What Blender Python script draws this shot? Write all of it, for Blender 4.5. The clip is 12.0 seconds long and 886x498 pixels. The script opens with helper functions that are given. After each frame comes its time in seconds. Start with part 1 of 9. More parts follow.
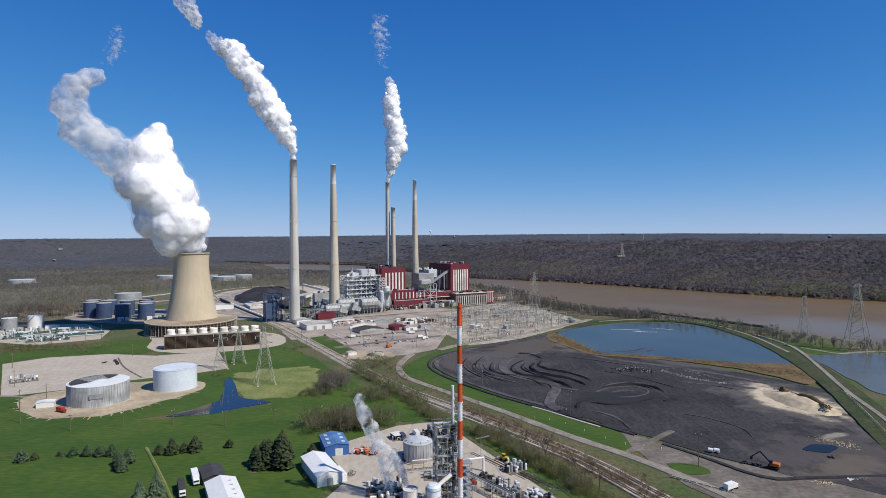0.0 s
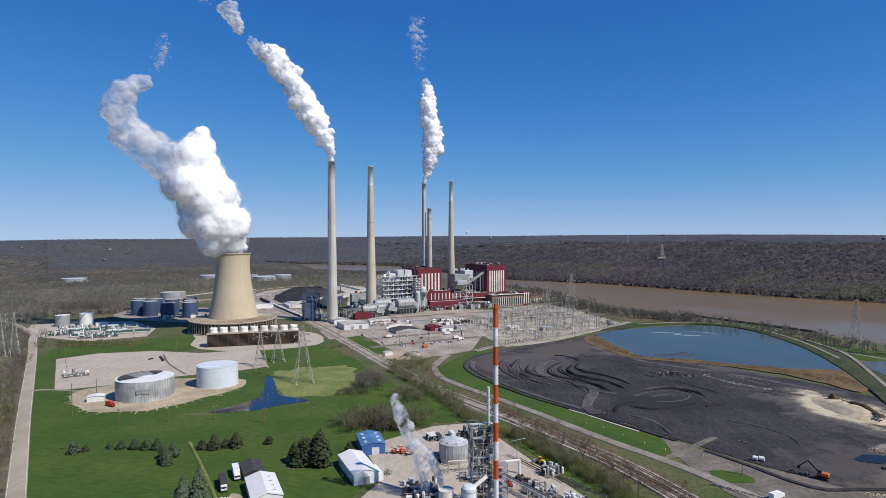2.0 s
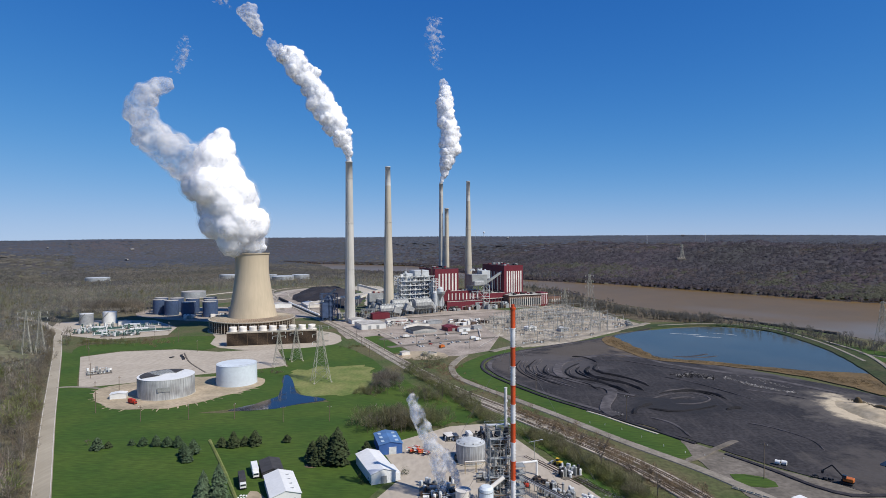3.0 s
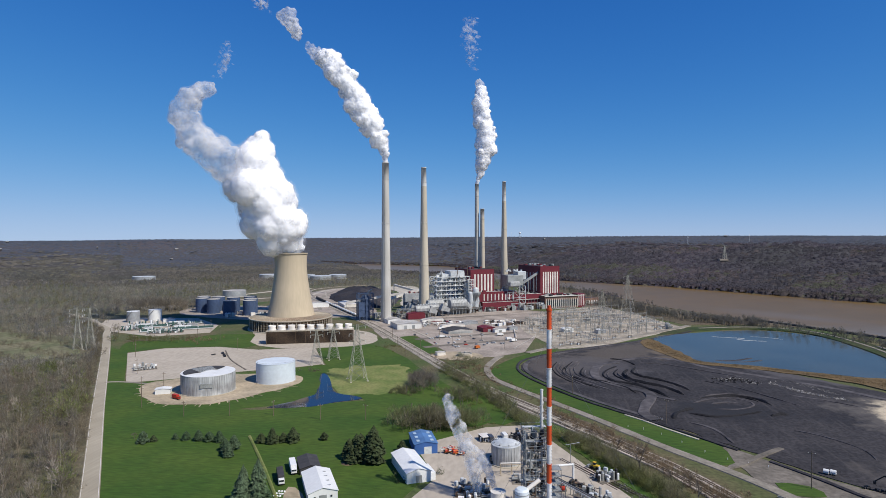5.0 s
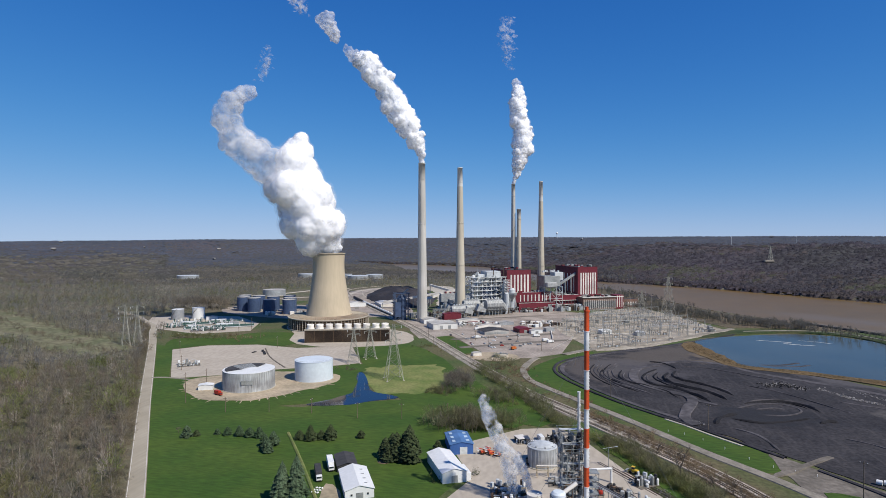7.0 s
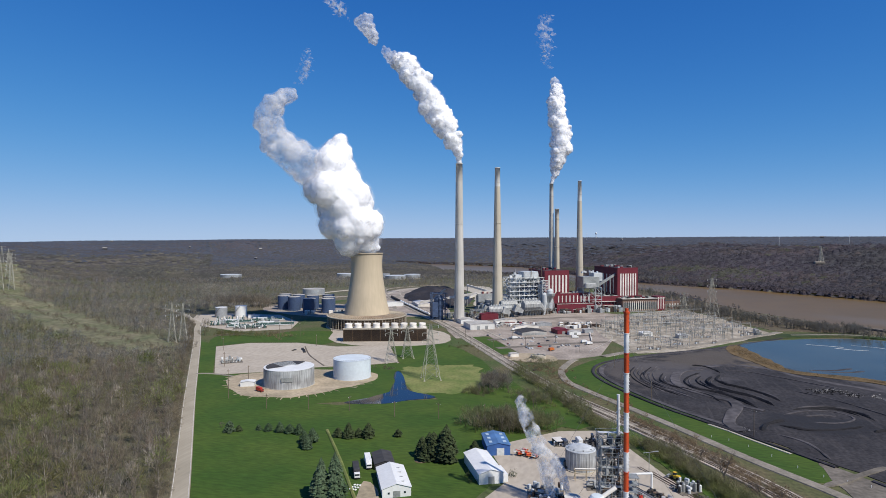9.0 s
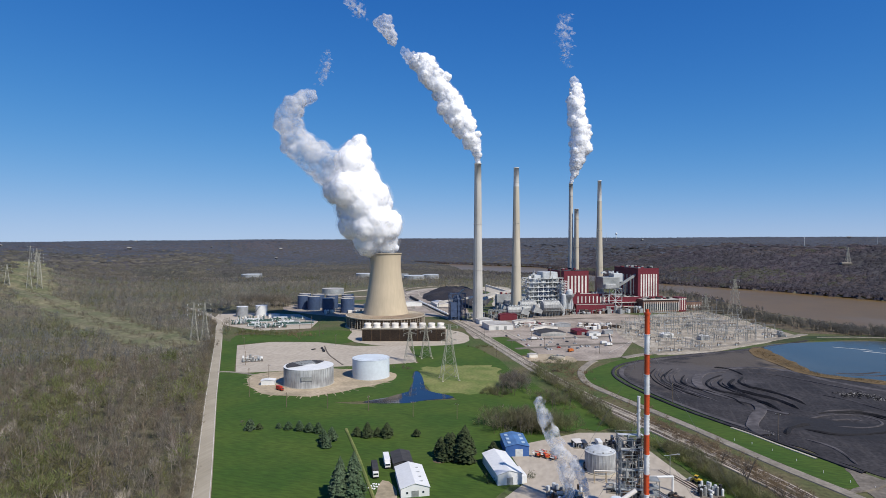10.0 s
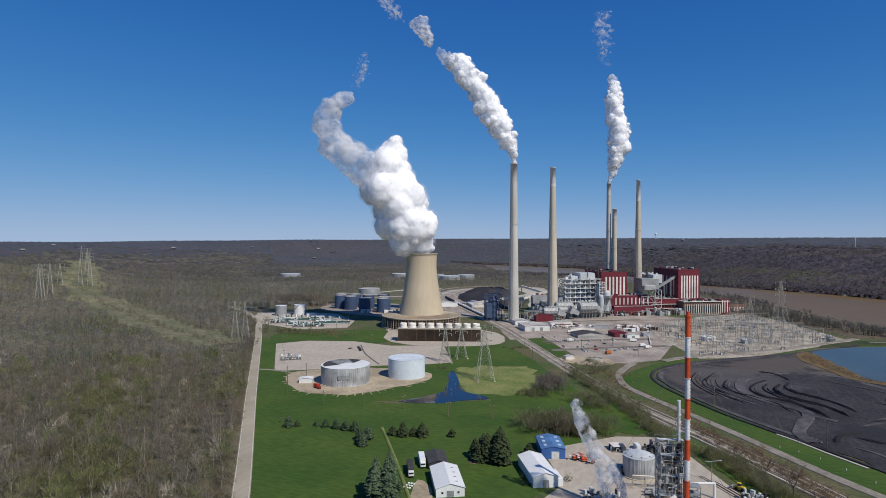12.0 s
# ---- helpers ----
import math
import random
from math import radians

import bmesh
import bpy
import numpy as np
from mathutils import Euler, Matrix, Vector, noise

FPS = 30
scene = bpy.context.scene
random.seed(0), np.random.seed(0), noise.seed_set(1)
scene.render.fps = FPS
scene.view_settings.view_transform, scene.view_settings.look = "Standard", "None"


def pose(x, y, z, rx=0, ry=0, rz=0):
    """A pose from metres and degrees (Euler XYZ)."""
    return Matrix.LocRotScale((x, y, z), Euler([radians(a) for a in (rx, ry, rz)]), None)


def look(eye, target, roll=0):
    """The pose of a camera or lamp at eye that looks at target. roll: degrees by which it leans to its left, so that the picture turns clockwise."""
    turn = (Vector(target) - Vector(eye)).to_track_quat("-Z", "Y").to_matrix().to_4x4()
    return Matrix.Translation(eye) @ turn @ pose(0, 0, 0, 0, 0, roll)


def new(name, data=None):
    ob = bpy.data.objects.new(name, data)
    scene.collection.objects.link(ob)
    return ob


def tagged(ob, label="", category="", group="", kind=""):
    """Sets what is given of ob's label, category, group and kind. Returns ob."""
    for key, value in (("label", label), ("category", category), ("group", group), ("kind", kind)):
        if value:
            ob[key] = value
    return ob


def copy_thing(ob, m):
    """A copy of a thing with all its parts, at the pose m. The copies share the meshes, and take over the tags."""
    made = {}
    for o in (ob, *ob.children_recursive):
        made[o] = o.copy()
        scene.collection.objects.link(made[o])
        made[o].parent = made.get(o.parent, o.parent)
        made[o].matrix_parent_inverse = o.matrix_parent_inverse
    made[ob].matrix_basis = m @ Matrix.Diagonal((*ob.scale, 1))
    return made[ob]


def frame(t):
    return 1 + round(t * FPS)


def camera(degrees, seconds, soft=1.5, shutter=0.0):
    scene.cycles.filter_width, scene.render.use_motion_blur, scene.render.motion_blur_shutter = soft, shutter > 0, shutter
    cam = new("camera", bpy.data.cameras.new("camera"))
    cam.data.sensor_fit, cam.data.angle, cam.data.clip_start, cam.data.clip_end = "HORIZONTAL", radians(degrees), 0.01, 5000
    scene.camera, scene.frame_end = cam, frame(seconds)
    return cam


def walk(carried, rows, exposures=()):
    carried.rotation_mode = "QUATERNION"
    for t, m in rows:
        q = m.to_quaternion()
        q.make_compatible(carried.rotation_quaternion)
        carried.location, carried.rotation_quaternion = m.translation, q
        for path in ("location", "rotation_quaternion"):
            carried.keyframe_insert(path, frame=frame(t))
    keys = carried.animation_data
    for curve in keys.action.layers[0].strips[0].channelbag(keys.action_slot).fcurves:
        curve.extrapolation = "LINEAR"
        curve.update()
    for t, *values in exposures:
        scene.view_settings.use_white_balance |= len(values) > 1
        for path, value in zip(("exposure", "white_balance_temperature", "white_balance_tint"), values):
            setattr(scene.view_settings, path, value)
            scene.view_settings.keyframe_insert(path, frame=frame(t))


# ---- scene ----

# ================= camera: hovers on the spot and pans to its left =================
EYE = (0.0, 0.0, 120.0)
cam = camera(74.18, 12.0, 0.6)
TURNS = [  # seconds, yaw, pitch, roll in degrees
    (0, 0.00, -1.11, -0.38),
    (0.5, 0.52, -1.08, -0.37),
    (1, 1.70, -1.05, -0.35),
    (1.5, 2.62, -1.03, -0.33),
    (2, 3.53, -1.00, -0.31),
    (2.5, 4.36, -0.98, -0.30),
    (3, 5.21, -0.97, -0.28),
    (5, 8.69, -0.91, -0.21),
    (5.5, 9.53, -0.90, -0.20),
    (6, 10.42, -0.89, -0.18),
    (6.5, 11.32, -0.88, -0.16),
    (7, 12.22, -0.87, -0.15),
    (9, 15.85, -0.85, -0.09),
    (9.5, 16.76, -0.84, -0.08),
    (10, 17.67, -0.83, -0.06),
    (10.5, 18.55, -0.82, -0.05),
    (11, 19.41, -0.81, -0.03),
    (11.5, 20.26, -0.80, -0.02),
    (12, 21.15, -0.79, -0.01),
]


def aim(yaw, pitch, roll):
    a, b = radians(yaw), radians(pitch)
    ahead = Vector((-math.sin(a) * math.cos(b), math.cos(a) * math.cos(b), math.sin(b)))
    return look(EYE, Vector(EYE) + ahead * 100, roll)


walk(cam, [(t, aim(y, p, r)) for t, y, p, r in TURNS], [(0.0, 0.08), (6.0, 0.06), (9.0, 0.07), (11.4, 0.08), (12.0, -0.18)])

# ================= daylight =================
SUN_AZ = (0.87, -0.49)
SUN_EL = 47.0
world = bpy.data.worlds.new("sky")
scene.world = world
world.use_nodes = True
wn = world.node_tree.nodes
sky = wn.new("ShaderNodeTexSky")
sky.sky_type, sky.sun_disc = "NISHITA", False
sky.sun_elevation, sky.sun_rotation = radians(SUN_EL), math.atan2(SUN_AZ[0], SUN_AZ[1])
sky.altitude, sky.air_density, sky.dust_density, sky.ozone_density = 0, 0.45, 0.0, 6.0
deep = wn.new("ShaderNodeHueSaturation")
deep.inputs["Saturation"].default_value = 1.12
world.node_tree.links.new(sky.outputs[0], deep.inputs["Color"])
wl = world.node_tree.links
low, apart, join, high = wn.new("ShaderNodeVectorMath"), wn.new("ShaderNodeSeparateXYZ"), wn.new("ShaderNodeCombineXYZ"), wn.new("ShaderNodeVectorMath")
low.operation = high.operation = "SCALE"
low.inputs["Scale"].default_value, high.inputs["Scale"].default_value = 0.158, 6.3
wl.new(deep.outputs[0], low.inputs[0]), wl.new(low.outputs[0], apart.inputs[0])
for i, (power, gain, knee) in enumerate(((1.5, 2.8, 5.6), (1.15, 1.8, 2.5), (1.0, 2.5, 2.6))):  # a clear, deep spring blue
    pw, gn, kn, dv = (wn.new("ShaderNodeMath") for _ in range(4))
    pw.operation, gn.operation, kn.operation, dv.operation = "POWER", "MULTIPLY", "MULTIPLY_ADD", "DIVIDE"
    pw.inputs[1].default_value, gn.inputs[1].default_value = power, gain
    kn.inputs[1].default_value, kn.inputs[2].default_value = knee, 1.0
    wl.new(apart.outputs[i], pw.inputs[0]), wl.new(pw.outputs[0], gn.inputs[0]), wl.new(pw.outputs[0], kn.inputs[0])
    wl.new(gn.outputs[0], dv.inputs[0]), wl.new(kn.outputs[0], dv.inputs[1]), wl.new(dv.outputs[0], join.inputs[i])
wl.new(join.outputs[0], high.inputs[0]), wl.new(high.outputs[0], wn["Background"].inputs[0])
wn["Background"].inputs[1].default_value = 0.15
sun = new("sun", bpy.data.lights.new("sun", "SUN"))
sun.data.energy, sun.data.angle, sun.data.color = 4.6, radians(0.53), (1.0, 0.945, 0.85)
ch = math.cos(radians(SUN_EL)) / math.hypot(*SUN_AZ)
sun.matrix_world = look((SUN_AZ[0] * ch * 900, SUN_AZ[1] * ch * 900, math.sin(radians(SUN_EL)) * 900), (0, 0, 0))

# ================= materials =================
def mat(name, color, rough=0.8, vary=0.25, scale=0.3, big=0.02, bump=0.0, metal=0.0, second=None, spec=0.3, alpha=1.0, island=0.0, bscale=None):
    """Principled surface, its colour broken by fine grain and by large patches; second: the colour of the patches."""
    m = bpy.data.materials.new(name)
    m.use_nodes = True
    nt, nd, lk = m.node_tree, m.node_tree.nodes, m.node_tree.links
    p = nd["Principled BSDF"]
    p.inputs["Roughness"].default_value, p.inputs["Metallic"].default_value = rough, metal
    p.inputs["Specular IOR Level"].default_value = spec
    p.inputs["Alpha"].default_value = alpha
    geo = nd.new("ShaderNodeNewGeometry")
    fine = nd.new("ShaderNodeTexNoise")
    fine.inputs["Scale"].default_value, fine.inputs["Detail"].default_value = scale, 6
    large = nd.new("ShaderNodeTexNoise")
    large.inputs["Scale"].default_value, large.inputs["Detail"].default_value = big, 5
    for n in (fine, large):
        lk.new(geo.outputs["Position"], n.inputs["Vector"])
    mix = nd.new("ShaderNodeMix")
    mix.data_type = "RGBA"
    a, b = Vector(color), Vector(second or [c * 0.72 for c in color])
    mix.inputs["A"].default_value, mix.inputs["B"].default_value = (*a, 1), (*b, 1)
    ramp = nd.new("ShaderNodeMapRange")
    ramp.inputs["From Min"].default_value, ramp.inputs["From Max"].default_value = 0.38, 0.62
    lk.new(large.outputs["Fac"], ramp.inputs["Value"])
    lk.new(ramp.outputs[0], mix.inputs["Factor"])
    grain = nd.new("ShaderNodeMapRange")
    grain.inputs["From Min"].default_value, grain.inputs["From Max"].default_value = 0.3, 0.7
    grain.inputs["To Min"].default_value, grain.inputs["To Max"].default_value = 1 - vary, 1 + vary
    lk.new(fine.outputs["Fac"], grain.inputs["Value"])
    mul = nd.new("ShaderNodeVectorMath")
    mul.operation = "SCALE"
    lk.new(mix.outputs["Result"], mul.inputs[0])
    lk.new(grain.outputs[0], mul.inputs["Scale"])
    out = mul
    if island:
        rnd = nd.new("ShaderNodeMapRange")
        rnd.inputs["To Min"].default_value, rnd.inputs["To Max"].default_value = 1 - island, 1 + island
        lk.new(geo.outputs["Random Per Island"], rnd.inputs["Value"])
        out = nd.new("ShaderNodeVectorMath")
        out.operation = "SCALE"
        lk.new(mul.outputs[0], out.inputs[0])
        lk.new(rnd.outputs[0], out.inputs["Scale"])
    lk.new(out.outputs[0], p.inputs["Base Color"])
    if bump:
        bn = nd.new("ShaderNodeBump")
        bn.inputs["Strength"].default_value, bn.inputs["Distance"].default_value = 0.6, bump
        src = fine
        if bscale:
            src = nd.new("ShaderNodeTexNoise")
            src.inputs["Scale"].default_value, src.inputs["Detail"].default_value = bscale, 5
            lk.new(geo.outputs["Position"], src.inputs["Vector"])
        lk.new(src.outputs["Fac"], bn.inputs["Height"])
        lk.new(bn.outputs[0], p.inputs["Normal"])
    return m


M_GRASS = mat("mown_grass", (0.037, 0.079, 0.009), 0.95, 0.24, 0.55, 0.022, 0.1, second=(0.056, 0.094, 0.012), bscale=0.9)
M_SCRUB = mat("spring_scrub_ground", (0.115, 0.098, 0.05), 0.95, 0.3, 0.4, 0.02, 0.1, second=(0.06, 0.088, 0.024))
M_STRAW = mat("dry_yellow_grass", (0.2, 0.205, 0.07), 0.95, 0.2, 0.4, 0.04, 0.1, second=(0.115, 0.155, 0.038))
M_REED = mat("tan_reeds", (0.15, 0.1, 0.045), 0.95, 0.28, 0.6, 0.05, 0.3, second=(0.115, 0.08, 0.038))
M_WOODFLOOR = mat("leaf_litter", (0.132, 0.113, 0.074), 0.95, 0.35, 0.15, 0.012, 0.8, second=(0.105, 0.106, 0.058))
# Hill floor takes on the tone of the haze-tinted woods standing on it.
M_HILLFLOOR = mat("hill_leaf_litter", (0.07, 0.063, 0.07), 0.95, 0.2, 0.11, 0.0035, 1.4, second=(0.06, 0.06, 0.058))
M_GRAVEL = mat("pale_gravel", (0.425, 0.37, 0.3), 0.95, 0.12, 0.35, 0.03, 0.06, second=(0.39, 0.338, 0.272))
M_TANSOIL = mat("bare_tan_soil", (0.42, 0.34, 0.24), 0.95, 0.2, 0.4, 0.05, 0.08, second=(0.3, 0.25, 0.17))
M_SAND = mat("pale_sand", (0.55, 0.45, 0.31), 0.95, 0.2, 0.25, 0.04, 0.4, second=(0.42, 0.34, 0.22))
M_COAL = mat("dark_ash_fill", (0.027, 0.025, 0.029), 0.92, 0.4, 0.35, 0.012, 0.2, second=(0.048, 0.044, 0.048), bscale=0.5)
M_COALPALE = mat("graded_grey_ash", (0.1, 0.09, 0.092), 0.92, 0.35, 0.25, 0.03, 0.2, second=(0.05, 0.046, 0.048))
# Near-black, so that low ridges stand out from the field.
M_BLACKASH = mat("black_ash", (0.013, 0.012, 0.014), 0.85, 0.35, 0.5, 0.05, 0.3)
M_RUBBLE = mat("broken_pale_rubble", (0.22, 0.21, 0.2), 0.9, 0.3, 1.0, 0.1, second=(0.12, 0.115, 0.115), island=0.6)
M_ASPHALT = mat("worn_asphalt", (0.37, 0.325, 0.248), 0.9, 0.1, 0.6, 0.03, 0.03, second=(0.31, 0.272, 0.205))
M_PATH = mat("gravel_track", (0.27, 0.238, 0.195), 0.95, 0.2, 0.5, 0.05, 0.1, second=(0.2, 0.178, 0.142))
M_DIRT = mat("grey_dirt", (0.175, 0.152, 0.125), 0.95, 0.28, 0.4, 0.06, 0.1, second=(0.118, 0.103, 0.084))
M_BALLAST = mat("track_ballast", (0.42, 0.37, 0.3), 0.95, 0.25, 0.7, 0.05, 0.2)
M_RAIL = mat("rusty_rail", (0.17, 0.12, 0.09), 0.5, 0.2, 1.0, 0.1, metal=0.6)
M_TIE = mat("creosoted_sleeper", (0.17, 0.145, 0.118), 0.9, 0.3, 2.0, 0.2)
M_CONC = mat("weathered_concrete", (0.46, 0.41, 0.33), 0.88, 0.1, 0.25, 0.03, 0.04, second=(0.4, 0.36, 0.29))
M_TOWER = mat("ochre_stained_concrete", (0.5, 0.415, 0.295), 0.88, 0.06, 0.2, 0.02, 0.05, second=(0.46, 0.385, 0.275))
M_TOWERRIM = mat("grey_stained_concrete", (0.38, 0.32, 0.23), 0.88, 0.12, 0.2, 0.05, 0.03)
M_SKIRT = mat("rust_stained_decking", (0.34, 0.25, 0.165), 0.9, 0.25, 0.3, 0.06, 0.05, second=(0.25, 0.185, 0.125))
M_STACKTAN = mat("tan_stack_concrete", (0.5, 0.45, 0.36), 0.88, 0.08, 0.2, 0.03, 0.04, second=(0.44, 0.395, 0.315))
M_STACKGREY = mat("grey_stack_concrete", (0.5, 0.48, 0.44), 0.88, 0.08, 0.2, 0.03, 0.04, second=(0.43, 0.41, 0.37))
M_DARK = mat("dark_shadowed_metal", (0.03, 0.03, 0.032), 0.7, 0.2, 0.5, 0.1)
M_LOUVRE = mat("brown_timber_louvre", (0.13, 0.09, 0.06), 0.85, 0.25, 0.7, 0.06, 0.05)
M_WHITE = mat("white_painted_metal", (0.74, 0.74, 0.72), 0.5, 0.05, 0.6, 0.06, second=(0.66, 0.66, 0.64))
M_PALEBLUE = mat("pale_blue_white_tank_paint", (0.62, 0.68, 0.72), 0.5, 0.05, 0.5, 0.06, second=(0.55, 0.6, 0.64))
M_GALV = mat("galvanised_sheet", (0.42, 0.44, 0.45), 0.42, 0.14, 0.5, 0.08, metal=0.3, second=(0.33, 0.34, 0.35))
M_STREAK = mat("streaked_galvanised_sheet", (0.47, 0.48, 0.48), 0.5, 0.34, 0.8, 0.09, metal=0.2, second=(0.3, 0.3, 0.3))
M_STEEL = mat("galvanised_steel", (0.36, 0.37, 0.36), 0.5, 0.15, 1.0, 0.1, metal=0.3)
M_LATTICE = mat("weathered_lattice_steel", (0.41, 0.4, 0.34), 0.6, 0.15, 1.0, 0.1, metal=0.2)
M_RED = mat("maroon_cladding", (0.145, 0.023, 0.034), 0.6, 0.12, 0.3, 0.05, second=(0.135, 0.018, 0.028))
M_STRIPE = mat("cream_cladding_strip", (0.72, 0.68, 0.62), 0.6, 0.08, 0.3, 0.05)
M_ROOFGREY = mat("pale_grey_roofing", (0.45, 0.43, 0.4), 0.85, 0.15, 0.3, 0.05)
M_ROOFDARK = mat("dark_roofing", (0.06, 0.058, 0.06), 0.85, 0.2, 0.3, 0.05)
M_BLUE = mat("blue_cladding", (0.05, 0.13, 0.36), 0.5, 0.1, 0.6, 0.1, second=(0.045, 0.11, 0.3))
M_BLUEROOF = mat("blue_metal_roof", (0.1, 0.21, 0.42), 0.45, 0.1, 0.6, 0.1)
M_SKYLIGHT = mat("pale_rooflight", (0.5, 0.62, 0.72), 0.4, 0.08, 0.6, 0.1)
M_NAVY = mat("navy_tank_paint", (0.06, 0.09, 0.165), 0.45, 0.15, 0.3, 0.06, second=(0.05, 0.075, 0.13))
M_ORANGE = mat("aviation_orange_paint", (0.62, 0.09, 0.025), 0.55, 0.12, 1.0, 0.1)
M_MASTWHITE = mat("mast_white_paint", (0.7, 0.7, 0.7), 0.55, 0.1, 1.0, 0.1)
M_MACHRED = mat("red_machine_paint", (0.5, 0.04, 0.02), 0.45, 0.1, 1.5, 0.3)
M_MACHORANGE = mat("orange_machine_paint", (0.55, 0.15, 0.03), 0.45, 0.15, 1.5, 0.3)
M_MACHYEL = mat("yellow_machine_paint", (0.6, 0.38, 0.03), 0.45, 0.15, 1.5, 0.3)
M_GLASS = mat("dark_window_glass", (0.03, 0.04, 0.05), 0.08, 0.05, 1.0, 0.1, spec=0.6)
M_RUBBER = mat("tyre_rubber", (0.02, 0.02, 0.02), 0.9, 0.1, 2.0, 0.3)
M_CARDARK = mat("dark_car_paint", (0.05, 0.055, 0.07), 0.3, 0.05, 1.0, 0.1, spec=0.5)
M_CARSILVER = mat("silver_car_paint", (0.45, 0.46, 0.47), 0.3, 0.05, 1.0, 0.1, spec=0.5)
M_GREENPIPE = mat("green_pipe_paint", (0.06, 0.12, 0.105), 0.5, 0.15, 0.6, 0.1)
M_POLE = mat("weathered_pole_wood", (0.18, 0.14, 0.1), 0.9, 0.2, 1.0, 0.1)
M_WIRE = mat("steel_cable", (0.2, 0.2, 0.2), 0.6, 0.1, 1.0, 0.1, metal=0.4)
M_BARK = mat("bare_twigs", (0.3, 0.25, 0.172), 0.95, 0.25, 0.15, 0.012, second=(0.24, 0.2, 0.14), island=0.3)
M_BUDS = mat("budding_twigs", (0.23, 0.225, 0.095), 0.95, 0.3, 0.15, 0.02, second=(0.2, 0.18, 0.09), island=0.35)
M_PALEBARK = mat("pale_sycamore_bark", (0.38, 0.33, 0.27), 0.9, 0.2, 0.5, 0.05, island=0.2)
# Blue-grey cast of distance haze is painted into this wood colour.
M_FARWOOD = mat("far_woods_haze_tint", (0.08, 0.073, 0.088), 0.95, 0.12, 0.02, 0.004, second=(0.069, 0.067, 0.074), island=0.22)
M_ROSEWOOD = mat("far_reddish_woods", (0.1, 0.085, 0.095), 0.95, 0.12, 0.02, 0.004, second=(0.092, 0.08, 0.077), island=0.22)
# Haze painted in: the bluest base colour, for woods past about 3.1 km.
M_BLUEHAZEWOOD = mat("distant_woods_haze_blue", (0.108, 0.12, 0.152), 0.95, 0.12, 0.01, 0.002, second=(0.096, 0.108, 0.135), island=0.06)
def see_through(m, share=0.6, crown=0.0):
    """Twigs and far crowns: light falls through as well as back; a whole crown turns to the sky."""
    fn, fl = m.node_tree.nodes, m.node_tree.links
    fd, ft, fm = fn.new("ShaderNodeBsdfDiffuse"), fn.new("ShaderNodeBsdfTranslucent"), fn.new("ShaderNodeMixShader")
    hue = fn["Principled BSDF"].inputs["Base Color"].links[0].from_socket
    fl.new(hue, fd.inputs["Color"]), fl.new(hue, ft.inputs["Color"])
    fm.inputs[0].default_value = share
    fl.new(fd.outputs[0], fm.inputs[1]), fl.new(ft.outputs[0], fm.inputs[2])
    fl.new(fm.outputs[0], fn["Material Output"].inputs[0])
    if crown:
        geo, lift = fn.new("ShaderNodeNewGeometry"), fn.new("ShaderNodeVectorMath")
        lift.operation = "ADD"
        lift.inputs[1].default_value = (0, 0, crown)
        fl.new(geo.outputs["Normal"], lift.inputs[0]), fl.new(lift.outputs[0], fd.inputs["Normal"])
    return m


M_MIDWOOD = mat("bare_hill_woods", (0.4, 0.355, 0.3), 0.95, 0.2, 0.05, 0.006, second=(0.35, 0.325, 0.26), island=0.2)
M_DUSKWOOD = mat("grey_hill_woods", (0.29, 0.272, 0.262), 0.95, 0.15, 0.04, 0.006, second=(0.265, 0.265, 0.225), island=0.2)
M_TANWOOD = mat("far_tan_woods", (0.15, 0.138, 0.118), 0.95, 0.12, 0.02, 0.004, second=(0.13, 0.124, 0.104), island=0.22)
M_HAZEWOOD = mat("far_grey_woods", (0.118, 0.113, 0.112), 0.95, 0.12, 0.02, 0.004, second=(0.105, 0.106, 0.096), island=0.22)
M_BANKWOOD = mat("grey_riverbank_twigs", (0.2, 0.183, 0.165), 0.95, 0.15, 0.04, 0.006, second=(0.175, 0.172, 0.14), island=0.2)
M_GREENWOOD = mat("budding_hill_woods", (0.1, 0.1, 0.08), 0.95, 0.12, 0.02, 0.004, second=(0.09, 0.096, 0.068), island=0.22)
M_GREYTWIG = mat("grey_twigs", (0.315, 0.275, 0.205), 0.95, 0.2, 0.15, 0.012, second=(0.25, 0.215, 0.17), island=0.3)
M_REDTWIG = mat("reddish_twigs", (0.31, 0.238, 0.172), 0.95, 0.2, 0.15, 0.012, second=(0.28, 0.215, 0.16), island=0.3)
M_OLIVE = mat("olive_budding_twigs", (0.31, 0.32, 0.13), 0.95, 0.25, 0.15, 0.015, second=(0.24, 0.26, 0.1), island=0.3)
M_BRUSH = mat("grey_olive_brush", (0.27, 0.24, 0.15), 0.95, 0.3, 0.2, 0.03, second=(0.21, 0.22, 0.1), island=0.3)
for m in (M_BLUEHAZEWOOD, M_FARWOOD, M_GREENWOOD, M_ROSEWOOD, M_TANWOOD, M_HAZEWOOD):
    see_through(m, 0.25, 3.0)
for m in (M_MIDWOOD, M_DUSKWOOD, M_BANKWOOD):
    see_through(m, 0.6)
for m in (M_GREYTWIG, M_REDTWIG, M_OLIVE, M_BRUSH, M_BARK, M_BUDS):
    see_through(m)
M_SPRUCE = mat("blue_green_needles", (0.078, 0.112, 0.062), 0.9, 0.3, 0.6, 0.03, second=(0.046, 0.078, 0.036), island=0.4)
M_CEDAR = mat("dark_green_needles", (0.052, 0.07, 0.028), 0.9, 0.3, 0.6, 0.03, island=0.4)
M_BLOSSOM = mat("tan_dry_brush", (0.22, 0.16, 0.1), 0.95, 0.3, 0.3, 0.03, island=0.35)


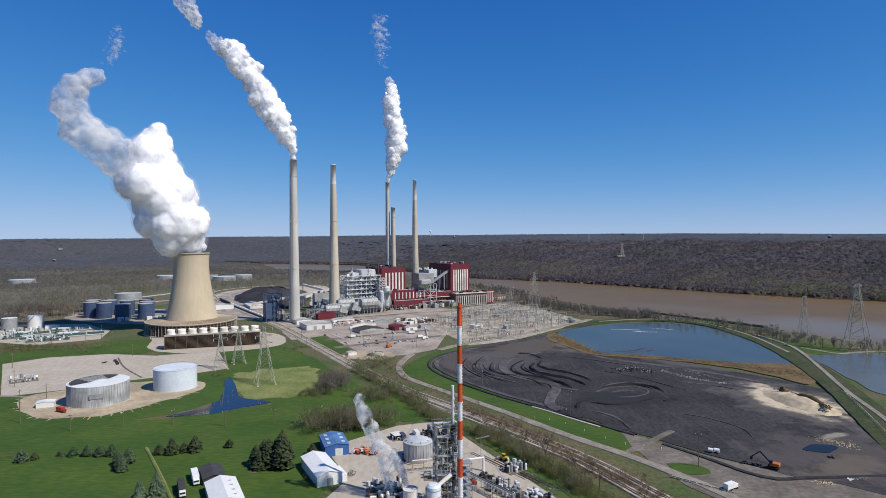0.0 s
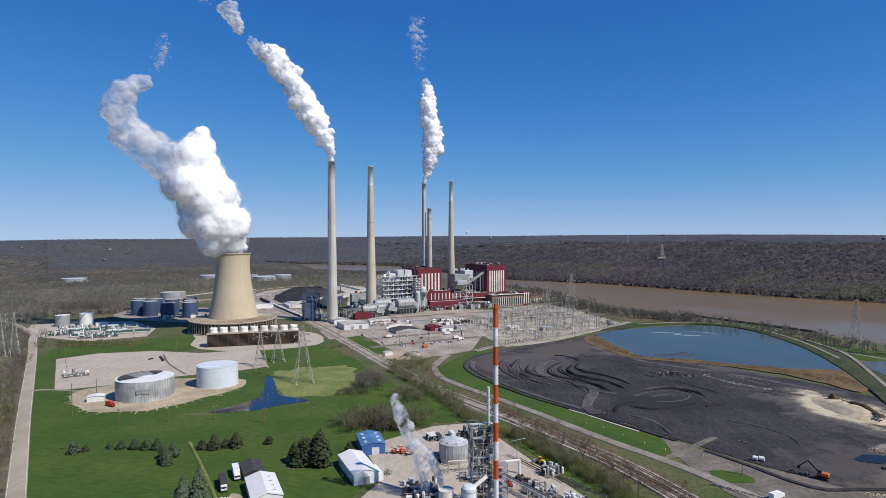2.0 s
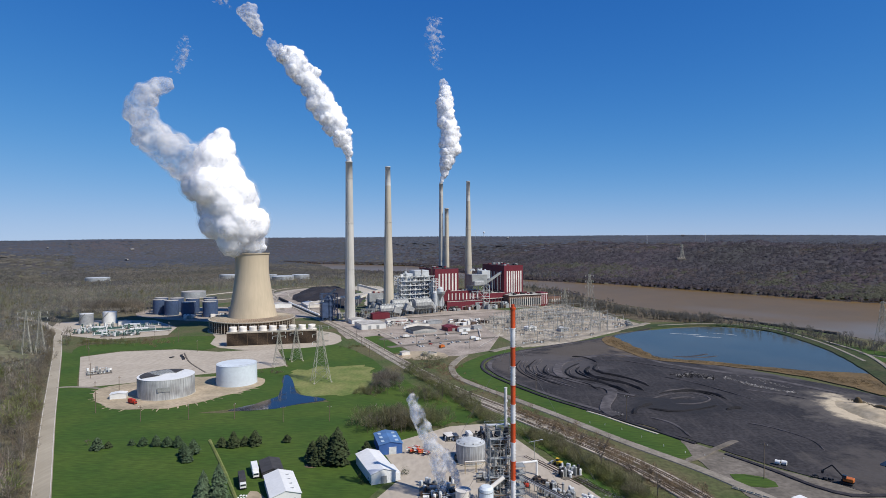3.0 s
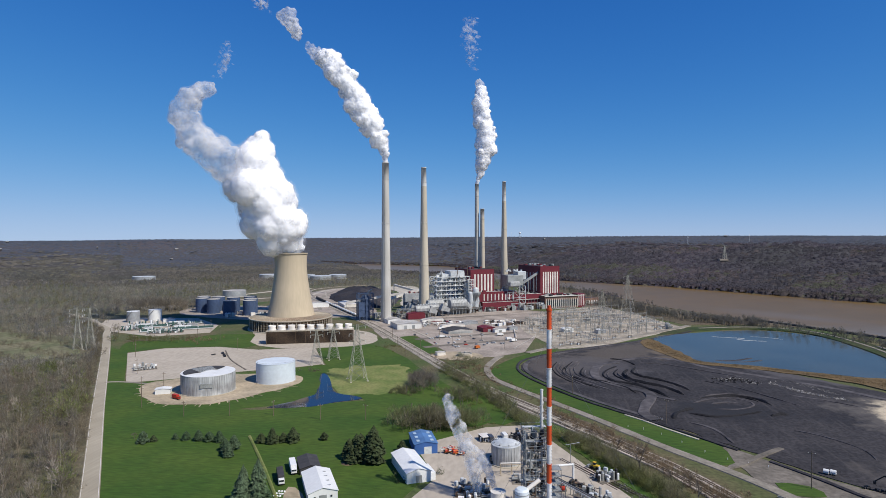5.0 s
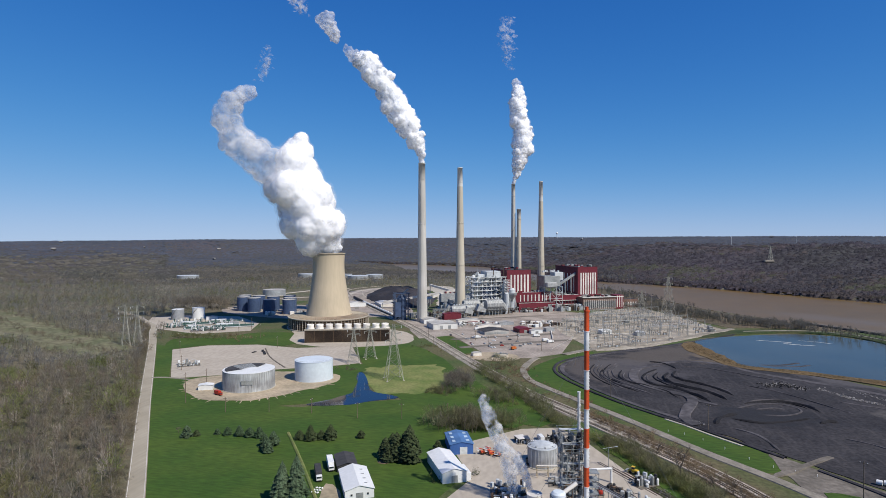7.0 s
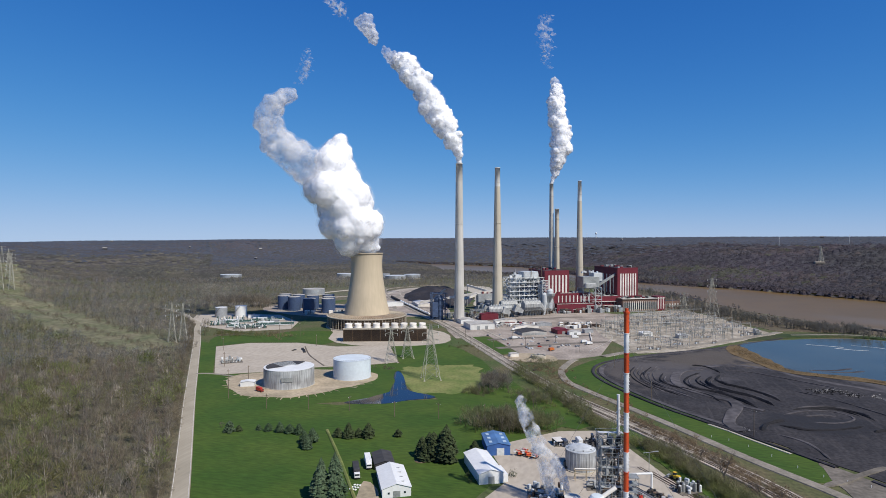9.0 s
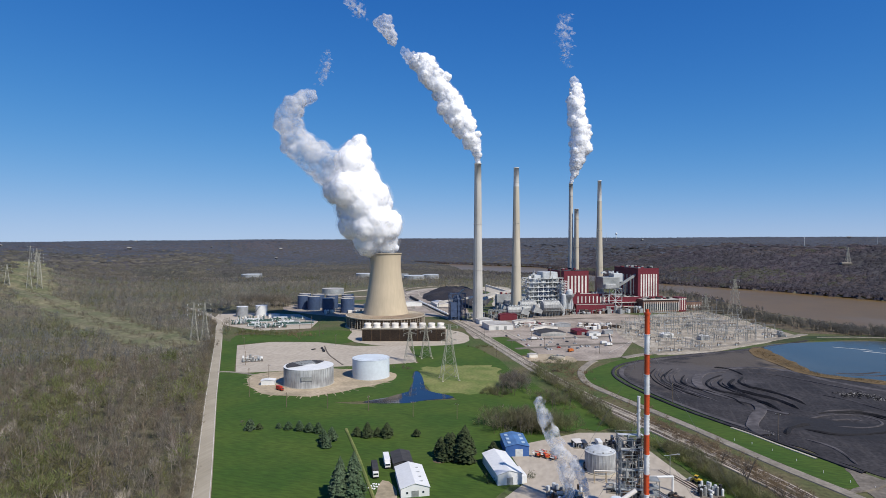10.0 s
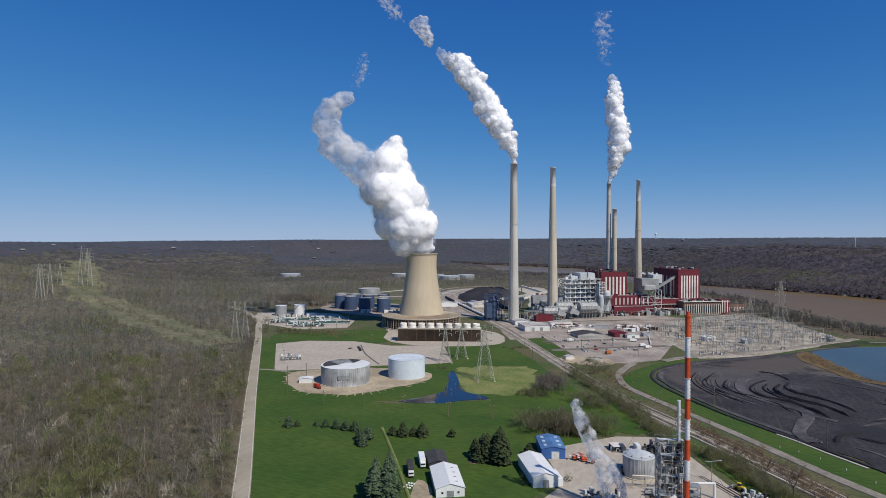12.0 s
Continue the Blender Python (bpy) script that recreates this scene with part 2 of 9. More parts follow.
def stretch(m, scale, turn=0.0):
    """Draws the fine grain of a material out into streaks."""
    nd, lk = m.node_tree.nodes, m.node_tree.links
    grain = [n for n in nd if n.bl_idname == "ShaderNodeTexNoise"][0]
    mp = nd.new("ShaderNodeMapping")
    mp.inputs["Scale"].default_value, mp.inputs["Rotation"].default_value = scale, (0, 0, radians(turn))
    lk.new(grain.inputs["Vector"].links[0].from_socket, mp.inputs["Vector"]), lk.new(mp.outputs[0], grain.inputs["Vector"])


for m in (M_TOWER, M_STACKTAN, M_STACKGREY, M_TOWERRIM, M_STREAK):
    stretch(m, (2.0, 2.0, 0.12))
stretch(M_GRASS, (0.3, 1.1, 1.0), 12)
stretch(M_ASPHALT, (1.6, 0.06, 1.0), -38)
stretch(M_GRAVEL, (0.9, 0.4, 1.0), -25)


def water_mat(name, color, rough, bump, scale, second=None, big=0.004):
    m = mat(name, color, rough, 0.08, 0.02, big, spec=0.5, second=second)
    nd, lk = m.node_tree.nodes, m.node_tree.links
    geo = nd.new("ShaderNodeNewGeometry")
    n = nd.new("ShaderNodeTexNoise")
    n.inputs["Scale"].default_value, n.inputs["Detail"].default_value = scale, 4
    lk.new(geo.outputs["Position"], n.inputs["Vector"])
    b = nd.new("ShaderNodeBump")
    b.inputs["Strength"].default_value, b.inputs["Distance"].default_value = 0.5, bump
    lk.new(n.outputs["Fac"], b.inputs["Height"])
    lk.new(b.outputs[0], nd["Principled BSDF"].inputs["Normal"])
    return m


def ash_mat():
    """Dark graded ash: scraped streaks, dried pale dust and spilt sand in ragged stains."""
    m = mat("graded_ash_field", (0.024, 0.022, 0.024), 0.92, 0.45, 0.5, 0.02, 0.3, second=(0.042, 0.038, 0.039), bscale=0.6)
    nd, lk = m.node_tree.nodes, m.node_tree.links
    p = nd["Principled BSDF"]
    geo, rag, streak, aim_s = nd.new("ShaderNodeNewGeometry"), nd.new("ShaderNodeTexNoise"), nd.new("ShaderNodeTexNoise"), nd.new("ShaderNodeMapping")
    rag.inputs["Scale"].default_value, rag.inputs["Detail"].default_value, rag.inputs["Roughness"].default_value = 0.05, 8, 0.65
    lk.new(geo.outputs["Position"], rag.inputs["Vector"])
    aim_s.inputs["Rotation"].default_value, aim_s.inputs["Scale"].default_value = (0, 0, 0.9), (0.35, 0.03, 0.1)
    lk.new(geo.outputs["Position"], aim_s.inputs["Vector"]), lk.new(aim_s.outputs[0], streak.inputs["Vector"])
    streak.inputs["Scale"].default_value, streak.inputs["Detail"].default_value = 1.0, 5
    hue = p.inputs["Base Color"].links[0].from_socket

    def lay(hue, mask, color):
        mix = nd.new("ShaderNodeMix")
        mix.data_type = "RGBA"
        mix.inputs["B"].default_value = (*color, 1)
        lk.new(hue, mix.inputs["A"]), lk.new(mask, mix.inputs["Factor"])
        return mix.outputs["Result"]

    def ramp(value, a, b, top):
        r = nd.new("ShaderNodeMapRange")
        for key, val in (("From Min", a), ("From Max", b), ("To Min", 0.0), ("To Max", top)):
            r.inputs[key].default_value = val
        lk.new(value, r.inputs["Value"])
        return r.outputs[0]

    hue = lay(hue, ramp(streak.outputs["Fac"], 0.55, 0.7, 0.38), (0.085, 0.075, 0.072))
    for (cx, cy, rx, ry, turn), color, top in (((215, 320, 52, 38, 20), (0.095, 0.083, 0.074), 0.6), ((205, 298, 36, 12, 30), (0.13, 0.105, 0.08), 0.6), ((250, 418, 44, 64, 8), (0.12, 0.107, 0.095), 0.7), ((252, 420, 25, 42, 8), (0.5, 0.42, 0.3), 1.0),
                                               ((95, 640, 34, 100, -45), (0.12, 0.1, 0.08), 0.6), ((20, 560, 30, 60, 10), (0.1, 0.085, 0.075), 0.7), ((150, 650, 24, 50, -30), (0.14, 0.11, 0.078), 0.7), ((240, 540, 60, 18, -35), (0.11, 0.1, 0.1), 0.6), ((60, 560, 40, 60, 20), (0.085, 0.078, 0.08), 0.6), ((130, 430, 40, 22, 0), (0.02, 0.02, 0.023), 0.8), ((232, 347, 12, 4, 25), (0.3, 0.27, 0.22), 0.7)):
        mp, ln, ad = nd.new("ShaderNodeMapping"), nd.new("ShaderNodeVectorMath"), nd.new("ShaderNodeMath")
        mp.vector_type = "TEXTURE"
        mp.inputs["Location"].default_value, mp.inputs["Rotation"].default_value, mp.inputs["Scale"].default_value = (cx, cy, 0), (0, 0, radians(turn)), (rx, ry, 1000)
        ln.operation, ad.operation = "LENGTH", "MULTIPLY_ADD"
        ad.inputs[1].default_value = 2.2
        lk.new(geo.outputs["Position"], mp.inputs["Vector"]), lk.new(mp.outputs[0], ln.inputs[0])
        lk.new(rag.outputs["Fac"], ad.inputs[0]), lk.new(ln.outputs["Value"], ad.inputs[2])
        hue = lay(hue, ramp(ad.outputs[0], 2.15, 1.75, top), color)
    lk.new(hue, p.inputs["Base Color"])
    return m


M_ASH = ash_mat()
M_RIVER = water_mat("muddy_river_water", (0.162, 0.098, 0.026), 0.3, 0.25, 0.15, (0.146, 0.094, 0.032), 0.003)
M_RIVER.node_tree.nodes["Principled BSDF"].inputs["Specular IOR Level"].default_value = 0.05
def pale_patch(m, cx, cy, rx, ry, turn, color, top):
    """A ragged-edged patch of paler colour in the water, also for painted sheen."""
    nd, lk = m.node_tree.nodes, m.node_tree.links
    p = nd["Principled BSDF"]
    geo, rag, mp, ln, ad, rp, mix = nd.new("ShaderNodeNewGeometry"), nd.new("ShaderNodeTexNoise"), nd.new("ShaderNodeMapping"), nd.new("ShaderNodeVectorMath"), nd.new("ShaderNodeMath"), nd.new("ShaderNodeMapRange"), nd.new("ShaderNodeMix")
    rag.inputs["Scale"].default_value, rag.inputs["Detail"].default_value = 0.008, 6
    mp.vector_type = "TEXTURE"
    mp.inputs["Location"].default_value, mp.inputs["Rotation"].default_value, mp.inputs["Scale"].default_value = (cx, cy, 0), (0, 0, radians(turn)), (rx, ry, 1000)
    ln.operation, ad.operation, mix.data_type = "LENGTH", "MULTIPLY_ADD", "RGBA"
    ad.inputs[1].default_value = 1.2
    for key, val in (("From Min", 1.9), ("From Max", 1.0), ("To Min", 0.0), ("To Max", top)):
        rp.inputs[key].default_value = val
    mix.inputs["B"].default_value = (*color, 1)
    lk.new(geo.outputs["Position"], rag.inputs["Vector"]), lk.new(geo.outputs["Position"], mp.inputs["Vector"]), lk.new(mp.outputs[0], ln.inputs[0])
    lk.new(rag.outputs["Fac"], ad.inputs[0]), lk.new(ln.outputs["Value"], ad.inputs[2]), lk.new(ad.outputs[0], rp.inputs["Value"])
    lk.new(p.inputs["Base Color"].links[0].from_socket, mix.inputs["A"]), lk.new(rp.outputs[0], mix.inputs["Factor"])
    lk.new(mix.outputs["Result"], p.inputs["Base Color"])


# Grey patch paints the pale sky sheen on the right into the water colour.
pale_patch(M_RIVER, 590, 715, 250, 110, -52, (0.178, 0.178, 0.172), 0.65)
pale_patch(M_RIVER, 420, 1010, 120, 40, -50, (0.165, 0.125, 0.08), 0.6)
pale_patch(M_RIVER, -300, 2150, 700, 260, -45, (0.17, 0.135, 0.1), 0.8)
M_POND = water_mat("blue_grey_pond_water", (0.07, 0.082, 0.075), 0.18, 0.05, 0.5, (0.055, 0.07, 0.068), 0.012)
M_POND2 = water_mat("grey_green_pond_water", (0.12, 0.122, 0.105), 0.2, 0.04, 0.5)
for m in (M_POND, M_POND2):
    m.node_tree.nodes["Principled BSDF"].inputs["Specular IOR Level"].default_value = 0.09
M_PUDDLE = water_mat("muddy_ash_water", (0.016, 0.017, 0.022), 0.25, 0.02, 0.8)
M_PUDDLE.node_tree.nodes["Principled BSDF"].inputs["Specular IOR Level"].default_value = 0.15
M_DITCH = water_mat("still_dark_water", (0.014, 0.019, 0.036), 0.05, 0.005, 0.6)


def steam_mat(name, density, scale=0.05, detail=8):
    """Steam: light soaks into the dense kind; the thin kinds are torn by fine noise."""
    m = bpy.data.materials.new(name)
    m.use_nodes = True
    nd, lk = m.node_tree.nodes, m.node_tree.links
    p = nd["Principled BSDF"]
    p.inputs["Base Color"].default_value = (0.86, 0.86, 0.875, 1)
    p.inputs["Roughness"].default_value, p.inputs["Specular IOR Level"].default_value = 1.0, 0.0
    if density >= 1:
        p.inputs["Subsurface Weight"].default_value = 1.0
        p.inputs["Subsurface Radius"].default_value = (1.0, 1.0, 1.0)
        p.inputs["Subsurface Scale"].default_value = 22.0
        return m
    geo = nd.new("ShaderNodeNewGeometry")
    n = nd.new("ShaderNodeTexNoise")
    n.inputs["Scale"].default_value, n.inputs["Detail"].default_value, n.inputs["Roughness"].default_value = scale, detail, 0.6
    lk.new(geo.outputs["Position"], n.inputs["Vector"])
    r = nd.new("ShaderNodeMapRange")
    r.inputs["From Min"].default_value, r.inputs["From Max"].default_value = (0.4, 0.68)
    r.inputs["To Min"].default_value, r.inputs["To Max"].default_value = max(0.0, density * 1.5 - 0.5), min(1.0, density * 2)
    lk.new(n.outputs["Fac"], r.inputs["Value"])
    d, tl, tr = nd.new("ShaderNodeBsdfDiffuse"), nd.new("ShaderNodeBsdfTranslucent"), nd.new("ShaderNodeBsdfTransparent")
    nd.remove(p)
    d.inputs[0].default_value = tl.inputs[0].default_value = (0.86, 0.86, 0.875, 1)
    a, b = nd.new("ShaderNodeMixShader"), nd.new("ShaderNodeMixShader")
    a.inputs[0].default_value = 0.5
    lk.new(d.outputs[0], a.inputs[1]), lk.new(tl.outputs[0], a.inputs[2])
    lk.new(r.outputs[0], b.inputs[0])
    lk.new(tr.outputs[0], b.inputs[1]), lk.new(a.outputs[0], b.inputs[2])
    lk.new(b.outputs[0], nd["Material Output"].inputs[0])
    return m


M_LOT = mat("dusty_works_ground", (0.37, 0.315, 0.265), 0.95, 0.22, 0.4, 0.035, 0.06, second=(0.25, 0.21, 0.175))
M_BRICK = mat("brown_brickwork", (0.2, 0.12, 0.09), 0.85, 0.2, 0.5, 0.06, second=(0.16, 0.1, 0.08))
M_DARKSTEEL = mat("weathered_dark_steel", (0.17, 0.18, 0.185), 0.6, 0.2, 0.6, 0.08)
M_CLEAR = mat("rough_tan_clearing", (0.175, 0.158, 0.094), 0.95, 0.4, 0.14, 0.03, 0.5, second=(0.118, 0.125, 0.062))
M_DEAD = mat("dead_brush_ground", (0.13, 0.1, 0.065), 0.95, 0.4, 0.4, 0.04, 0.2, second=(0.09, 0.078, 0.048))
# Bark paled so that its colour carries the sunlight on the trunks.
M_TRUNK = mat("sunlit_tree_bark", (0.27, 0.225, 0.17), 0.9, 0.25, 0.5, 0.05, island=0.3)
M_TREE = mat("grey_brown_tree_bark", (0.13, 0.11, 0.09), 0.95, 0.25, 0.4, 0.05, island=0.25)
M_STEAM = steam_mat("dense_white_steam", 1.0)
M_THICK = steam_mat("half_dense_white_steam", 0.42, 0.03, 3)
M_VEIL = steam_mat("thin_white_steam", 0.2, 0.05, 4)
M_WISP = steam_mat("fading_white_steam", 0.1, 0.05, 5)
M_MIST = steam_mat("thin_white_mist", 0.2, 0.08, 4)
M_LEAK = steam_mat("grey_leak_steam", 0.24, 0.22)
M_PALECAP = mat("pale_weathered_concrete", (0.62, 0.61, 0.58), 0.88, 0.08, 0.2, 0.03, 0.03, second=(0.55, 0.54, 0.51))

# ================= mesh tools =================
rng = np.random.default_rng(7)
A_DIR = Vector((0.87, 0.49, 0)).normalized()
B_DIR = Vector((-0.49, 0.87, 0)).normalized()
A_ANG = math.degrees(math.atan2(A_DIR.y, A_DIR.x))


def part(name, bm, material, parent=None, label="", smooth=False):
    me = bpy.data.meshes.new(name)
    bm.to_mesh(me)
    bm.free()
    if smooth:
        me.shade_smooth()
    me.materials.append(material)
    ob = new(name, me)
    if parent:
        ob.parent = parent
    if label:
        ob["label"] = label
    return ob


def thing(name, label, category, m=None, group="", kind=""):
    ob = new(name)
    if m is not None:
        ob.matrix_world = m
    return tagged(ob, label, category, group, kind)


def box(bm, c, s, rz=0.0, bevel=0.0):
    """A block with its centre at c."""
    got = bmesh.ops.create_cube(bm, size=1, matrix=Matrix.Translation(c) @ Matrix.Rotation(radians(rz), 4, "Z") @ Matrix.Diagonal((*s, 1)))
    if bevel:
        edges = list({e for v in got["verts"] for e in v.link_edges})
        bmesh.ops.bevel(bm, geom=edges, offset=bevel, segments=1, affect="EDGES")
    return bm


def block(c, s, rz=0.0, bevel=0.0):
    return box(bmesh.new(), c, s, rz, bevel)


def beam(bm, p, q, r, n=4, r2=None):
    """A straight bar from p to q."""
    p, q = Vector(p), Vector(q)
    m = Matrix.Translation((p + q) / 2) @ (q - p).to_track_quat("Z", "Y").to_matrix().to_4x4() @ Matrix.Rotation(math.pi / n, 4, "Z")
    bmesh.ops.create_cone(bm, cap_ends=True, segments=n, radius1=r, radius2=r if r2 is None else r2, depth=(q - p).length, matrix=m)
    return bm


def tube(pts, r, n=4):
    """A bent bar through the points, in one piece."""
    bm = bmesh.new()
    pts = [Vector(p) for p in pts]
    rings = []
    for i, p in enumerate(pts):
        d = (pts[min(i + 1, len(pts) - 1)] - pts[max(i - 1, 0)]).normalized()
        a = d.orthogonal().normalized() if abs(d.z) < 0.9 else Vector((1, 1, 0)).normalized()
        b = d.cross(a).normalized()
        rings.append([bm.verts.new(p + (a * math.cos(2 * math.pi * k / n) + b * math.sin(2 * math.pi * k / n)) * r) for k in range(n)])
    for x, y in zip(rings, rings[1:]):
        for k in range(n):
            bm.faces.new((x[k], x[(k + 1) % n], y[(k + 1) % n], y[k]))
    bm.faces.new(rings[0][::-1]), bm.faces.new(rings[-1])
    bmesh.ops.recalc_face_normals(bm, faces=bm.faces)
    return bm


def bar(p, q, r, n=4, r2=None):
    return beam(bmesh.new(), p, q, r, n, r2)


def lathe(profile, seg=48, closed=False):
    """Turns (radius, height) pairs about the z axis."""
    bm = bmesh.new()
    rings = []
    for r, z in profile:
        rings.append([bm.verts.new((r * math.cos(2 * math.pi * i / seg), r * math.sin(2 * math.pi * i / seg), z)) for i in range(seg)] if r > 1e-6 else [bm.verts.new((0, 0, z))])
    pairs = list(zip(rings, rings[1:])) + ([(rings[-1], rings[0])] if closed else [])
    for a, b in pairs:
        for i in range(seg):
            j = (i + 1) % seg
            if len(a) == 1:
                bm.faces.new((a[0], b[j], b[i]))
            elif len(b) == 1:
                bm.faces.new((a[i], a[j], b[0]))
            else:
                bm.faces.new((a[i], a[j], b[j], b[i]))
    bmesh.ops.recalc_face_normals(bm, faces=bm.faces)
    return bm


def spline(pts, closed=False, step=6.0):
    """A smooth line through the points."""
    pts = [Vector((*p, 0)) if len(p) == 2 else Vector(p) for p in pts]
    n, out = len(pts), []
    for i in range(n if closed else n - 1):
        g = lambda k: pts[k % n] if closed else pts[min(max(k, 0), n - 1)]
        p0, p1, p2, p3 = g(i - 1), g(i), g(i + 1), g(i + 2)
        m = max(2, int((p2 - p1).length / step))
        for k in range(m):
            t = k / m
            out.append(0.5 * ((2 * p1) + (p2 - p0) * t + (2 * p0 - 5 * p1 + 4 * p2 - p3) * t * t + (3 * p1 - p0 - 3 * p2 + p3) * t ** 3))
    if not closed:
        out.append(pts[-1])
    return out


def patch(name, outline, z, material, label, rough=1.0, smooth=True, category=""):
    """A piece of ground with an uneven edge, lying at height z with a low skirt."""
    line = spline(outline, True) if smooth else [Vector((*p, 0)) for p in outline]
    bm = bmesh.new()
    top, low = [], []
    for p in line:
        w = Vector((noise.noise(p * 0.07), noise.noise(p * 0.07 + Vector((50, 9, 3))), 0)) * rough * 2
        top.append(bm.verts.new((p.x + w.x, p.y + w.y, z)))
        low.append(bm.verts.new((p.x + w.x * 1.1, p.y + w.y * 1.1, -0.4)))
    bm.faces.new(top)
    for i in range(len(top)):
        j = (i + 1) % len(top)
        bm.faces.new((top[i], low[i], low[j], top[j]))
    bmesh.ops.recalc_face_normals(bm, faces=bm.faces)
    bmesh.ops.triangulate(bm, faces=[f for f in bm.faces if len(f.verts) > 4])
    ob = part(name, bm, material)
    return tagged(ob, label, category or name.replace("_", " "), kind="structure")


def ribbon_bm(pts, width, z, thick=0.3, step=6.0, jit=0.0, crown=0.0, taper=False):
    line = spline(pts, False, step)
    bm = bmesh.new()
    rows = []
    for i, p in enumerate(line):
        d = (line[min(i + 1, len(line) - 1)] - line[max(i - 1, 0)]).normalized()
        s = Vector((-d.y, d.x, 0)) * (width / 2 * (1 + jit * noise.noise(p * 0.06)))
        zz = z + p.z
        end = min(1.0, 3.0 * math.sin(math.pi * i / max(1, len(line) - 1))) if taper else 1.0
        s, lift = s * (0.25 + 0.75 * end), crown * end
        zz -= (1 - end) * thick if taper else 0
        rows.append([bm.verts.new((p.x + s.x * k, p.y + s.y * k, zz - dz)) for k, dz in ((-1.1, thick + 0.2), (-1, 0), (0, -lift * (1 + (0.6 * noise.noise(p * 0.11) if taper else 0))), (1, 0), (1.1, thick + 0.2))])
    for a, b in zip(rows, rows[1:]):
        for i in range(4):
            bm.faces.new((a[i], b[i], b[i + 1], a[i + 1]))
    bmesh.ops.recalc_face_normals(bm, faces=bm.faces)
    return bm


def ribbon(name, pts, width, z, material, label, category="", jit=0.0, thick=0.3, crown=0.0, parent=None):
    ob = part(name, ribbon_bm(pts, width, z, thick, 6.0, jit, crown), material, parent)
    return ob if parent else tagged(ob, label, category or name.replace("_", " "), kind="structure")


def soup(name, template, places, material, label="", category="", kind="stuff", parent=None):
    """One joined mesh of many turned and scaled copies of (vertices, faces). Rows: x, y, z, scale across, scale up, turn."""
    verts, faces = template
    v, f = np.array(verts, float), np.array(faces, int)
    pl = np.array(places, float)
    c, s = np.cos(pl[:, 5])[:, None], np.sin(pl[:, 5])[:, None]
    x = (v[None, :, 0] * c - v[None, :, 1] * s) * pl[:, 3:4] + pl[:, 0:1]
    y = (v[None, :, 0] * s + v[None, :, 1] * c) * pl[:, 3:4] + pl[:, 1:2]
    z = v[None, :, 2] * pl[:, 4:5] + pl[:, 2:3]
    allv = np.stack([x, y, z], -1).reshape(-1, 3)
    allf = (f[None] + (np.arange(len(pl)) * len(v))[:, None, None]).reshape(-1, f.shape[1])
    me = bpy.data.meshes.new(name)
    me.vertices.add(len(allv))
    me.vertices.foreach_set("co", allv.ravel())
    k = f.shape[1]
    me.loops.add(len(allf) * k)
    me.loops.foreach_set("vertex_index", allf.ravel().astype(np.int32))
    me.polygons.add(len(allf))
    me.polygons.foreach_set("loop_start", np.arange(0, len(allf) * k, k, dtype=np.int32))
    me.update(calc_edges=True)
    me.materials.append(material)
    ob = new(name, me)
    if parent:
        ob.parent = parent
        return ob
    return tagged(ob, label, category, kind=kind)


def inside(pts, poly):
    """Which of the points lie in the outline."""
    pts, poly = np.asarray(pts, float), np.asarray(poly, float)
    x, y = pts[:, 0], pts[:, 1]
    res = np.zeros(len(pts), bool)
    for (x1, y1), (x2, y2) in zip(poly, np.roll(poly, -1, 0)):
        cross = (y1 > y) != (y2 > y)
        res ^= cross & (x < (x2 - x1) * (y - y1) / (y2 - y1 + 1e-12) + x1)
    return res


def line_distance(pts, line):
    """Distance to a polyline, and on which side (positive: left of its way)."""
    pts, best, side = np.asarray(pts, float), np.full(len(pts), 1e9), np.zeros(len(pts))
    line = np.asarray(line, float)
    for a, b in zip(line, line[1:]):
        d = b - a
        t = np.clip(((pts - a) @ d) / (d @ d), 0, 1)
        off = pts - (a + t[:, None] * d)
        r = np.hypot(off[:, 0], off[:, 1])
        s = d[0] * (pts[:, 1] - a[1]) - d[1] * (pts[:, 0] - a[0])
        nearer = r < best
        best, side = np.where(nearer, r, best), np.where(nearer, np.sign(s), side)
    return best, side


def smooth01(x, a, b):
    t = np.clip((x - a) / (b - a), 0, 1)
    return t * t * (3 - 2 * t)


def wave(x, y, s, seed=0.0):
    """Slow rolling variation between about -1 and 1."""
    return (np.sin(x / s + seed) * np.cos(y / (s * 1.3) + 2 * seed) + 0.6 * np.sin((x + y) / (s * 0.55) + 3 * seed) + 0.4 * np.cos((x - 1.7 * y) / (s * 0.31) + seed)) / 1.6

# ================= land and water =================
FAR_BANK = [(-4000, 4300), (-1147, 3094), (-740, 2920), (-390, 2740), (-100, 2130), (97, 1808), (338, 1626), (635, 1275), (836, 1104), (1500, 500), (2600, -900)]
NEAR_BANK = [(-4000, 4270), (-1147, 3064), (-860, 2760), (-660, 2300), (-482, 2190), (-330, 2110), (-150, 1850), (30, 1590), (149, 1337), (226, 1084), (312, 932), (372, 850), (415, 785), (438, 720), (462, 660), (500, 600), (545, 520), (900, 200), (1900, -1300)]
ROAD = [(-120, 128), (-186, 219), (-308, 376), (-470, 587), (-538, 673), (-575, 722), (-620, 760), (-676, 808), (-760, 860)]


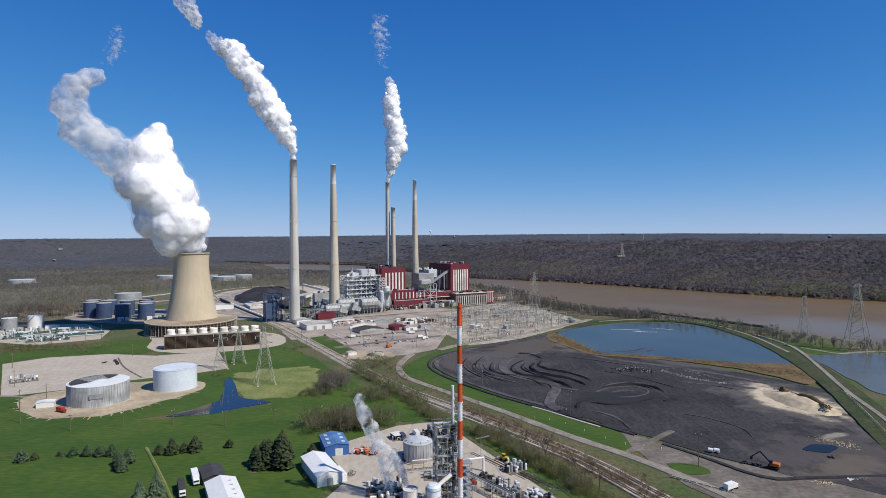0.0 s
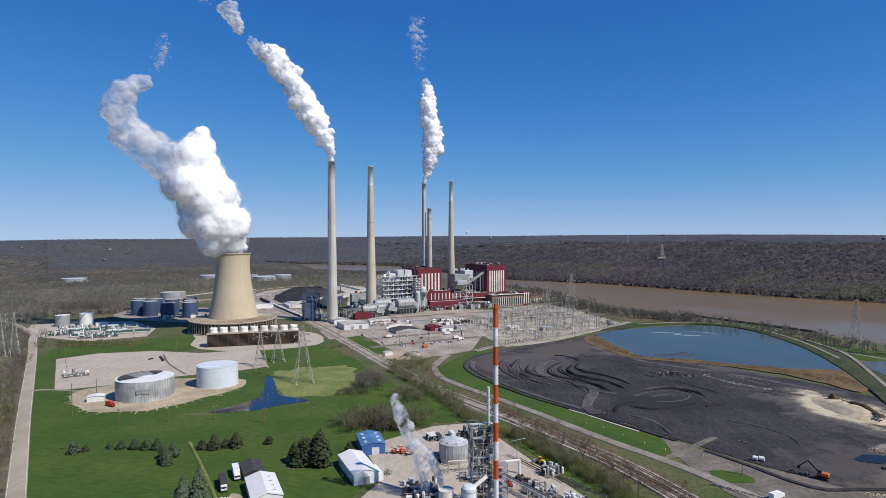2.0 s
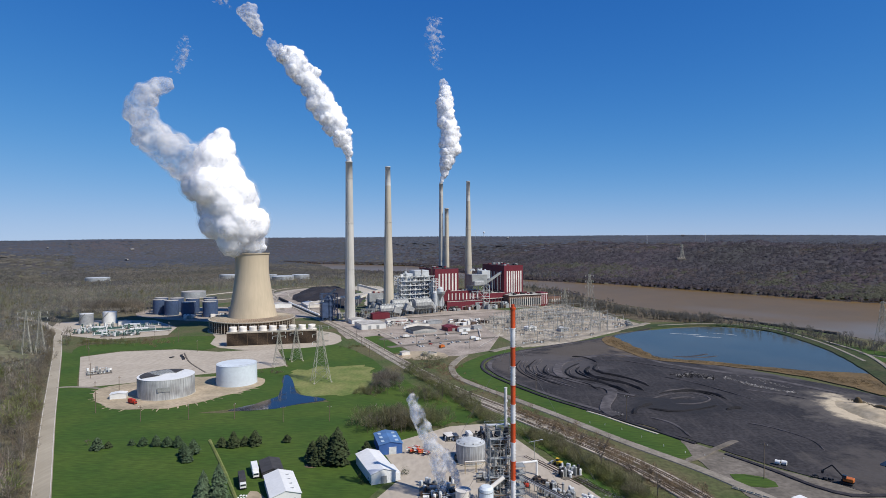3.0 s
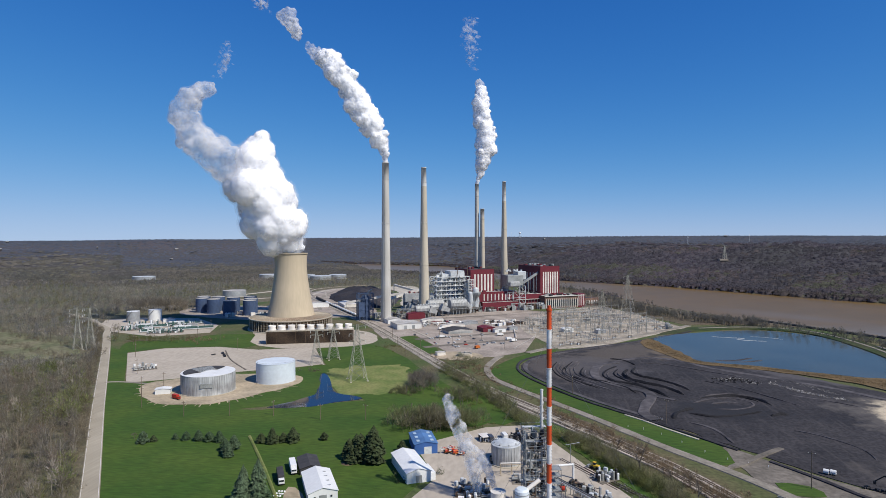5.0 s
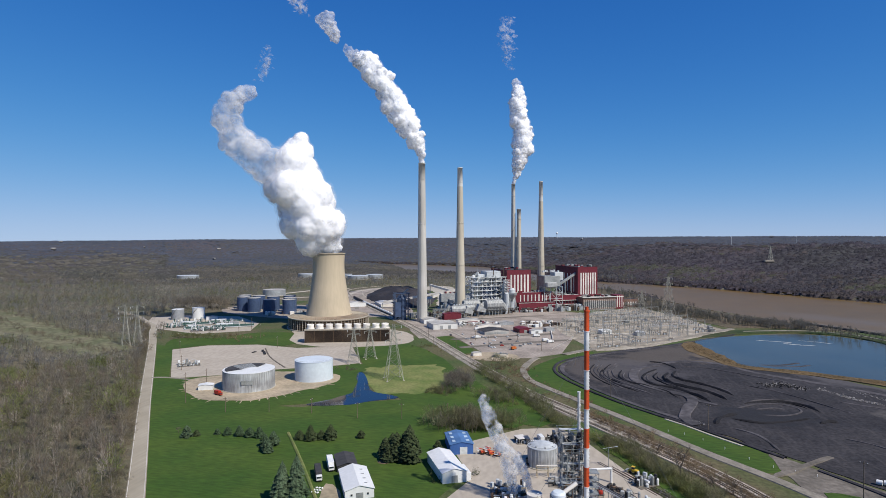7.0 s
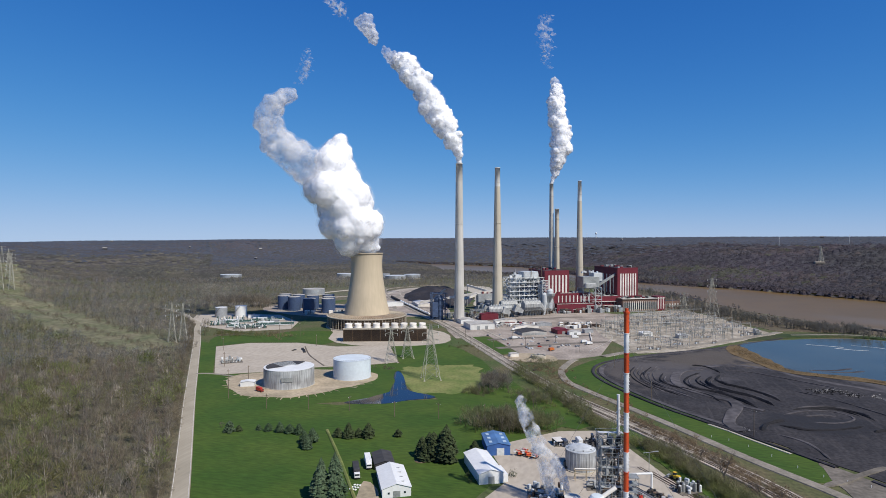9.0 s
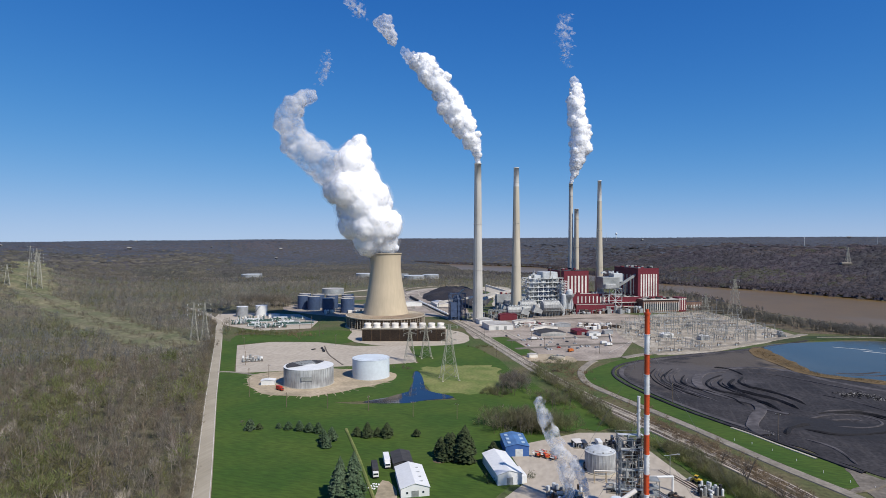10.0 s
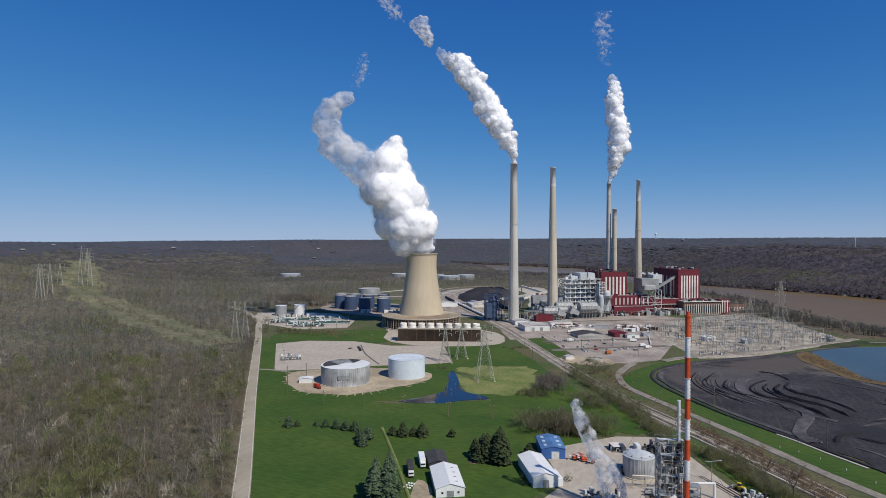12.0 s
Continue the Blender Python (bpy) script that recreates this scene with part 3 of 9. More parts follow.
def land_height(x, y):
    """The lie of the land: a river plain, wooded hills beyond the road and across the river."""
    p = np.stack([x, y], -1)
    far, fs = line_distance(p, FAR_BANK)
    near, ns = line_distance(p, NEAR_BANK)
    rd, rs = line_distance(p, [(-20, -10), (-190, 219), (-542, 671), (-760, 1000), (-1300, 1700)])
    beyond = np.where(fs > 0, far, 0)
    west = np.clip((-x - 400) / 900, 0, 1)
    hill = (86 + 14 * smooth01(beyond, 900, 2600) + 4 * wave(x, y, 420, 1.0) - 16 * west) * smooth01(beyond, 25, 620 + 900 * west)
    hill *= 1 + (0.17 * wave(x, y, 120, 4.0) + 0.07 * wave(x, y, 47, 1.3)) * smooth01(beyond, 60, 300) * (1 - smooth01(beyond, 700, 1500))
    left = np.where(rs > 0, rd, 0)
    rise = (46 + 26 * wave(x, y, 230, 2.0) + 7 * wave(x, y, 85, 0.7)) * smooth01(left, 60, 620) + 44 * smooth01(left, 900, 3000)
    rise *= np.where(ns > 0, 0, smooth01(near, 40, 500))
    channel = -14 * smooth01(np.where(ns > 0, near, 0), 0, 25) * np.where(fs > 0, 1 - smooth01(far, 0, 20), 1)
    small = 0.5 * wave(x, y, 60, 5.0) * smooth01(beyond + left, 60, 200)
    z = np.where(beyond > 0, np.maximum(hill, -14 + 10 * smooth01(far, 0, 25)), channel + rise) + small
    r = np.hypot(x, y)
    east = smooth01(x / np.maximum(y, 1), -1.3, -0.1)
    level = 111 + 25 * east - 14 * smooth01(x / np.maximum(y, 1), 0.3, 0.75) + 5 * wave(x, y, 420, 3.0)
    return z + (level - z) * smooth01(r, 3000, 4600) * np.minimum(1, np.maximum(np.maximum(smooth01(beyond, 150, 1000), np.where(ns < 0, smooth01(near, 150, 900), 0)), smooth01(-x, 1900, 3300) + smooth01(r, 3800, 4800)))


def land():
    inner = np.linspace(-70, 48, 236)
    angles = np.radians(np.concatenate([inner, np.linspace(58, 280, 32)]))
    radii = np.geomspace(30, 4930, 300)
    na, nr = len(angles), len(radii)
    aa, rr = np.meshgrid(angles, radii)
    x, y = rr * np.sin(aa), rr * np.cos(aa)
    z = land_height(x.ravel(), y.ravel()).reshape(x.shape)
    v = np.concatenate([[[0, 0, 0]], np.stack([x, y, z], -1).reshape(-1, 3)])
    faces = [(0, 1 + (j + 1) % na, 1 + j) for j in range(na)]
    for i in range(nr - 1):
        for j in range(na):
            k = (j + 1) % na
            faces.append((1 + i * na + j, 1 + i * na + k, 1 + (i + 1) * na + k, 1 + (i + 1) * na + j))
    me = bpy.data.meshes.new("ground")
    me.from_pydata(v.tolist(), [], faces)
    me.shade_smooth()
    me.materials.append(M_WOODFLOOR)
    me.materials.append(M_HILLFLOOR)
    at = np.array([v[f[0], :2] for f in faces])
    _, over = line_distance(at, FAR_BANK)
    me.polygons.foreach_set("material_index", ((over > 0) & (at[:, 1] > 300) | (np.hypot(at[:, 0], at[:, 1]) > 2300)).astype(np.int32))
    return tagged(new("ground", me), "rolling brown leaf-littered land with bare woods", "ground", kind="structure")


land()
patch("river", NEAR_BANK[::1] + FAR_BANK[::-1], -6, M_RIVER, "wide muddy brown river with a slow ripple", 0, False, "river")

# ================= plain: fields, roads, yards =================
patch("plain", [(-130, 60), (-186, 219), (-308, 376), (-470, 587), (-540, 690), (-600, 840), (-560, 1000), (-420, 1250), (-120, 1490), (70, 1490), (140, 1320), (215, 1075), (298, 935), (362, 848), (404, 785), (428, 718), (452, 656), (488, 596), (532, 515), (420, 200), (200, 60)], 0.1, M_SCRUB, "flat river plain with rough spring grass", 1, False, "plain")
patch("lawn", [(-182.5, 221.5), (-304.5, 378.5), (-330, 420), (-250, 385), (-190, 388), (-130, 420), (-95, 430), (-60, 400), (-40, 380), (-45, 350), (-62, 330), (-50, 300), (-60, 262), (-60, 180), (-140, 160)], 0.25, M_GRASS, "broad mown green lawn", 0.6, False, "lawn")
patch("field_lawn", [(-66, 392), (-35, 383), (-18, 379), (-12, 388), (-24, 416), (-38, 446), (-50, 460), (-60, 452), (-68, 436), (-74, 412)], 0.31, M_GRASS, "rough green field beside the railway", 0.8, False, "grass")
patch("verge", [(-304.5, 378.5), (-424, 536), (-466.5, 589.5), (-436, 578), (-345, 452), (-322, 445), (-322, 418)], 0.29, M_GRASS, "mown roadside grass", 0.5, False, "grass")
patch("lawn", [(-90, 395), (-150, 450), (-175, 500), (-200, 545), (-236, 630), (-190, 655), (-140, 600), (-95, 520), (-40, 425), (-30, 380), (-45, 372)], 0.24, M_GRASS, "green field beside the rail line", 0.8, True, "grass")
patch("lawn", [(-338, 436), (-306, 384), (-245, 378), (-195, 394), (-172, 420), (-165, 452), (-180, 505), (-198, 538), (-222, 520), (-300, 466)], 0.22, M_GRASS, "green bank round the tank pad", 0.8, True, "grass")
patch("meadow", [(-188, 510), (-167, 531), (-127, 546), (-99, 480), (-115, 440), (-141, 436), (-155, 448), (-173, 484)], 0.32, M_STRAW, "patch of dry yellow grass", 7.0, True, "grass")
patch("field", [(-455, 590), (-432, 570), (-404, 600), (-350, 616), (-318, 614), (-310, 660), (-345, 700), (-400, 690), (-420, 650), (-470, 630)], 0.26, M_GRASS, "rough green field below the pipe yard", 1.0, True, "grass")
patch("gravel_yard", [(-427, 565), (-404, 595), (-351, 611), (-297, 602), (-241, 625), (-200, 541), (-220, 524), (-268, 498), (-302, 468), (-339, 447)], 0.3, M_GRAVEL, "wide pale gravel yard with tyre marks", 1.0, False, "gravel yard")
patch("tank_pad", [(-319, 442), (-300, 412), (-268, 392), (-234, 398), (-210, 428), (-193, 465), (-205, 490), (-256, 491), (-301, 466)], 0.5, M_TANSOIL, "raised bare-soil tank pad", 1.5, True, "tank pad")
patch("ditch_pond", [(-187, 500), (-179, 496), (-162, 458), (-152, 440), (-127, 427), (-144, 414), (-158, 400), (-188, 394), (-176, 412), (-168, 432), (-174, 460)], 0.36, M_DITCH, "still dark water in a low field", 0.8, True, "pond")
patch("power_lot", [(-205, 744), (-240, 840), (-150, 1010), (-20, 1010), (40, 960), (5, 735), (-9, 627), (-39, 597), (-79, 592), (-101, 637), (-145, 720), (-180, 690)], 0.3, M_LOT, "pale dusty works lot", 1.2, False, "works lot")
M_YARDGRAVEL = mat("tan_yard_gravel", (0.42, 0.37, 0.295), 0.95, 0.3, 0.25, 0.06, 0.06, second=(0.27, 0.232, 0.178))
patch("switchyard_ground", [(28, 649), (-10, 760), (-22, 840), (40, 1000), (121, 1084), (165, 960), (203, 825), (75, 672)], 0.34, M_YARDGRAVEL, "pale gravel under the switchyard", 1.0, False, "gravel")
patch("lawn", [(-36, 548), (-12, 606), (24, 645), (14, 610), (-10, 575), (-8, 530), (22, 478), (76, 400), (104, 364), (109, 336), (98, 327), (73, 360), (33, 418), (-18, 488), (-34, 514)], 0.24, M_GRASS, "green grass strip below the ash rim", 0.7, True, "grass")
patch("ash_field", [(-10, 567), (9, 608), (74, 665), (136, 715), (158, 669), (189, 602), (237, 539), (283, 475), (300, 419), (290, 340), (230, 262), (181, 285), (144, 319), (123, 347), (76, 402), (21, 478), (-7, 530)], 0.45, M_ASH, "dark graded ash and coal field", 1.5, True, "ash field")
patch("reed_bed", [(138, 728), (152, 655), (160, 605), (179, 590), (201, 586), (237, 567), (279, 548), (324, 538), (318, 500), (292, 466), (279, 497), (257, 531), (224, 556), (180, 576), (148, 592), (135, 630), (121, 688)], 1.0, M_REED, "tan dry reed margin", 1.5, True, "reeds")
patch("settling_pond", [(144, 732), (191, 773), (286, 810), (345, 766), (352, 680), (338, 597), (319, 536), (278, 549), (236, 568), (200, 587), (178, 591), (159, 606), (151, 655)], 0.9, M_POND, "blue settling pond with floating scum lines", 1.0, True, "pond")
patch("second_pond", [(362, 578), (385, 583), (450, 585), (470, 500), (380, 440), (330, 432), (338, 485), (352, 543)], 0.5, M_POND2, "grey settling pond", 1.0, True, "pond")
patch("dirt_lot", [(107, 338), (108, 358), (124, 340), (146, 314), (183, 284), (230, 258), (200, 220), (130, 258), (112, 300)], 0.32, M_DIRT, "bare dirt turning lot", 1.5, True, "dirt lot")
patch("plant_yard", [(-67, 330), (-56, 344), (-30, 371), (-6, 380), (11, 350), (34, 303), (60, 250), (50, 190), (-50, 190), (-56, 262), (-48, 288)], 0.35, M_GRAVEL, "pale gravel process yard", 0.8, False, "process yard")
patch("lawn", [(-168, 703), (-147, 714), (-106, 639), (-106, 608), (-121, 621)], 0.27, M_GRASS, "green wedge between railway and works lot", 0.8, True, "grass")
patch("bank_scrub", [(84, 1480), (150, 1322), (222, 1078), (304, 938), (366, 852), (340, 852), (296, 862), (232, 862), (205, 868), (160, 985), (124, 1096), (60, 1130), (40, 1300), (20, 1460)], 0.36, M_DEAD, "brown scrubby ground along the river bank", 1.5, True, "scrub")
M_BANKGRASS = mat("rough_bank_grass", (0.03, 0.05, 0.013), 0.95, 0.35, 0.35, 0.03, 0.1, second=(0.055, 0.058, 0.024))
patch("bank_lawn", [(14, 360), (18, 346), (26, 333), (38, 308), (57, 270), (70, 240), (78, 262), (62, 296), (49, 317), (32, 345), (22, 366), (14, 378)], 0.3, M_GRASS, "green bank between process yard and railway", 0.8, True, "grass")
patch("dead_brush", [(-4, 432), (13, 407), (31, 397), (46, 374), (57, 357), (70, 335), (94, 292), (104, 262), (92, 262), (66, 318), (53, 344), (38, 370), (23, 388), (0, 420)], 0.5, M_DEAD, "brown dead brush beside the railway", 0.8, True, "brush")
ribbon("concrete_walk", [(62, 411), (72, 400), (82, 386), (98, 366)], 1.7, 0.62, M_CONC, "pale concrete strip at the ash rim", "path")
ribbon("haul_road", [(-6, 622), (18, 652), (60, 692), (108, 730), (166, 792), (212, 846)], 8, 0.75, M_PATH, "tan haul road between switchyard and ash field", "road", 0.15)
patch("tank_ground", [(-600, 955), (-572, 885), (-500, 846), (-420, 826), (-384, 830), (-372, 880), (-410, 960), (-480, 1005), (-560, 1000)], 0.33, M_LOT, "dusty ground round the navy tanks", 1.2, True, "works ground")
patch("rail_yard_ground", [(-480, 1165), (-500, 1296), (-476, 1400), (-442, 1400), (-434, 1293), (-328, 1056), (-284, 1015), (-250, 905), (-300, 870), (-345, 830), (-372, 850), (-400, 980), (-440, 1050)], 0.37, M_LOT, "dusty tan ground under the coal sidings", 1.5, True, "works ground")
patch("stockyard_ground", [(-365, 1440), (-325, 1490), (-285, 1440), (-235, 1227), (-200, 1060), (-235, 1040), (-260, 1150), (-300, 1300)], 0.39, M_CONC, "pale paved stockyard with conveyors", 1.5, True, "works ground")
ribbon("siding_road", [(-440, 1080), (-471, 1197), (-485, 1296), (-475, 1360), (-445, 1391), (-380, 1420)], 9, 0.5, M_CONC, "pale road curving past the coal stockpile", "road", 0.1)
ribbon("siding_road", [(-360, 960), (-414, 1095), (-451, 1253), (-452, 1326), (-430, 1380)], 7, 0.48, M_PATH, "tan track beside the coal sidings", "track", 0.2)
ribbon("siding_road", [(-690, 1150), (-640, 1203), (-615, 1269), (-590, 1330), (-540, 1380)], 10, 0.55, M_CONC, "pale road beyond the navy tanks", "road", 0.1)
ribbon("siding_road", [(-610, 1080), (-574, 1118), (-552, 1137), (-520, 1180)], 9, 0.55, M_LOT, "dusty road beyond the navy tanks", "road", 0.1)
LEVEE = [(150, 760), (216, 813), (293, 832), (350, 795), (362, 695), (348, 588), (314, 470), (272, 362), (235, 290)]
tagged(part("levee", ribbon_bm(LEVEE, 24, 1.6, 1.8, 8.0, 0.1, 0.6, True), M_BANKGRASS), "grassy levee bank round the ponds", "levee", kind="structure")
ribbon("levee_track", [(p[0], p[1]) for p in LEVEE[1:6]], 3.2, 2.4, M_PATH, "pale gravel track along the levee", "track", 0.1)
road = ribbon("road", ROAD, 8.2, 0.35, M_ASPHALT, "straight two-lane country road", "road", 0.0, 0.3, 0.08)
for side, w, tint in ((-3.7, 0.22, M_STRIPE), (3.7, 0.22, M_STRIPE)):
    line = spline(ROAD, False, 6.0)
    off = []
    for i, p in enumerate(line):
        d = (line[min(i + 1, len(line) - 1)] - line[max(i - 1, 0)]).normalized()
        off.append((p.x - d.y * side, p.y + d.x * side))
    part("road_marking", ribbon_bm(off, w, 0.4, 0.02), tint, road)
ribbon("access_road", [(-32, 600), (-36, 589), (-42, 548), (-36, 511), (-21, 483), (33, 411), (73, 353), (100, 318), (117, 292), (133, 262), (150, 210)], 6.2, 0.6, M_PATH, "pale gravel access road", "access road", 0.12)


ribbon("drive", [(-358, 445), (-347, 449), (-318, 445), (-300, 435)], 3.4, 0.42, M_PATH, "gravel drive from the road to the tank pad", "track", 0.1)


# ================= chimneys and cooling tower =================
def chimney(x, y, height, top_r, base_r, body, cap_mat, cap_from, label):
    t = thing("concrete_chimney", label, "chimney", pose(x, y, 0), "tall chimneys")
    rr = lambda z: base_r + (top_r - base_r) * (z / height) ** 0.8
    zs = [0, height * 0.15, height * 0.3, height * 0.5, height * 0.7, cap_from]
    part("shaft", lathe([(rr(z), z) for z in zs], 40), body, t, smooth=True)
    part("cap", lathe([(rr(cap_from), cap_from), (rr(height), height), (rr(height) + 0.35, height), (rr(height) + 0.35, height + 1.2), (rr(height) - 0.8, height + 1.2), (rr(height) - 0.8, height - 6), (0, height - 6)], 40), cap_mat, t, "stained upper section", True)
    for z in (height * 0.33, height * 0.62, height * 0.9):
        part("platform", lathe([(rr(z) - 0.1, z), (rr(z) + 0.4, z), (rr(z) + 0.4, z + 0.15), (rr(z) - 0.1, z + 0.2)], 32), body, t)
    for s in (-0.25, 0.25):
        part("ladder_rail", tube([(s, -rr(z) - 0.3, z) for z in zs], 0.08), M_STEEL, t)
    part("base_plinth", lathe([(base_r + 0.8, 0), (base_r + 0.8, 2.2), (base_r - 0.2, 2.2)], 40), M_CONC, t)
    for k in range(4):
        a = math.radians(200 + 40 * k)
        part("beacon", block((math.cos(a) * (rr(height * 0.62) + 0.8), math.sin(a) * (rr(height * 0.62) + 0.8), height * 0.62 + 0.8), (0.5, 0.5, 1.0)), M_WHITE, t)
    return t


CH_A, CH_B, CH_C, CH_D, CH_E = (-213, 838), (-177, 951), (-101, 1074.5), (-89, 1050), (-50, 1048)
chimney(*CH_A, 232, 4.9, 7.8, M_STACKGREY, M_STACKGREY, 205, "tall tapering grey concrete chimney with a steaming tan top")
chimney(*CH_B, 238, 4.1, 9.4, M_STACKTAN, M_PALECAP, 208, "tall tan concrete chimney with a pale upper band")
chimney(*CH_C, 221, 3.4, 5.4, M_STACKGREY, M_STACKGREY, 205, "slender dark grey chimney with steam at its mouth")
chimney(*CH_D, 174, 3.6, 5.4, M_STACKTAN, M_STACKGREY, 160, "shorter tan concrete chimney")
chimney(*CH_E, 222, 3.1, 8.2, M_STACKTAN, M_PALECAP, 188, "tapering tan chimney with a pale grey upper band")


def cooling_tower(x, y):
    t = thing("cooling_tower", "ochre concrete hyperbolic cooling tower with a wide skirt roof", "cooling tower", pose(x, y, 0))
    prof = [(33.6, 11), (31.0, 21), (27.9, 35), (25.0, 52), (22.7, 68), (21.5, 82), (21.7, 94), (22.4, 100.5)]
    fine = [(p.x, p.z) for p in spline([(r, 0, z) for r, z in prof], False, 3.0)]
    part("shell", lathe(fine, 96), M_TOWER, t, smooth=True)
    part("rim", lathe([(22.4, 100.5), (22.9, 100.5), (23.0, 102.5), (21.9, 102.5), (20.9, 82), (22.4, 66), (26, 45)], 96), M_TOWERRIM, t, "grey stained rim", True)
    skirt = part("skirt_roof", lathe([(31.6, 17.6), (45, 16.2), (55.4, 15.2), (55.4, 14.2), (31, 15.6)], 96), M_SKIRT, t, "weathered tan skirt roof")
    part("skirt_kerb", lathe([(54.4, 15.2), (55.9, 15.0), (55.9, 15.9), (54.4, 15.9)], 96), M_CONC, t)
    basin = part("basin", lathe([(57, 0), (57, 1.4), (55.2, 1.4), (55.2, 0.4), (0, 0.4)], 72), M_CONC, t)
    part("fill_core", lathe([(52.5, 0.4), (52.5, 14.4), (40, 15.0)], 72), M_LOUVRE, t, "brown timber fill under the skirt")
    for z in (3.4, 6.2, 9.0, 11.8):
        part("louvre_ring", lathe([(53.4, z), (54.6, z - 0.5), (54.6, z - 0.1), (53.4, z + 0.4)], 72), M_LOUVRE, t)
    col = None
    for k in range(72):
        a = 2 * math.pi * k / 72
        m = Matrix.Rotation(a, 4, "Z")
        if col is None:
            bm = bmesh.new()
            beam(bm, (55.2, 0, 1.0), (55.0, 0, 14.4), 0.3)
            col = part("column", bm, M_CONC, basin)
            mesh = col.data
        else:
            o = new("column", mesh)
            o.parent, o.matrix_basis = basin, m
    for k in range(96):
        a = 2 * math.pi * k / 96
        if k == 0:
            rib = part("roof_rib", bar((32.5, 0, 17.6), (55.0, 0, 15.5), 0.16), M_CONC, skirt)
        else:
            o = new("roof_rib", rib.data)
            o.parent, o.matrix_basis = skirt, Matrix.Rotation(a, 4, "Z")
    return t


CT = (-328, 763)
cooling_tower(*CT)


# ================= steam =================
def ball():
    bm = bmesh.new()
    bmesh.ops.create_icosphere(bm, subdivisions=2, radius=1)
    got = [tuple(v.co) for v in bm.verts], [[v.index for v in f.verts] for f in bm.faces]
    bm.free()
    return got


BALL = ball()


def mist(seed, n):
    """A soft ball of small thin flakes, thickest in the middle, about one unit across."""
    r = random.Random(seed)
    v, f = [], []
    for k in range(n):
        c = Vector((r.gauss(0, 0.42), r.gauss(0, 0.42), r.gauss(0, 0.42)))
        a = Vector((r.gauss(0, 1), r.gauss(0, 1), r.gauss(0, 1))).normalized() * r.uniform(0.16, 0.42)
        b = a.cross(Vector((r.gauss(0, 1), r.gauss(0, 1), r.gauss(0, 1)))).normalized() * a.length
        i = len(v)
        v += [tuple(c + a), tuple(c + b), tuple(c - a), tuple(c - b)]
        f.append((i, i + 1, i + 2, i + 3))
    return v, f


def plume(name, chains, voxel, label, rough=0.6, fine=4, leak=False):
    """A billowing cloud: an uneven dense body in two thinner veils. Chains of puffs: x, y, z, radius, density 0 to 1."""
    t = thing(name, label, "steam plume", pose(*chains[0][0][:3]))
    base = Vector(chains[0][0][:3])
    r = random.Random(len(chains[0]))
    lumps, body = [], []
    for a, b in [ab for puffs in chains for ab in zip(puffs, puffs[1:])]:
        d = (Vector(a[:3]) - Vector(b[:3])).length
        n = max(2, int(d / (0.4 * (a[3] + b[3]) / 2)))
        for k in range(n):
            f = (k + r.random() * 0.6) / n
            c = Vector(a[:3]).lerp(Vector(b[:3]), f) - base
            rad, den = a[3] + (b[3] - a[3]) * f, a[4] + (b[4] - a[4]) * f
            lumps.append((c, rad * r.uniform(0.6, 0.8), den))
            body.append(lumps[-1])
            for m, far, size in ((4, (0.3, 0.6), (0.4, 0.6)), (fine, (0.55, 0.85), (0.16, 0.3))):
                for _ in range(m):
                    w = Vector((r.gauss(0, 1), r.gauss(0, 1), r.gauss(0, 1))).normalized()
                    lumps.append((c + w * rad * r.uniform(*far), rad * r.uniform(*size), den))
    tex = bpy.data.textures.new(name + "_billow", "CLOUDS")
    tex.noise_scale, tex.noise_depth = voxel * 8, 3
    kinds = (("dense_body", 1.0, M_STEAM, 0.6, 9), ("thick_body", 0.97, M_THICK, 0.3, 0.6), ("veil", 1.08, M_VEIL, 0.3, 9), ("wisp", 1.18, M_WISP, 0.3, 9), ("torn_puff", 1.0, M_MIST, 0.0, 0.3))
    if leak:
        kinds = (("veil", 0.9, M_LEAK, 0.0, 9), ("outer_veil", 1.15, M_LEAK, 0.0, 9), ("wisp", 1.4, M_LEAK, 0.0, 9))
    for kind, grow, material, least, most in kinds:
        rows = [(c.x, c.y, c.z, rad * grow, rad * grow, 0) for c, rad, den in lumps if least <= den < most]
        if not rows:
            continue
        if kind == "torn_puff":
            rows = [(c.x, c.y, c.z, rad * 1.5 * grow, rad * 1.5 * grow, r.uniform(0, 6.28)) for c, rad, den in body if least <= den < most]
            tagged(soup(kind, mist(len(rows), 15), rows, material, parent=t), "thin translucent drifting steam", kind="stuff")
            continue
        ob = soup(kind, BALL, rows, material, parent=t)
        if kind != "dense_body":
            ob["label"] = "thin translucent steam edge"
        rm = ob.modifiers.new("remesh", "REMESH")
        rm.mode, rm.voxel_size, rm.use_smooth_shade = "VOXEL", voxel * {"dense_body": 1.0, "thick_body": 1.2, "veil": 1.7}.get(kind, 2.2), True
        dm = ob.modifiers.new("billow", "DISPLACE")
        dm.texture, dm.strength, dm.mid_level = tex, voxel * 2.2 * rough, 0.5
        dm.texture_coords = "LOCAL"
    return t


def at_range(x, y):
    """Points in the upright plane through (x, y) that faces the eye: sideways metres and height to a place."""
    d = math.hypot(x, y)
    return lambda s, z, out=0.0: (x + y / d * s + x / d * out, y - x / d * s + y / d * out, z)


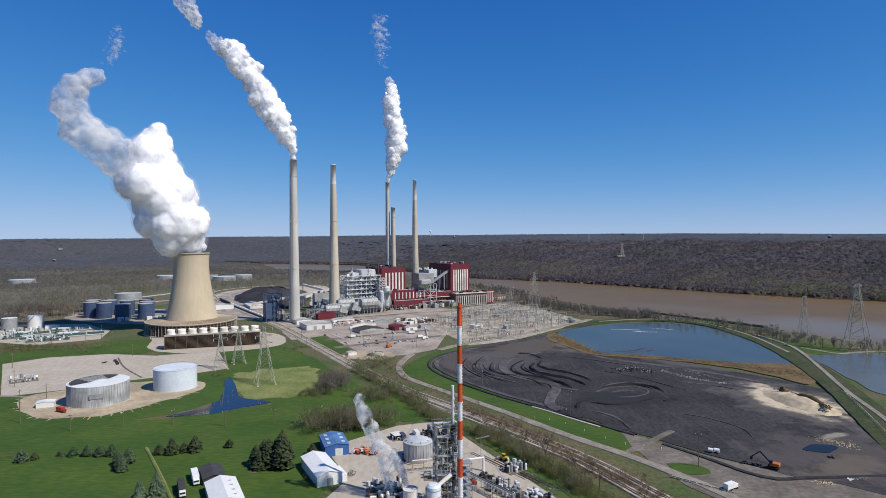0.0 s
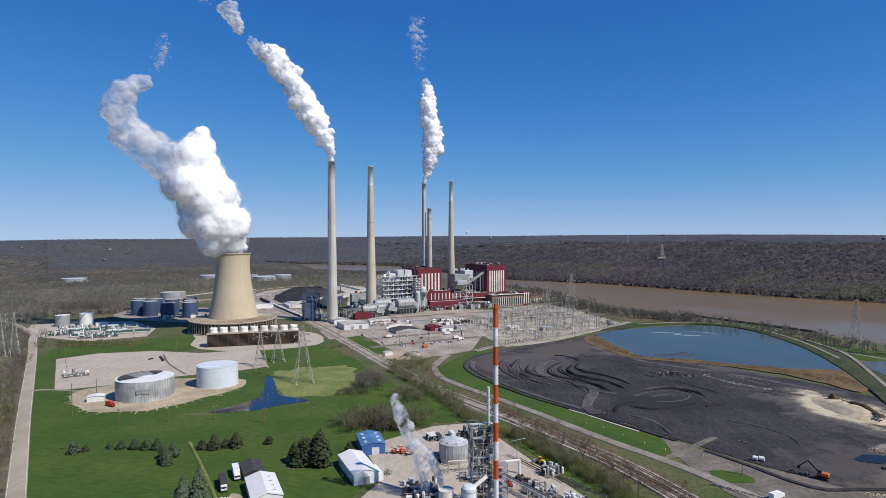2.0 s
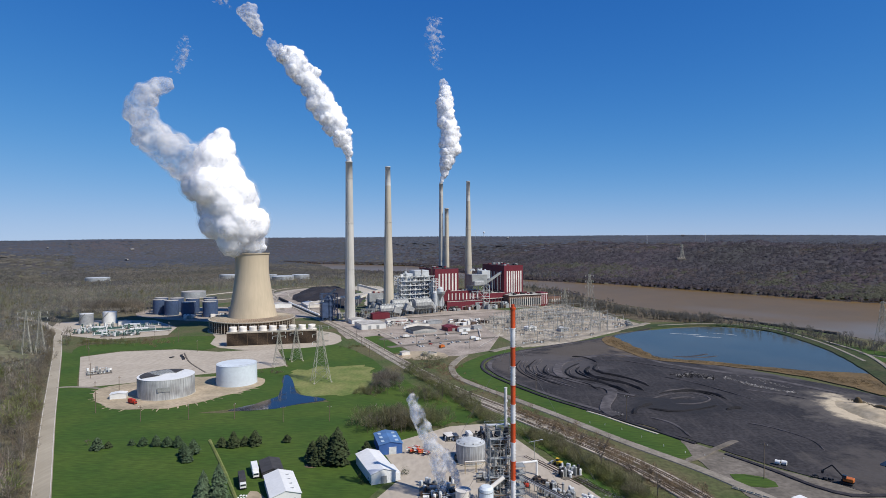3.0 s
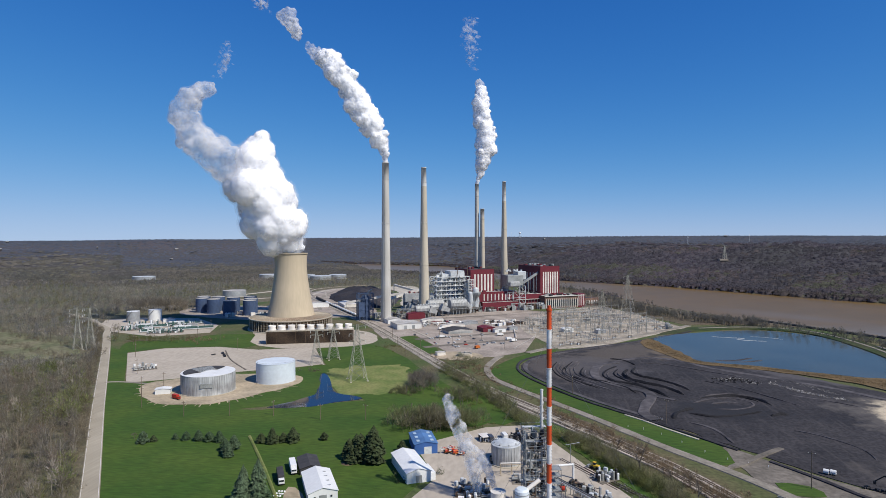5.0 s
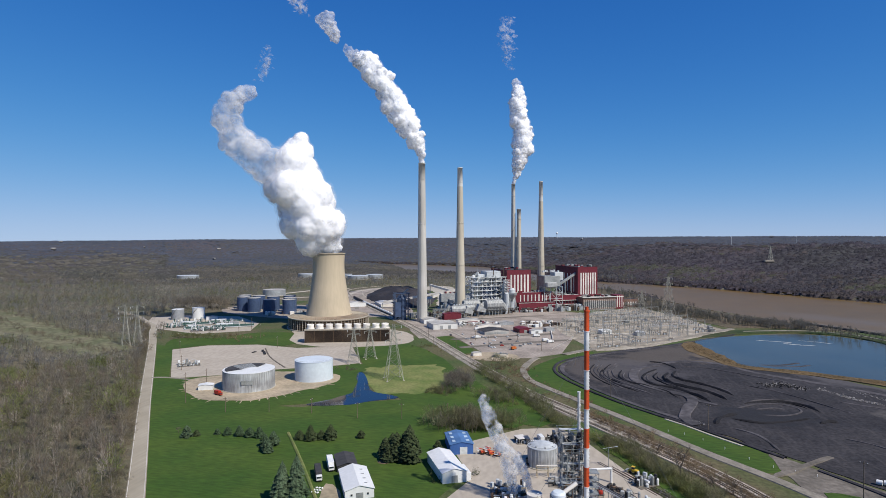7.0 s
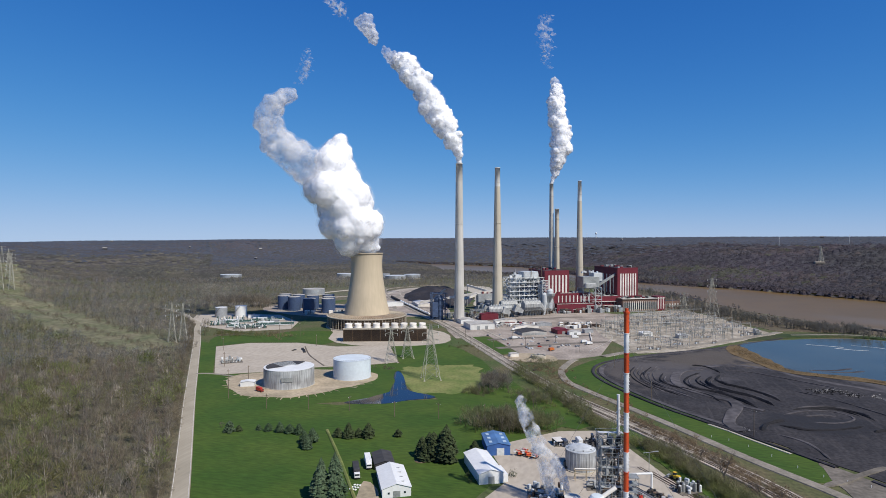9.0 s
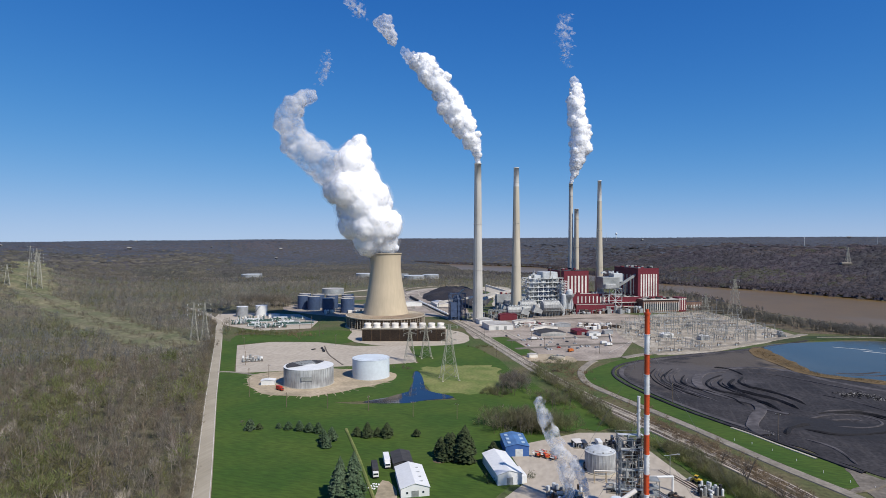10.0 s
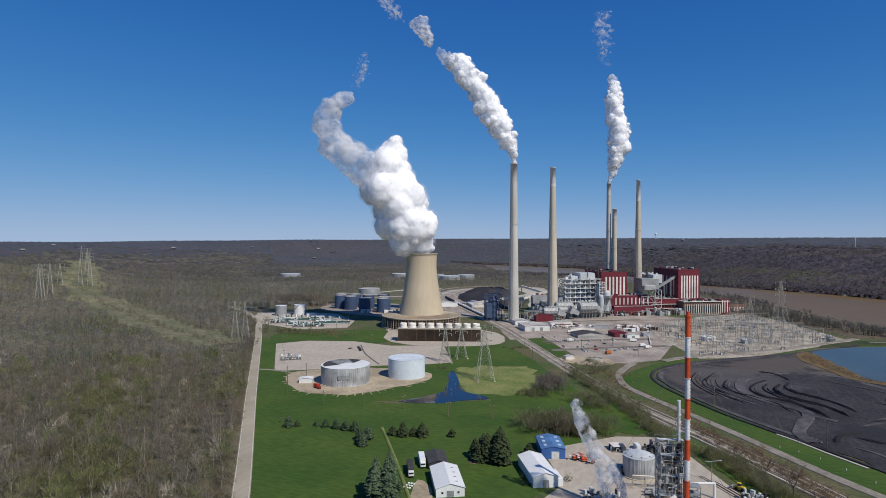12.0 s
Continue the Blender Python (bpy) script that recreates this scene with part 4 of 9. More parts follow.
P = at_range(*CT)
plume("tower_steam", [[(*P(-12, 110), 9.5, 1), (*P(0, 110, -12), 9.5, 1), (*P(12, 110), 9.5, 1), (*P(0, 110, 12), 9.5, 1), (*P(-12, 110), 9.5, 1)], [(*P(0, 104), 17, 1), (*P(-3, 116), 28, 1), (*P(-14, 136), 41, 1), (*P(-27, 157), 49, 1), (*P(-38, 180), 45, 1), (*P(-46, 202), 42, 1), (*P(-45, 226), 33, 0.95), (*P(-38, 248), 21, 0.8), (*P(-34, 264), 11, 0.5)],
                      [(*P(-58, 200), 34, 0.59), (*P(-76, 218), 33, 0.58), (*P(-98, 236), 30, 0.57), (*P(-118, 252), 26, 0.5), (*P(-132, 270), 22, 0.5), (*P(-136, 290), 20, 0.45), (*P(-126, 308), 17, 0.4), (*P(-111, 320), 14, 0.3), (*P(-96, 322), 9, 0.3)], [(*P(-88, 344), 11, 0.1), (*P(-82, 362), 10, 0.1), (*P(-80, 384), 7, 0.1)]],
      1.5, "dense white steam rolling off the cooling tower and thinning out", 1.3, 2)
P = at_range(*CH_A)
plume("chimney_steam", [[(*P(0, 230), 4.2, 1), (*P(0, 242), 5, 1), (*P(-1, 251), 9, 1), (*P(-8, 264), 15, 1), (*P(-19, 286), 20, 1), (*P(-30, 307), 21, 1), (*P(-45, 328), 20, 0.95), (*P(-54, 348), 22, 0.95), (*P(-70, 364), 24, 0.9), (*P(-80, 380), 19, 0.7), (*P(-98, 388), 12, 0.55), (*P(-112, 402), 6, 0.28)],
                        [(*P(-124, 412), 7, 0.4), (*P(-130, 424), 11, 0.45), (*P(-138, 436), 13, 0.5), (*P(-134, 448), 8, 0.4), (*P(-150, 442), 8, 0.31)], [(*P(-168, 452), 10, 0.2), (*P(-184, 470), 14, 0.28), (*P(-198, 488), 13, 0.2), (*P(-214, 500), 11, 0.2)]],
      0.8, "white chimney steam drifting away in thick puffs", 2.2, 7)
P = at_range(*CH_C)
plume("chimney_steam", [[(*P(0, 219), 3.2, 1), (*P(2, 230), 4.5, 1), (*P(6, 240), 7, 1), (*P(10, 259), 15, 1), (*P(14, 281), 20, 1), (*P(18, 309), 24, 0.95), (*P(12, 336), 19, 0.9), (*P(6, 360), 18, 0.85), (*P(9, 383), 16, 0.75), (*P(7, 398), 10, 0.55), (*P(2, 410), 6, 0.4)], [(*P(-4, 430), 6, 0.2), (*P(-10, 455), 9, 0.25), (*P(-8, 480), 15, 0.25), (*P(-12, 508), 16, 0.29), (*P(-16, 530), 12, 0.2)]],
      0.8, "upright column of white chimney steam", 2.2, 7)

# ================= the power station: boiler houses, ducts, sheds =================
PLANT = pose(-103.6, 985, 0, 0, 0, A_ANG)


def local(u, v, z=0.0, turn=0.0, base=PLANT):
    return base @ pose(u, v, z, 0, 0, turn)


def walls(name, label, w, d, h, m, wall, roof, category="building", group="", parapet=0.8):
    """A flat-roofed block with its near corner at the origin: body, roof, parapet."""
    t = thing(name, label, category, m, group)
    part("wall", block((w / 2, d / 2, h / 2), (w, d, h)), wall, t)
    top = part("roof", block((w / 2, d / 2, h + 0.25), (w - 0.6, d - 0.6, 0.5)), roof, t)
    bm = bmesh.new()
    for c, s in (((w / 2, 0.2, 0), (w + 0.4, 0.5, 1)), ((w / 2, d - 0.2, 0), (w + 0.4, 0.5, 1)), ((0.2, d / 2, 0), (0.5, d, 1)), ((w - 0.2, d / 2, 0), (0.5, d, 1))):
        box(bm, (c[0], c[1], h + parapet / 2), (s[0], s[1], parapet))
    part("parapet", bm, wall, top)
    return t


def stripes(t, n, u0, u1, z0, z1, width, face="front", depth=0.0):
    for k in range(n):
        f = (k + 0.5) / n
        u = u0 + (u1 - u0) * f
        if face == "front":
            part("cladding_strip", block((u, -0.12, (z0 + z1) / 2), (width, 0.3, z1 - z0)), M_STRIPE, t)
        else:
            part("cladding_strip", block((-0.12, u, (z0 + z1) / 2), (0.3, width, z1 - z0)), M_STRIPE, t)


def roof_gear(t, w, d, h, n, seed):
    top = [c for c in t.children if c.name.startswith("roof")][0]
    r = random.Random(seed)
    for _ in range(n):
        s = (r.uniform(2, 6), r.uniform(2, 6), r.uniform(1.5, 3.5))
        part("roof_vent", block((r.uniform(4, w - 4), r.uniform(4, d - 4), h + 0.5 + s[2] / 2), s, 0, 0.15), r.choice((M_DARK, M_STEEL, M_RED)), top)


boiler = walls("boiler_house", "tall maroon boiler house with cream vertical strips", 44, 71, 68.5, local(0, 0), M_RED, M_ROOFDARK, group="boiler houses")
stripes(boiler, 6, 5, 42, 22, 61, 2.9)
roof_gear(boiler, 44, 71, 68.5, 12, 1)
boiler = walls("boiler_house", "tall maroon boiler house with seven cream strips and a dark flank", 39, 82, 71.5, local(134.5, 0), M_RED, M_ROOFDARK, group="boiler houses")
stripes(boiler, 7, 4, 37, 24, 62, 2.4)
stripes(boiler, 6, 8, 76, 28, 60, 2.4, "side")
roof_gear(boiler, 39, 82, 71.5, 14, 2)
hall = walls("red_annex", "low maroon annex with cream strips and a grey roof", 72, 38, 31, local(6.5, -13.5), M_RED, M_ROOFGREY)
stripes(hall, 9, 9, 70, 17, 28, 1.9)
roof_gear(hall, 72, 38, 31, 7, 11)
hall = walls("red_annex", "plain maroon lean-to before the striped annex", 66, 9, 15, local(12, -22.6), M_RED, M_ROOFDARK)
part("roof_edge", block((33, -0.2, 15.3), (66.6, 0.5, 0.5)), M_STRIPE, hall)
for k in range(5):
    part("doorway", block((7 + k * 13, -0.05, 2.4), (4.2, 0.3, 4.8)), M_DARK, hall)
hall = walls("red_annex", "long low maroon annex beside the boiler house", 56, 30, 24, local(79, -8), M_RED, M_ROOFGREY)
for z in (9, 16):
    part("platform", block((28, -2, z), (54, 3.6, 0.5)), M_STRIPE, hall)
for k in range(10):
    part("post", bar((1 + 6 * k, -3.6, 0), (1 + 6 * k, -3.6, 17), 0.25), M_DARKSTEEL, hall)
roof_gear(hall, 56, 30, 24, 8, 12)
hall = walls("turbine_hall", "long brown brick turbine hall with a pale roof and cream piers", 78, 26, 21, local(128, -28), M_BRICK, M_ROOFGREY)
for k in range(20):
    part("pier", block((2 + k * 3.9, -0.4, 9), (1.0, 0.8, 16)), M_STRIPE, hall)
for k in range(19):
    part("window", block((3.95 + k * 3.9, -0.15, 9), (2.2, 0.3, 11)), M_GLASS, hall)
part("roof_edge", block((39, -0.8, 21.4), (80, 2.6, 0.9)), M_STRIPE, hall)
part("end_bay", block((72, 8, 11), (14, 18.2, 26)), M_RED, hall, "maroon clad end bay")
for k in range(3):
    part("cladding_strip", block((67 + k * 4.5, -1.2, 13), (1.3, 0.3, 20)), M_STRIPE, hall)
roof_gear(hall, 62, 26, 21, 16, 13)
hall = walls("pump_house", "low dark brick pump house by the river", 34, 16, 14, local(210, -18), M_BRICK, M_ROOFDARK)
for k in range(6):
    part("window", block((4 + k * 5.2, -0.1, 7), (2.6, 0.3, 6)), M_STRIPE, hall)


def steel_frame(name, label, w, d, h, nx, ny, nz, m, material, r=0.45, category="steel structure", braces=True):
    """An open steel tower: each column is a part, each storey's beams one part, its bracing another."""
    t = thing(name, label, category, m)
    for i in range(nx + 1):
        for j in range(ny + 1):
            part("column", bar((w * i / nx, d * j / ny, 0), (w * i / nx, d * j / ny, h), r), material, t)
    for k in range(1, nz + 1):
        z = h * k / nz
        for j in range(ny + 1):
            part("beam", bar((0, d * j / ny, z), (w, d * j / ny, z), r * 0.8), material, t)
        for i in range(nx + 1):
            part("beam", bar((w * i / nx, 0, z), (w * i / nx, d, z), r * 0.8), material, t)
        if braces:
            z0 = h * (k - 1) / nz
            for i in range(nx):
                a, b = w * i / nx, w * (i + 1) / nx
                for yy in (0, d):
                    ends = ((a, yy, z0), (b, yy, z)) if (i + k) % 2 else ((b, yy, z0), (a, yy, z))
                    part("brace", bar(*ends, r * 0.5), material, t)
            for j in range(ny):
                a, b = d * j / ny, d * (j + 1) / ny
                part("brace", bar((0, a, z0), (0, b, z), r * 0.5), material, t)
    return t


def duct(t, p, q, r, material, n=14, name="duct"):
    return part(name, bar(p, q, r, n), material, t, smooth=False)


M_PALESTEEL = mat("pale_painted_steel", (0.55, 0.57, 0.57), 0.5, 0.12, 0.6, 0.08, second=(0.42, 0.44, 0.45))
M_SILVER = mat("silver_lagging", (0.38, 0.38, 0.37), 0.6, 0.25, 0.3, 0.05, metal=0.1, second=(0.3, 0.31, 0.31))
scr = steel_frame("gas_cleaning_frame", "pale steel frame carrying gas-cleaning boxes beside the boiler house", 58, 34, 58, 7, 2, 8, local(-64, -8), M_WHITE, 0.62)
for k in range(1, 9):
    part("walkway", block((29, -1.6, 58 * k / 8), (60, 3.2, 0.35)), M_PALESTEEL, scr)
    part("handrail", block((29, -3.1, 58 * k / 8 + 1.1), (60, 0.15, 0.3)), M_WHITE, scr)
part("duct_casing", block((26, 20, 22), (40, 20, 40), 0, 1.0), M_STEEL, scr, "weathered grey duct casing")
# Dark block added to stand for the shadowed inside of the frame.
part("inner_casing", block((34, 14, 30), (30, 18, 30), 0, 0.8), M_NAVY, scr, "dark blue-grey core for the shaded inside of the frame")
part("top_casing", block((38, 16, 62), (26, 24, 12), 0, 0.5), M_PALESTEEL, scr, "pale boxy top casing")
rg = random.Random(77)
for k in range(46):
    x, y, z = rg.uniform(-2, 58), rg.uniform(-4, 6), rg.uniform(6, 60)
    q = rg.random()
    if q < 0.35:
        part("platform", block((x, y, z), (rg.uniform(5, 12), rg.uniform(3, 6), 0.35)), rg.choice((M_STEEL, M_DARKSTEEL)), scr)
    elif q < 0.6:
        part("pipe", bar((x, y, z), (x, y, z + rg.uniform(8, 20)), rg.uniform(0.4, 0.9), 6), rg.choice((M_SILVER, M_PALESTEEL, M_RAIL)), scr)
    elif q < 0.8:
        part("equipment_box", block((x, y + 4, z), (rg.uniform(3, 7), rg.uniform(3, 6), rg.uniform(3, 8)), 0, 0.2), rg.choice((M_NAVY, M_STEEL, M_DARK, M_SILVER)), scr)
    else:
        part("strut", bar((x, y, z), (x + rg.uniform(-10, 10), y, z - rg.uniform(8, 14)), 0.35), M_WHITE, scr)
part("cross_duct", bar((2, -7, 10), (50, -7, 10), 4.6, 16), M_PALESTEEL, scr, "fat pale horizontal duct")
part("cross_duct", bar((2, -12, 5), (40, -12, 5), 2.6, 14), M_SILVER, scr, "silver horizontal duct")
stair_tower = steel_frame("stair_tower", "white steel stair tower beside the boiler house", 9, 8, 54, 1, 1, 13, local(-12, -20), M_WHITE, 0.4)
for k in range(13):
    z0, z1 = 54 * k / 13, 54 * (k + 1) / 13
    ends = ((1, 4, z0), (8, 4, z1)) if k % 2 else ((8, 4, z0), (1, 4, z1))
    part("flight", bar(*ends, 0.7), M_PALESTEEL, stair_tower)
    part("landing", block((4.5, 4, z1), (9, 8, 0.3)), M_STEEL, stair_tower)
part("silo", lathe([(0, 10), (2, 10), (5.4, 15), (5.4, 44), (2, 47), (0, 47)], 20), M_PALESTEEL, scr, "pale ribbed silo").matrix_basis = pose(64, -14, -6)
part("silo", lathe([(0, 2), (4.4, 2), (4.4, 34), (1.5, 36), (0, 36)], 20), M_PALESTEEL, scr, "pale grey silo").matrix_basis = pose(54, -16, -2)
for k in range(9):
    part("roof_unit", block((4 + k * 6.2, 8 + (k * 7) % 19, 60 + k % 3), (4, 4, 4 + k % 3 * 2), 0, 0.2), (M_WHITE, M_STEEL, M_PALESTEEL)[k % 3], scr)
part("reactor_box", block((22, 18, 55), (20, 22, 16), 0, 0.4), M_PALESTEEL, scr, "pale grey reactor box")
part("reactor_box", block((44, 18, 58), (18, 22, 13), 0, 0.4), M_SILVER, scr, "silver reactor box")
part("hopper", block((22, 18, 41), (14, 16, 10), 0, 3.0), M_SILVER, scr)
part("hopper", block((45, 16, 36), (12, 14, 18), 0, 3.0), M_DARK, scr)
part("stair_tower", block((54, -3, 24), (6, 6, 48)), M_PALESTEEL, scr)
duct(scr, (6, 20, 30), (30, 20, 30), 5, M_SILVER)
scr = steel_frame("gas_cleaning_frame", "grey boxes on tall steel legs between the boiler houses", 34, 20, 40, 3, 1, 4, local(62, -16), M_PALESTEEL, 0.5)
part("reactor_box", block((14, 10, 50), (30, 24, 18), 0, 0.5), M_STEEL, scr, "weathered grey reactor box")
part("reactor_box", block((27, 8, 58), (16, 18, 14), 0, 0.5), M_PALESTEEL, scr)
part("inlet_duct", block((10, -4, 44), (20, 10, 9), 0, 1.5), M_SILVER, scr)
for k in range(7):
    part("roof_unit", block((2 + k * 4.6, 8 + (k % 3) * 3, 66 + (k % 2)), (2.6, 3, 3)), M_PALESTEEL, scr)
con = thing("conveyor_gallery", "inclined grey conveyor gallery on trestles", "conveyor", local(0, 0))
part("gallery", bar((96, -6, 44), (138, 10, 62), 2.4), M_STEEL, con)
for k in range(4):
    f = k / 3
    part("trestle", bar((96 + 42 * f, -6 + 16 * f, 27), (96 + 42 * f, -6 + 16 * f, 42 + 18 * f), 0.7), M_STEEL, con)
hop = thing("coal_hopper", "dark coal hopper on splayed steel legs", "hopper", local(-2, -26))
part("bin", lathe([(0, 16), (4, 24), (9, 30), (9, 33), (0, 33)], 4), M_STEEL, hop)
for sx, sy in ((-8, -6), (8, -6), (-8, 6), (8, 6)):
    part("leg", bar((sx, sy, 0), (sx * 0.5, sy * 0.5, 26), 0.6), M_STEEL, hop)


def precipitator(u, v, turn, scale=1.0):
    t = thing("precipitator", "silver dust precipitator with sloping hoppers on steel legs", "precipitator", local(u, v, 0, turn), "precipitators")
    s = scale
    part("casing", lathe([(0, -17 * s), (9 * s, -17 * s), (10 * s, -14 * s), (10 * s, 14 * s), (9 * s, 17 * s), (0, 17 * s)], 10), M_SILVER, t)
    t.children[0].matrix_basis = pose(0, 0, 20 * s, 0, 90, 0)
    for k in range(9):
        part("rib", lathe([(9.9 * s, -0.25), (10.4 * s, -0.25), (10.4 * s, 0.25), (9.9 * s, 0.25)], 10), M_STEEL, t).matrix_basis = pose((-13 + 3.25 * k) * s, 0, 20 * s, 0, 90, 0)
    part("ridge_walk", block((0, 0, 30.6 * s), (28 * s, 1.6, 0.5)), M_STEEL, t)
    for k in range(4):
        part("roof_box", block(((-10 + 6.5 * k) * s, 0, 31.6 * s), (2.6 * s, 3.0 * s, 2.4 * s), 0, 0.1), M_PALESTEEL, t)
    for k in range(5):
        x = (-12 + 6 * k) * s
        part("hopper", lathe([(0, 4 * s), (3.4 * s, 12 * s)], 4), M_STEEL, t).matrix_basis = pose(x, 0, 0, 0, 0, 45)
        for y in (-7 * s, 7 * s):
            part("leg", bar((x, y, 0), (x, y, 15 * s), 0.5), M_STEEL, t)
    part("end_duct", bar((17 * s, 0, 20 * s), (27 * s, 0, 8 * s), 6 * s, 8, 4 * s), M_SILVER, t)
    part("walkway", block((0, -9.5 * s, 12 * s), (34 * s, 1.2, 0.4)), M_STEEL, t)
    return t


precipitator(-40, -40, 4, 0.85)
precipitator(-84, -40, 2, 0.62)
precipitator(-106, -58, 0, 0.66)
precipitator(-72, -22, 0, 0.8)
for u, v, z, turn in ((-66, -52, 12, 0), (-90, -60, 11, 10), (-22, -34, 11, 0), (-112, -40, 12, -6)):
    fun = thing("flue_transition", "silver sloping flue duct on steel legs", "duct", local(u, v, 0, turn), "flue ducts")
    part("funnel", bar((-7, 0, z + 3), (7, 0, z - 3), 7.5, 4, 3.6), M_SILVER, fun)
    for sx, sy in ((-6, -4), (-6, 4), (5, -2), (5, 2)):
        part("leg", bar((sx, sy, 0), (sx, sy, z - 3 if sx > 0 else z), 0.4), M_DARKSTEEL, fun)
for u, v, w, d, h, mt, rf, lb in ((-82, 40, 30, 40, 16, M_GALV, M_ROOFGREY, "grey coal crusher house with a pale roof"), (-60, 60, 44, 30, 22, M_PALESTEEL, M_ROOFGREY, "pale transfer house above the coal belts"), (-95, 66, 40, 14, 26, M_GALV, M_STRIPE, "long pale roofed coal shed"),
                                 (-34, 46, 18, 24, 58, M_PALESTEEL, M_ROOFGREY, "tall pale sided bunker tower"), (-20, 20, 16, 30, 50, M_STEEL, M_ROOFGREY, "grey steel air-heater house")):
    roof_gear(walls("coal_house", lb, w, d, h, local(u, v), mt, rf), w, d, h, 3, int(w + h))
belt = thing("conveyor_gallery", "long white conveyor gallery rising from the coal pile", "conveyor", local(0, 0))
part("gallery", bar((-190, 110, 10), (-62, 70, 32), 2.6), M_STRIPE, belt)
part("gallery", bar((-140, 60, 14), (-70, 84, 30), 2.4), M_STRIPE, belt)
part("gallery", bar((-100, 120, 38), (-60, 70, 26), 2.4), M_STRIPE, belt)
for k in range(6):
    f = k / 5
    part("trestle", bar((-190 + 128 * f, 110 - 40 * f, 0), (-190 + 128 * f, 110 - 40 * f, 9 + 22 * f), 0.8), M_STEEL, belt)
part("trestle", bar((-140, 60, 0), (-140, 60, 12), 0.8), M_STEEL, belt)
part("trestle", bar((-100, 120, 0), (-100, 120, 36), 0.8), M_STEEL, belt)

# flue-gas scrubber beside the steaming grey chimney
scrub = steel_frame("scrubber_tower", "dark blue-grey steel scrubber tower", 22, 18, 40, 2, 2, 5, pose(-254, 838, 0, 0, 0, A_ANG), M_NAVY, 0.6)
part("vessel", lathe([(0, 0), (7, 0), (7, 32), (4, 37), (0, 37)], 24), M_NAVY, scrub).matrix_basis = pose(11, 9, 0)
part("side_box", block((4, 6, 16), (9, 12, 22), 0, 0.3), M_NAVY, scrub)
part("top_duct", bar((11, 9, 36), (20, 4, 46), 1.6, 8), M_STEEL, scrub)
scrub = steel_frame("pipe_trestle", "low rusty pipe frame at the chimney foot", 40, 16, 14, 5, 2, 2, pose(-198, 862, 0, 0, 0, A_ANG), M_STEEL, 0.45)
for k in range(5):
    duct(scrub, (2 + k * 8, -1, 11 - k % 2 * 4), (9 + k * 8, 14, 9), 1.7, M_SILVER if k % 2 else M_RAIL)

# sheds and small houses on the works lot
def shed(x, y, w, d, h, wall, roof, label, turn=A_ANG, name="warehouse", pitch=0.12, doors=0):
    """A gabled shed with its near corner at (x, y); the ridge runs along its depth."""
    t = thing(name, label, "shed", pose(x, y, 0, 0, 0, turn))
    ridge = h + w / 2 * pitch
    bm = bmesh.new()
    f = [bm.verts.new(p) for p in ((0, 0, 0), (w, 0, 0), (w, 0, h), (w / 2, 0, ridge), (0, 0, h))]
    b = [bm.verts.new((v.co.x, d, v.co.z)) for v in f]
    bm.faces.new(f), bm.faces.new(b[::-1])
    for i in range(5):
        bm.faces.new((f[i], b[i], b[(i + 1) % 5], f[(i + 1) % 5]))
    bmesh.ops.recalc_face_normals(bm, faces=bm.faces)
    part("wall", bm, wall, t)
    for s in (0, 1):
        bm = bmesh.new()
        x0, x1 = (-0.4, w / 2) if s == 0 else (w / 2, w + 0.4)
        z0, z1 = (h - 0.05, ridge + 0.12) if s == 0 else (ridge + 0.12, h - 0.05)
        vs = [bm.verts.new(p) for p in ((x0, -0.4, z0 + 0.08), (x1, -0.4, z1 + 0.08), (x1, d + 0.4, z1 + 0.08), (x0, d + 0.4, z0 + 0.08))]
        lo = [bm.verts.new((v.co.x, v.co.y, v.co.z - 0.18)) for v in vs]
        bm.faces.new(vs), bm.faces.new(lo[::-1])
        for i in range(4):
            bm.faces.new((vs[i], lo[i], lo[(i + 1) % 4], vs[(i + 1) % 4]))
        bmesh.ops.recalc_face_normals(bm, faces=bm.faces)
        part("roof", bm, roof, t)
    for k in range(doors):
        part("door", block((w * (k + 1) / (doors + 1), -0.06, h * 0.35), (min(4.0, w * 0.25), 0.16, h * 0.7)), M_STEEL, t)
    return t


shed(-178, 760, 34, 34, 7.5, M_PALECAP, M_ROOFGREY, "long pale grey flat-roofed warehouse", doors=2, pitch=0.03)
shed(-204, 812, 20, 26, 6, M_WHITE, M_ROOFGREY, "low white metal warehouse with grey roof", doors=1)
shed(-184, 858, 27, 12, 9, M_RED, M_RED, "dark red metal works shed")
shed(-154, 813, 32, 10, 6.5, M_STRIPE, M_ROOFGREY, "long low cream-walled shed")
shed(-122, 785, 34, 6, 3.5, M_STRIPE, M_ROOFGREY, "low cream store shed with a grey roof")
shed(-105, 732, 33, 26, 4.2, M_ROOFGREY, M_ROOFDARK, "long dark-roofed open garage", doors=6)
shed(-63, 754, 17, 20, 5.5, M_RED, M_RED, "small maroon office with a low roof", pitch=0.15, doors=1)
shed(-48, 752, 16, 7, 4.5, M_WHITE, M_ROOFGREY, "small white control hut", doors=1)
shed(-30, 772, 12, 8, 5, M_GALV, M_ROOFGREY, "small grey metal works hut")
shed(-96, 815, 22, 10, 4.5, M_GALV, M_ROOFGREY, "grey metal shed by the pipe track")
shed(40, 765, 14, 9, 5, M_WHITE, M_WHITE, "white switchyard relay house", doors=1)
shed(82, 760, 12, 8, 5, M_GALV, M_WHITE, "pale switchyard relay house", doors=1)


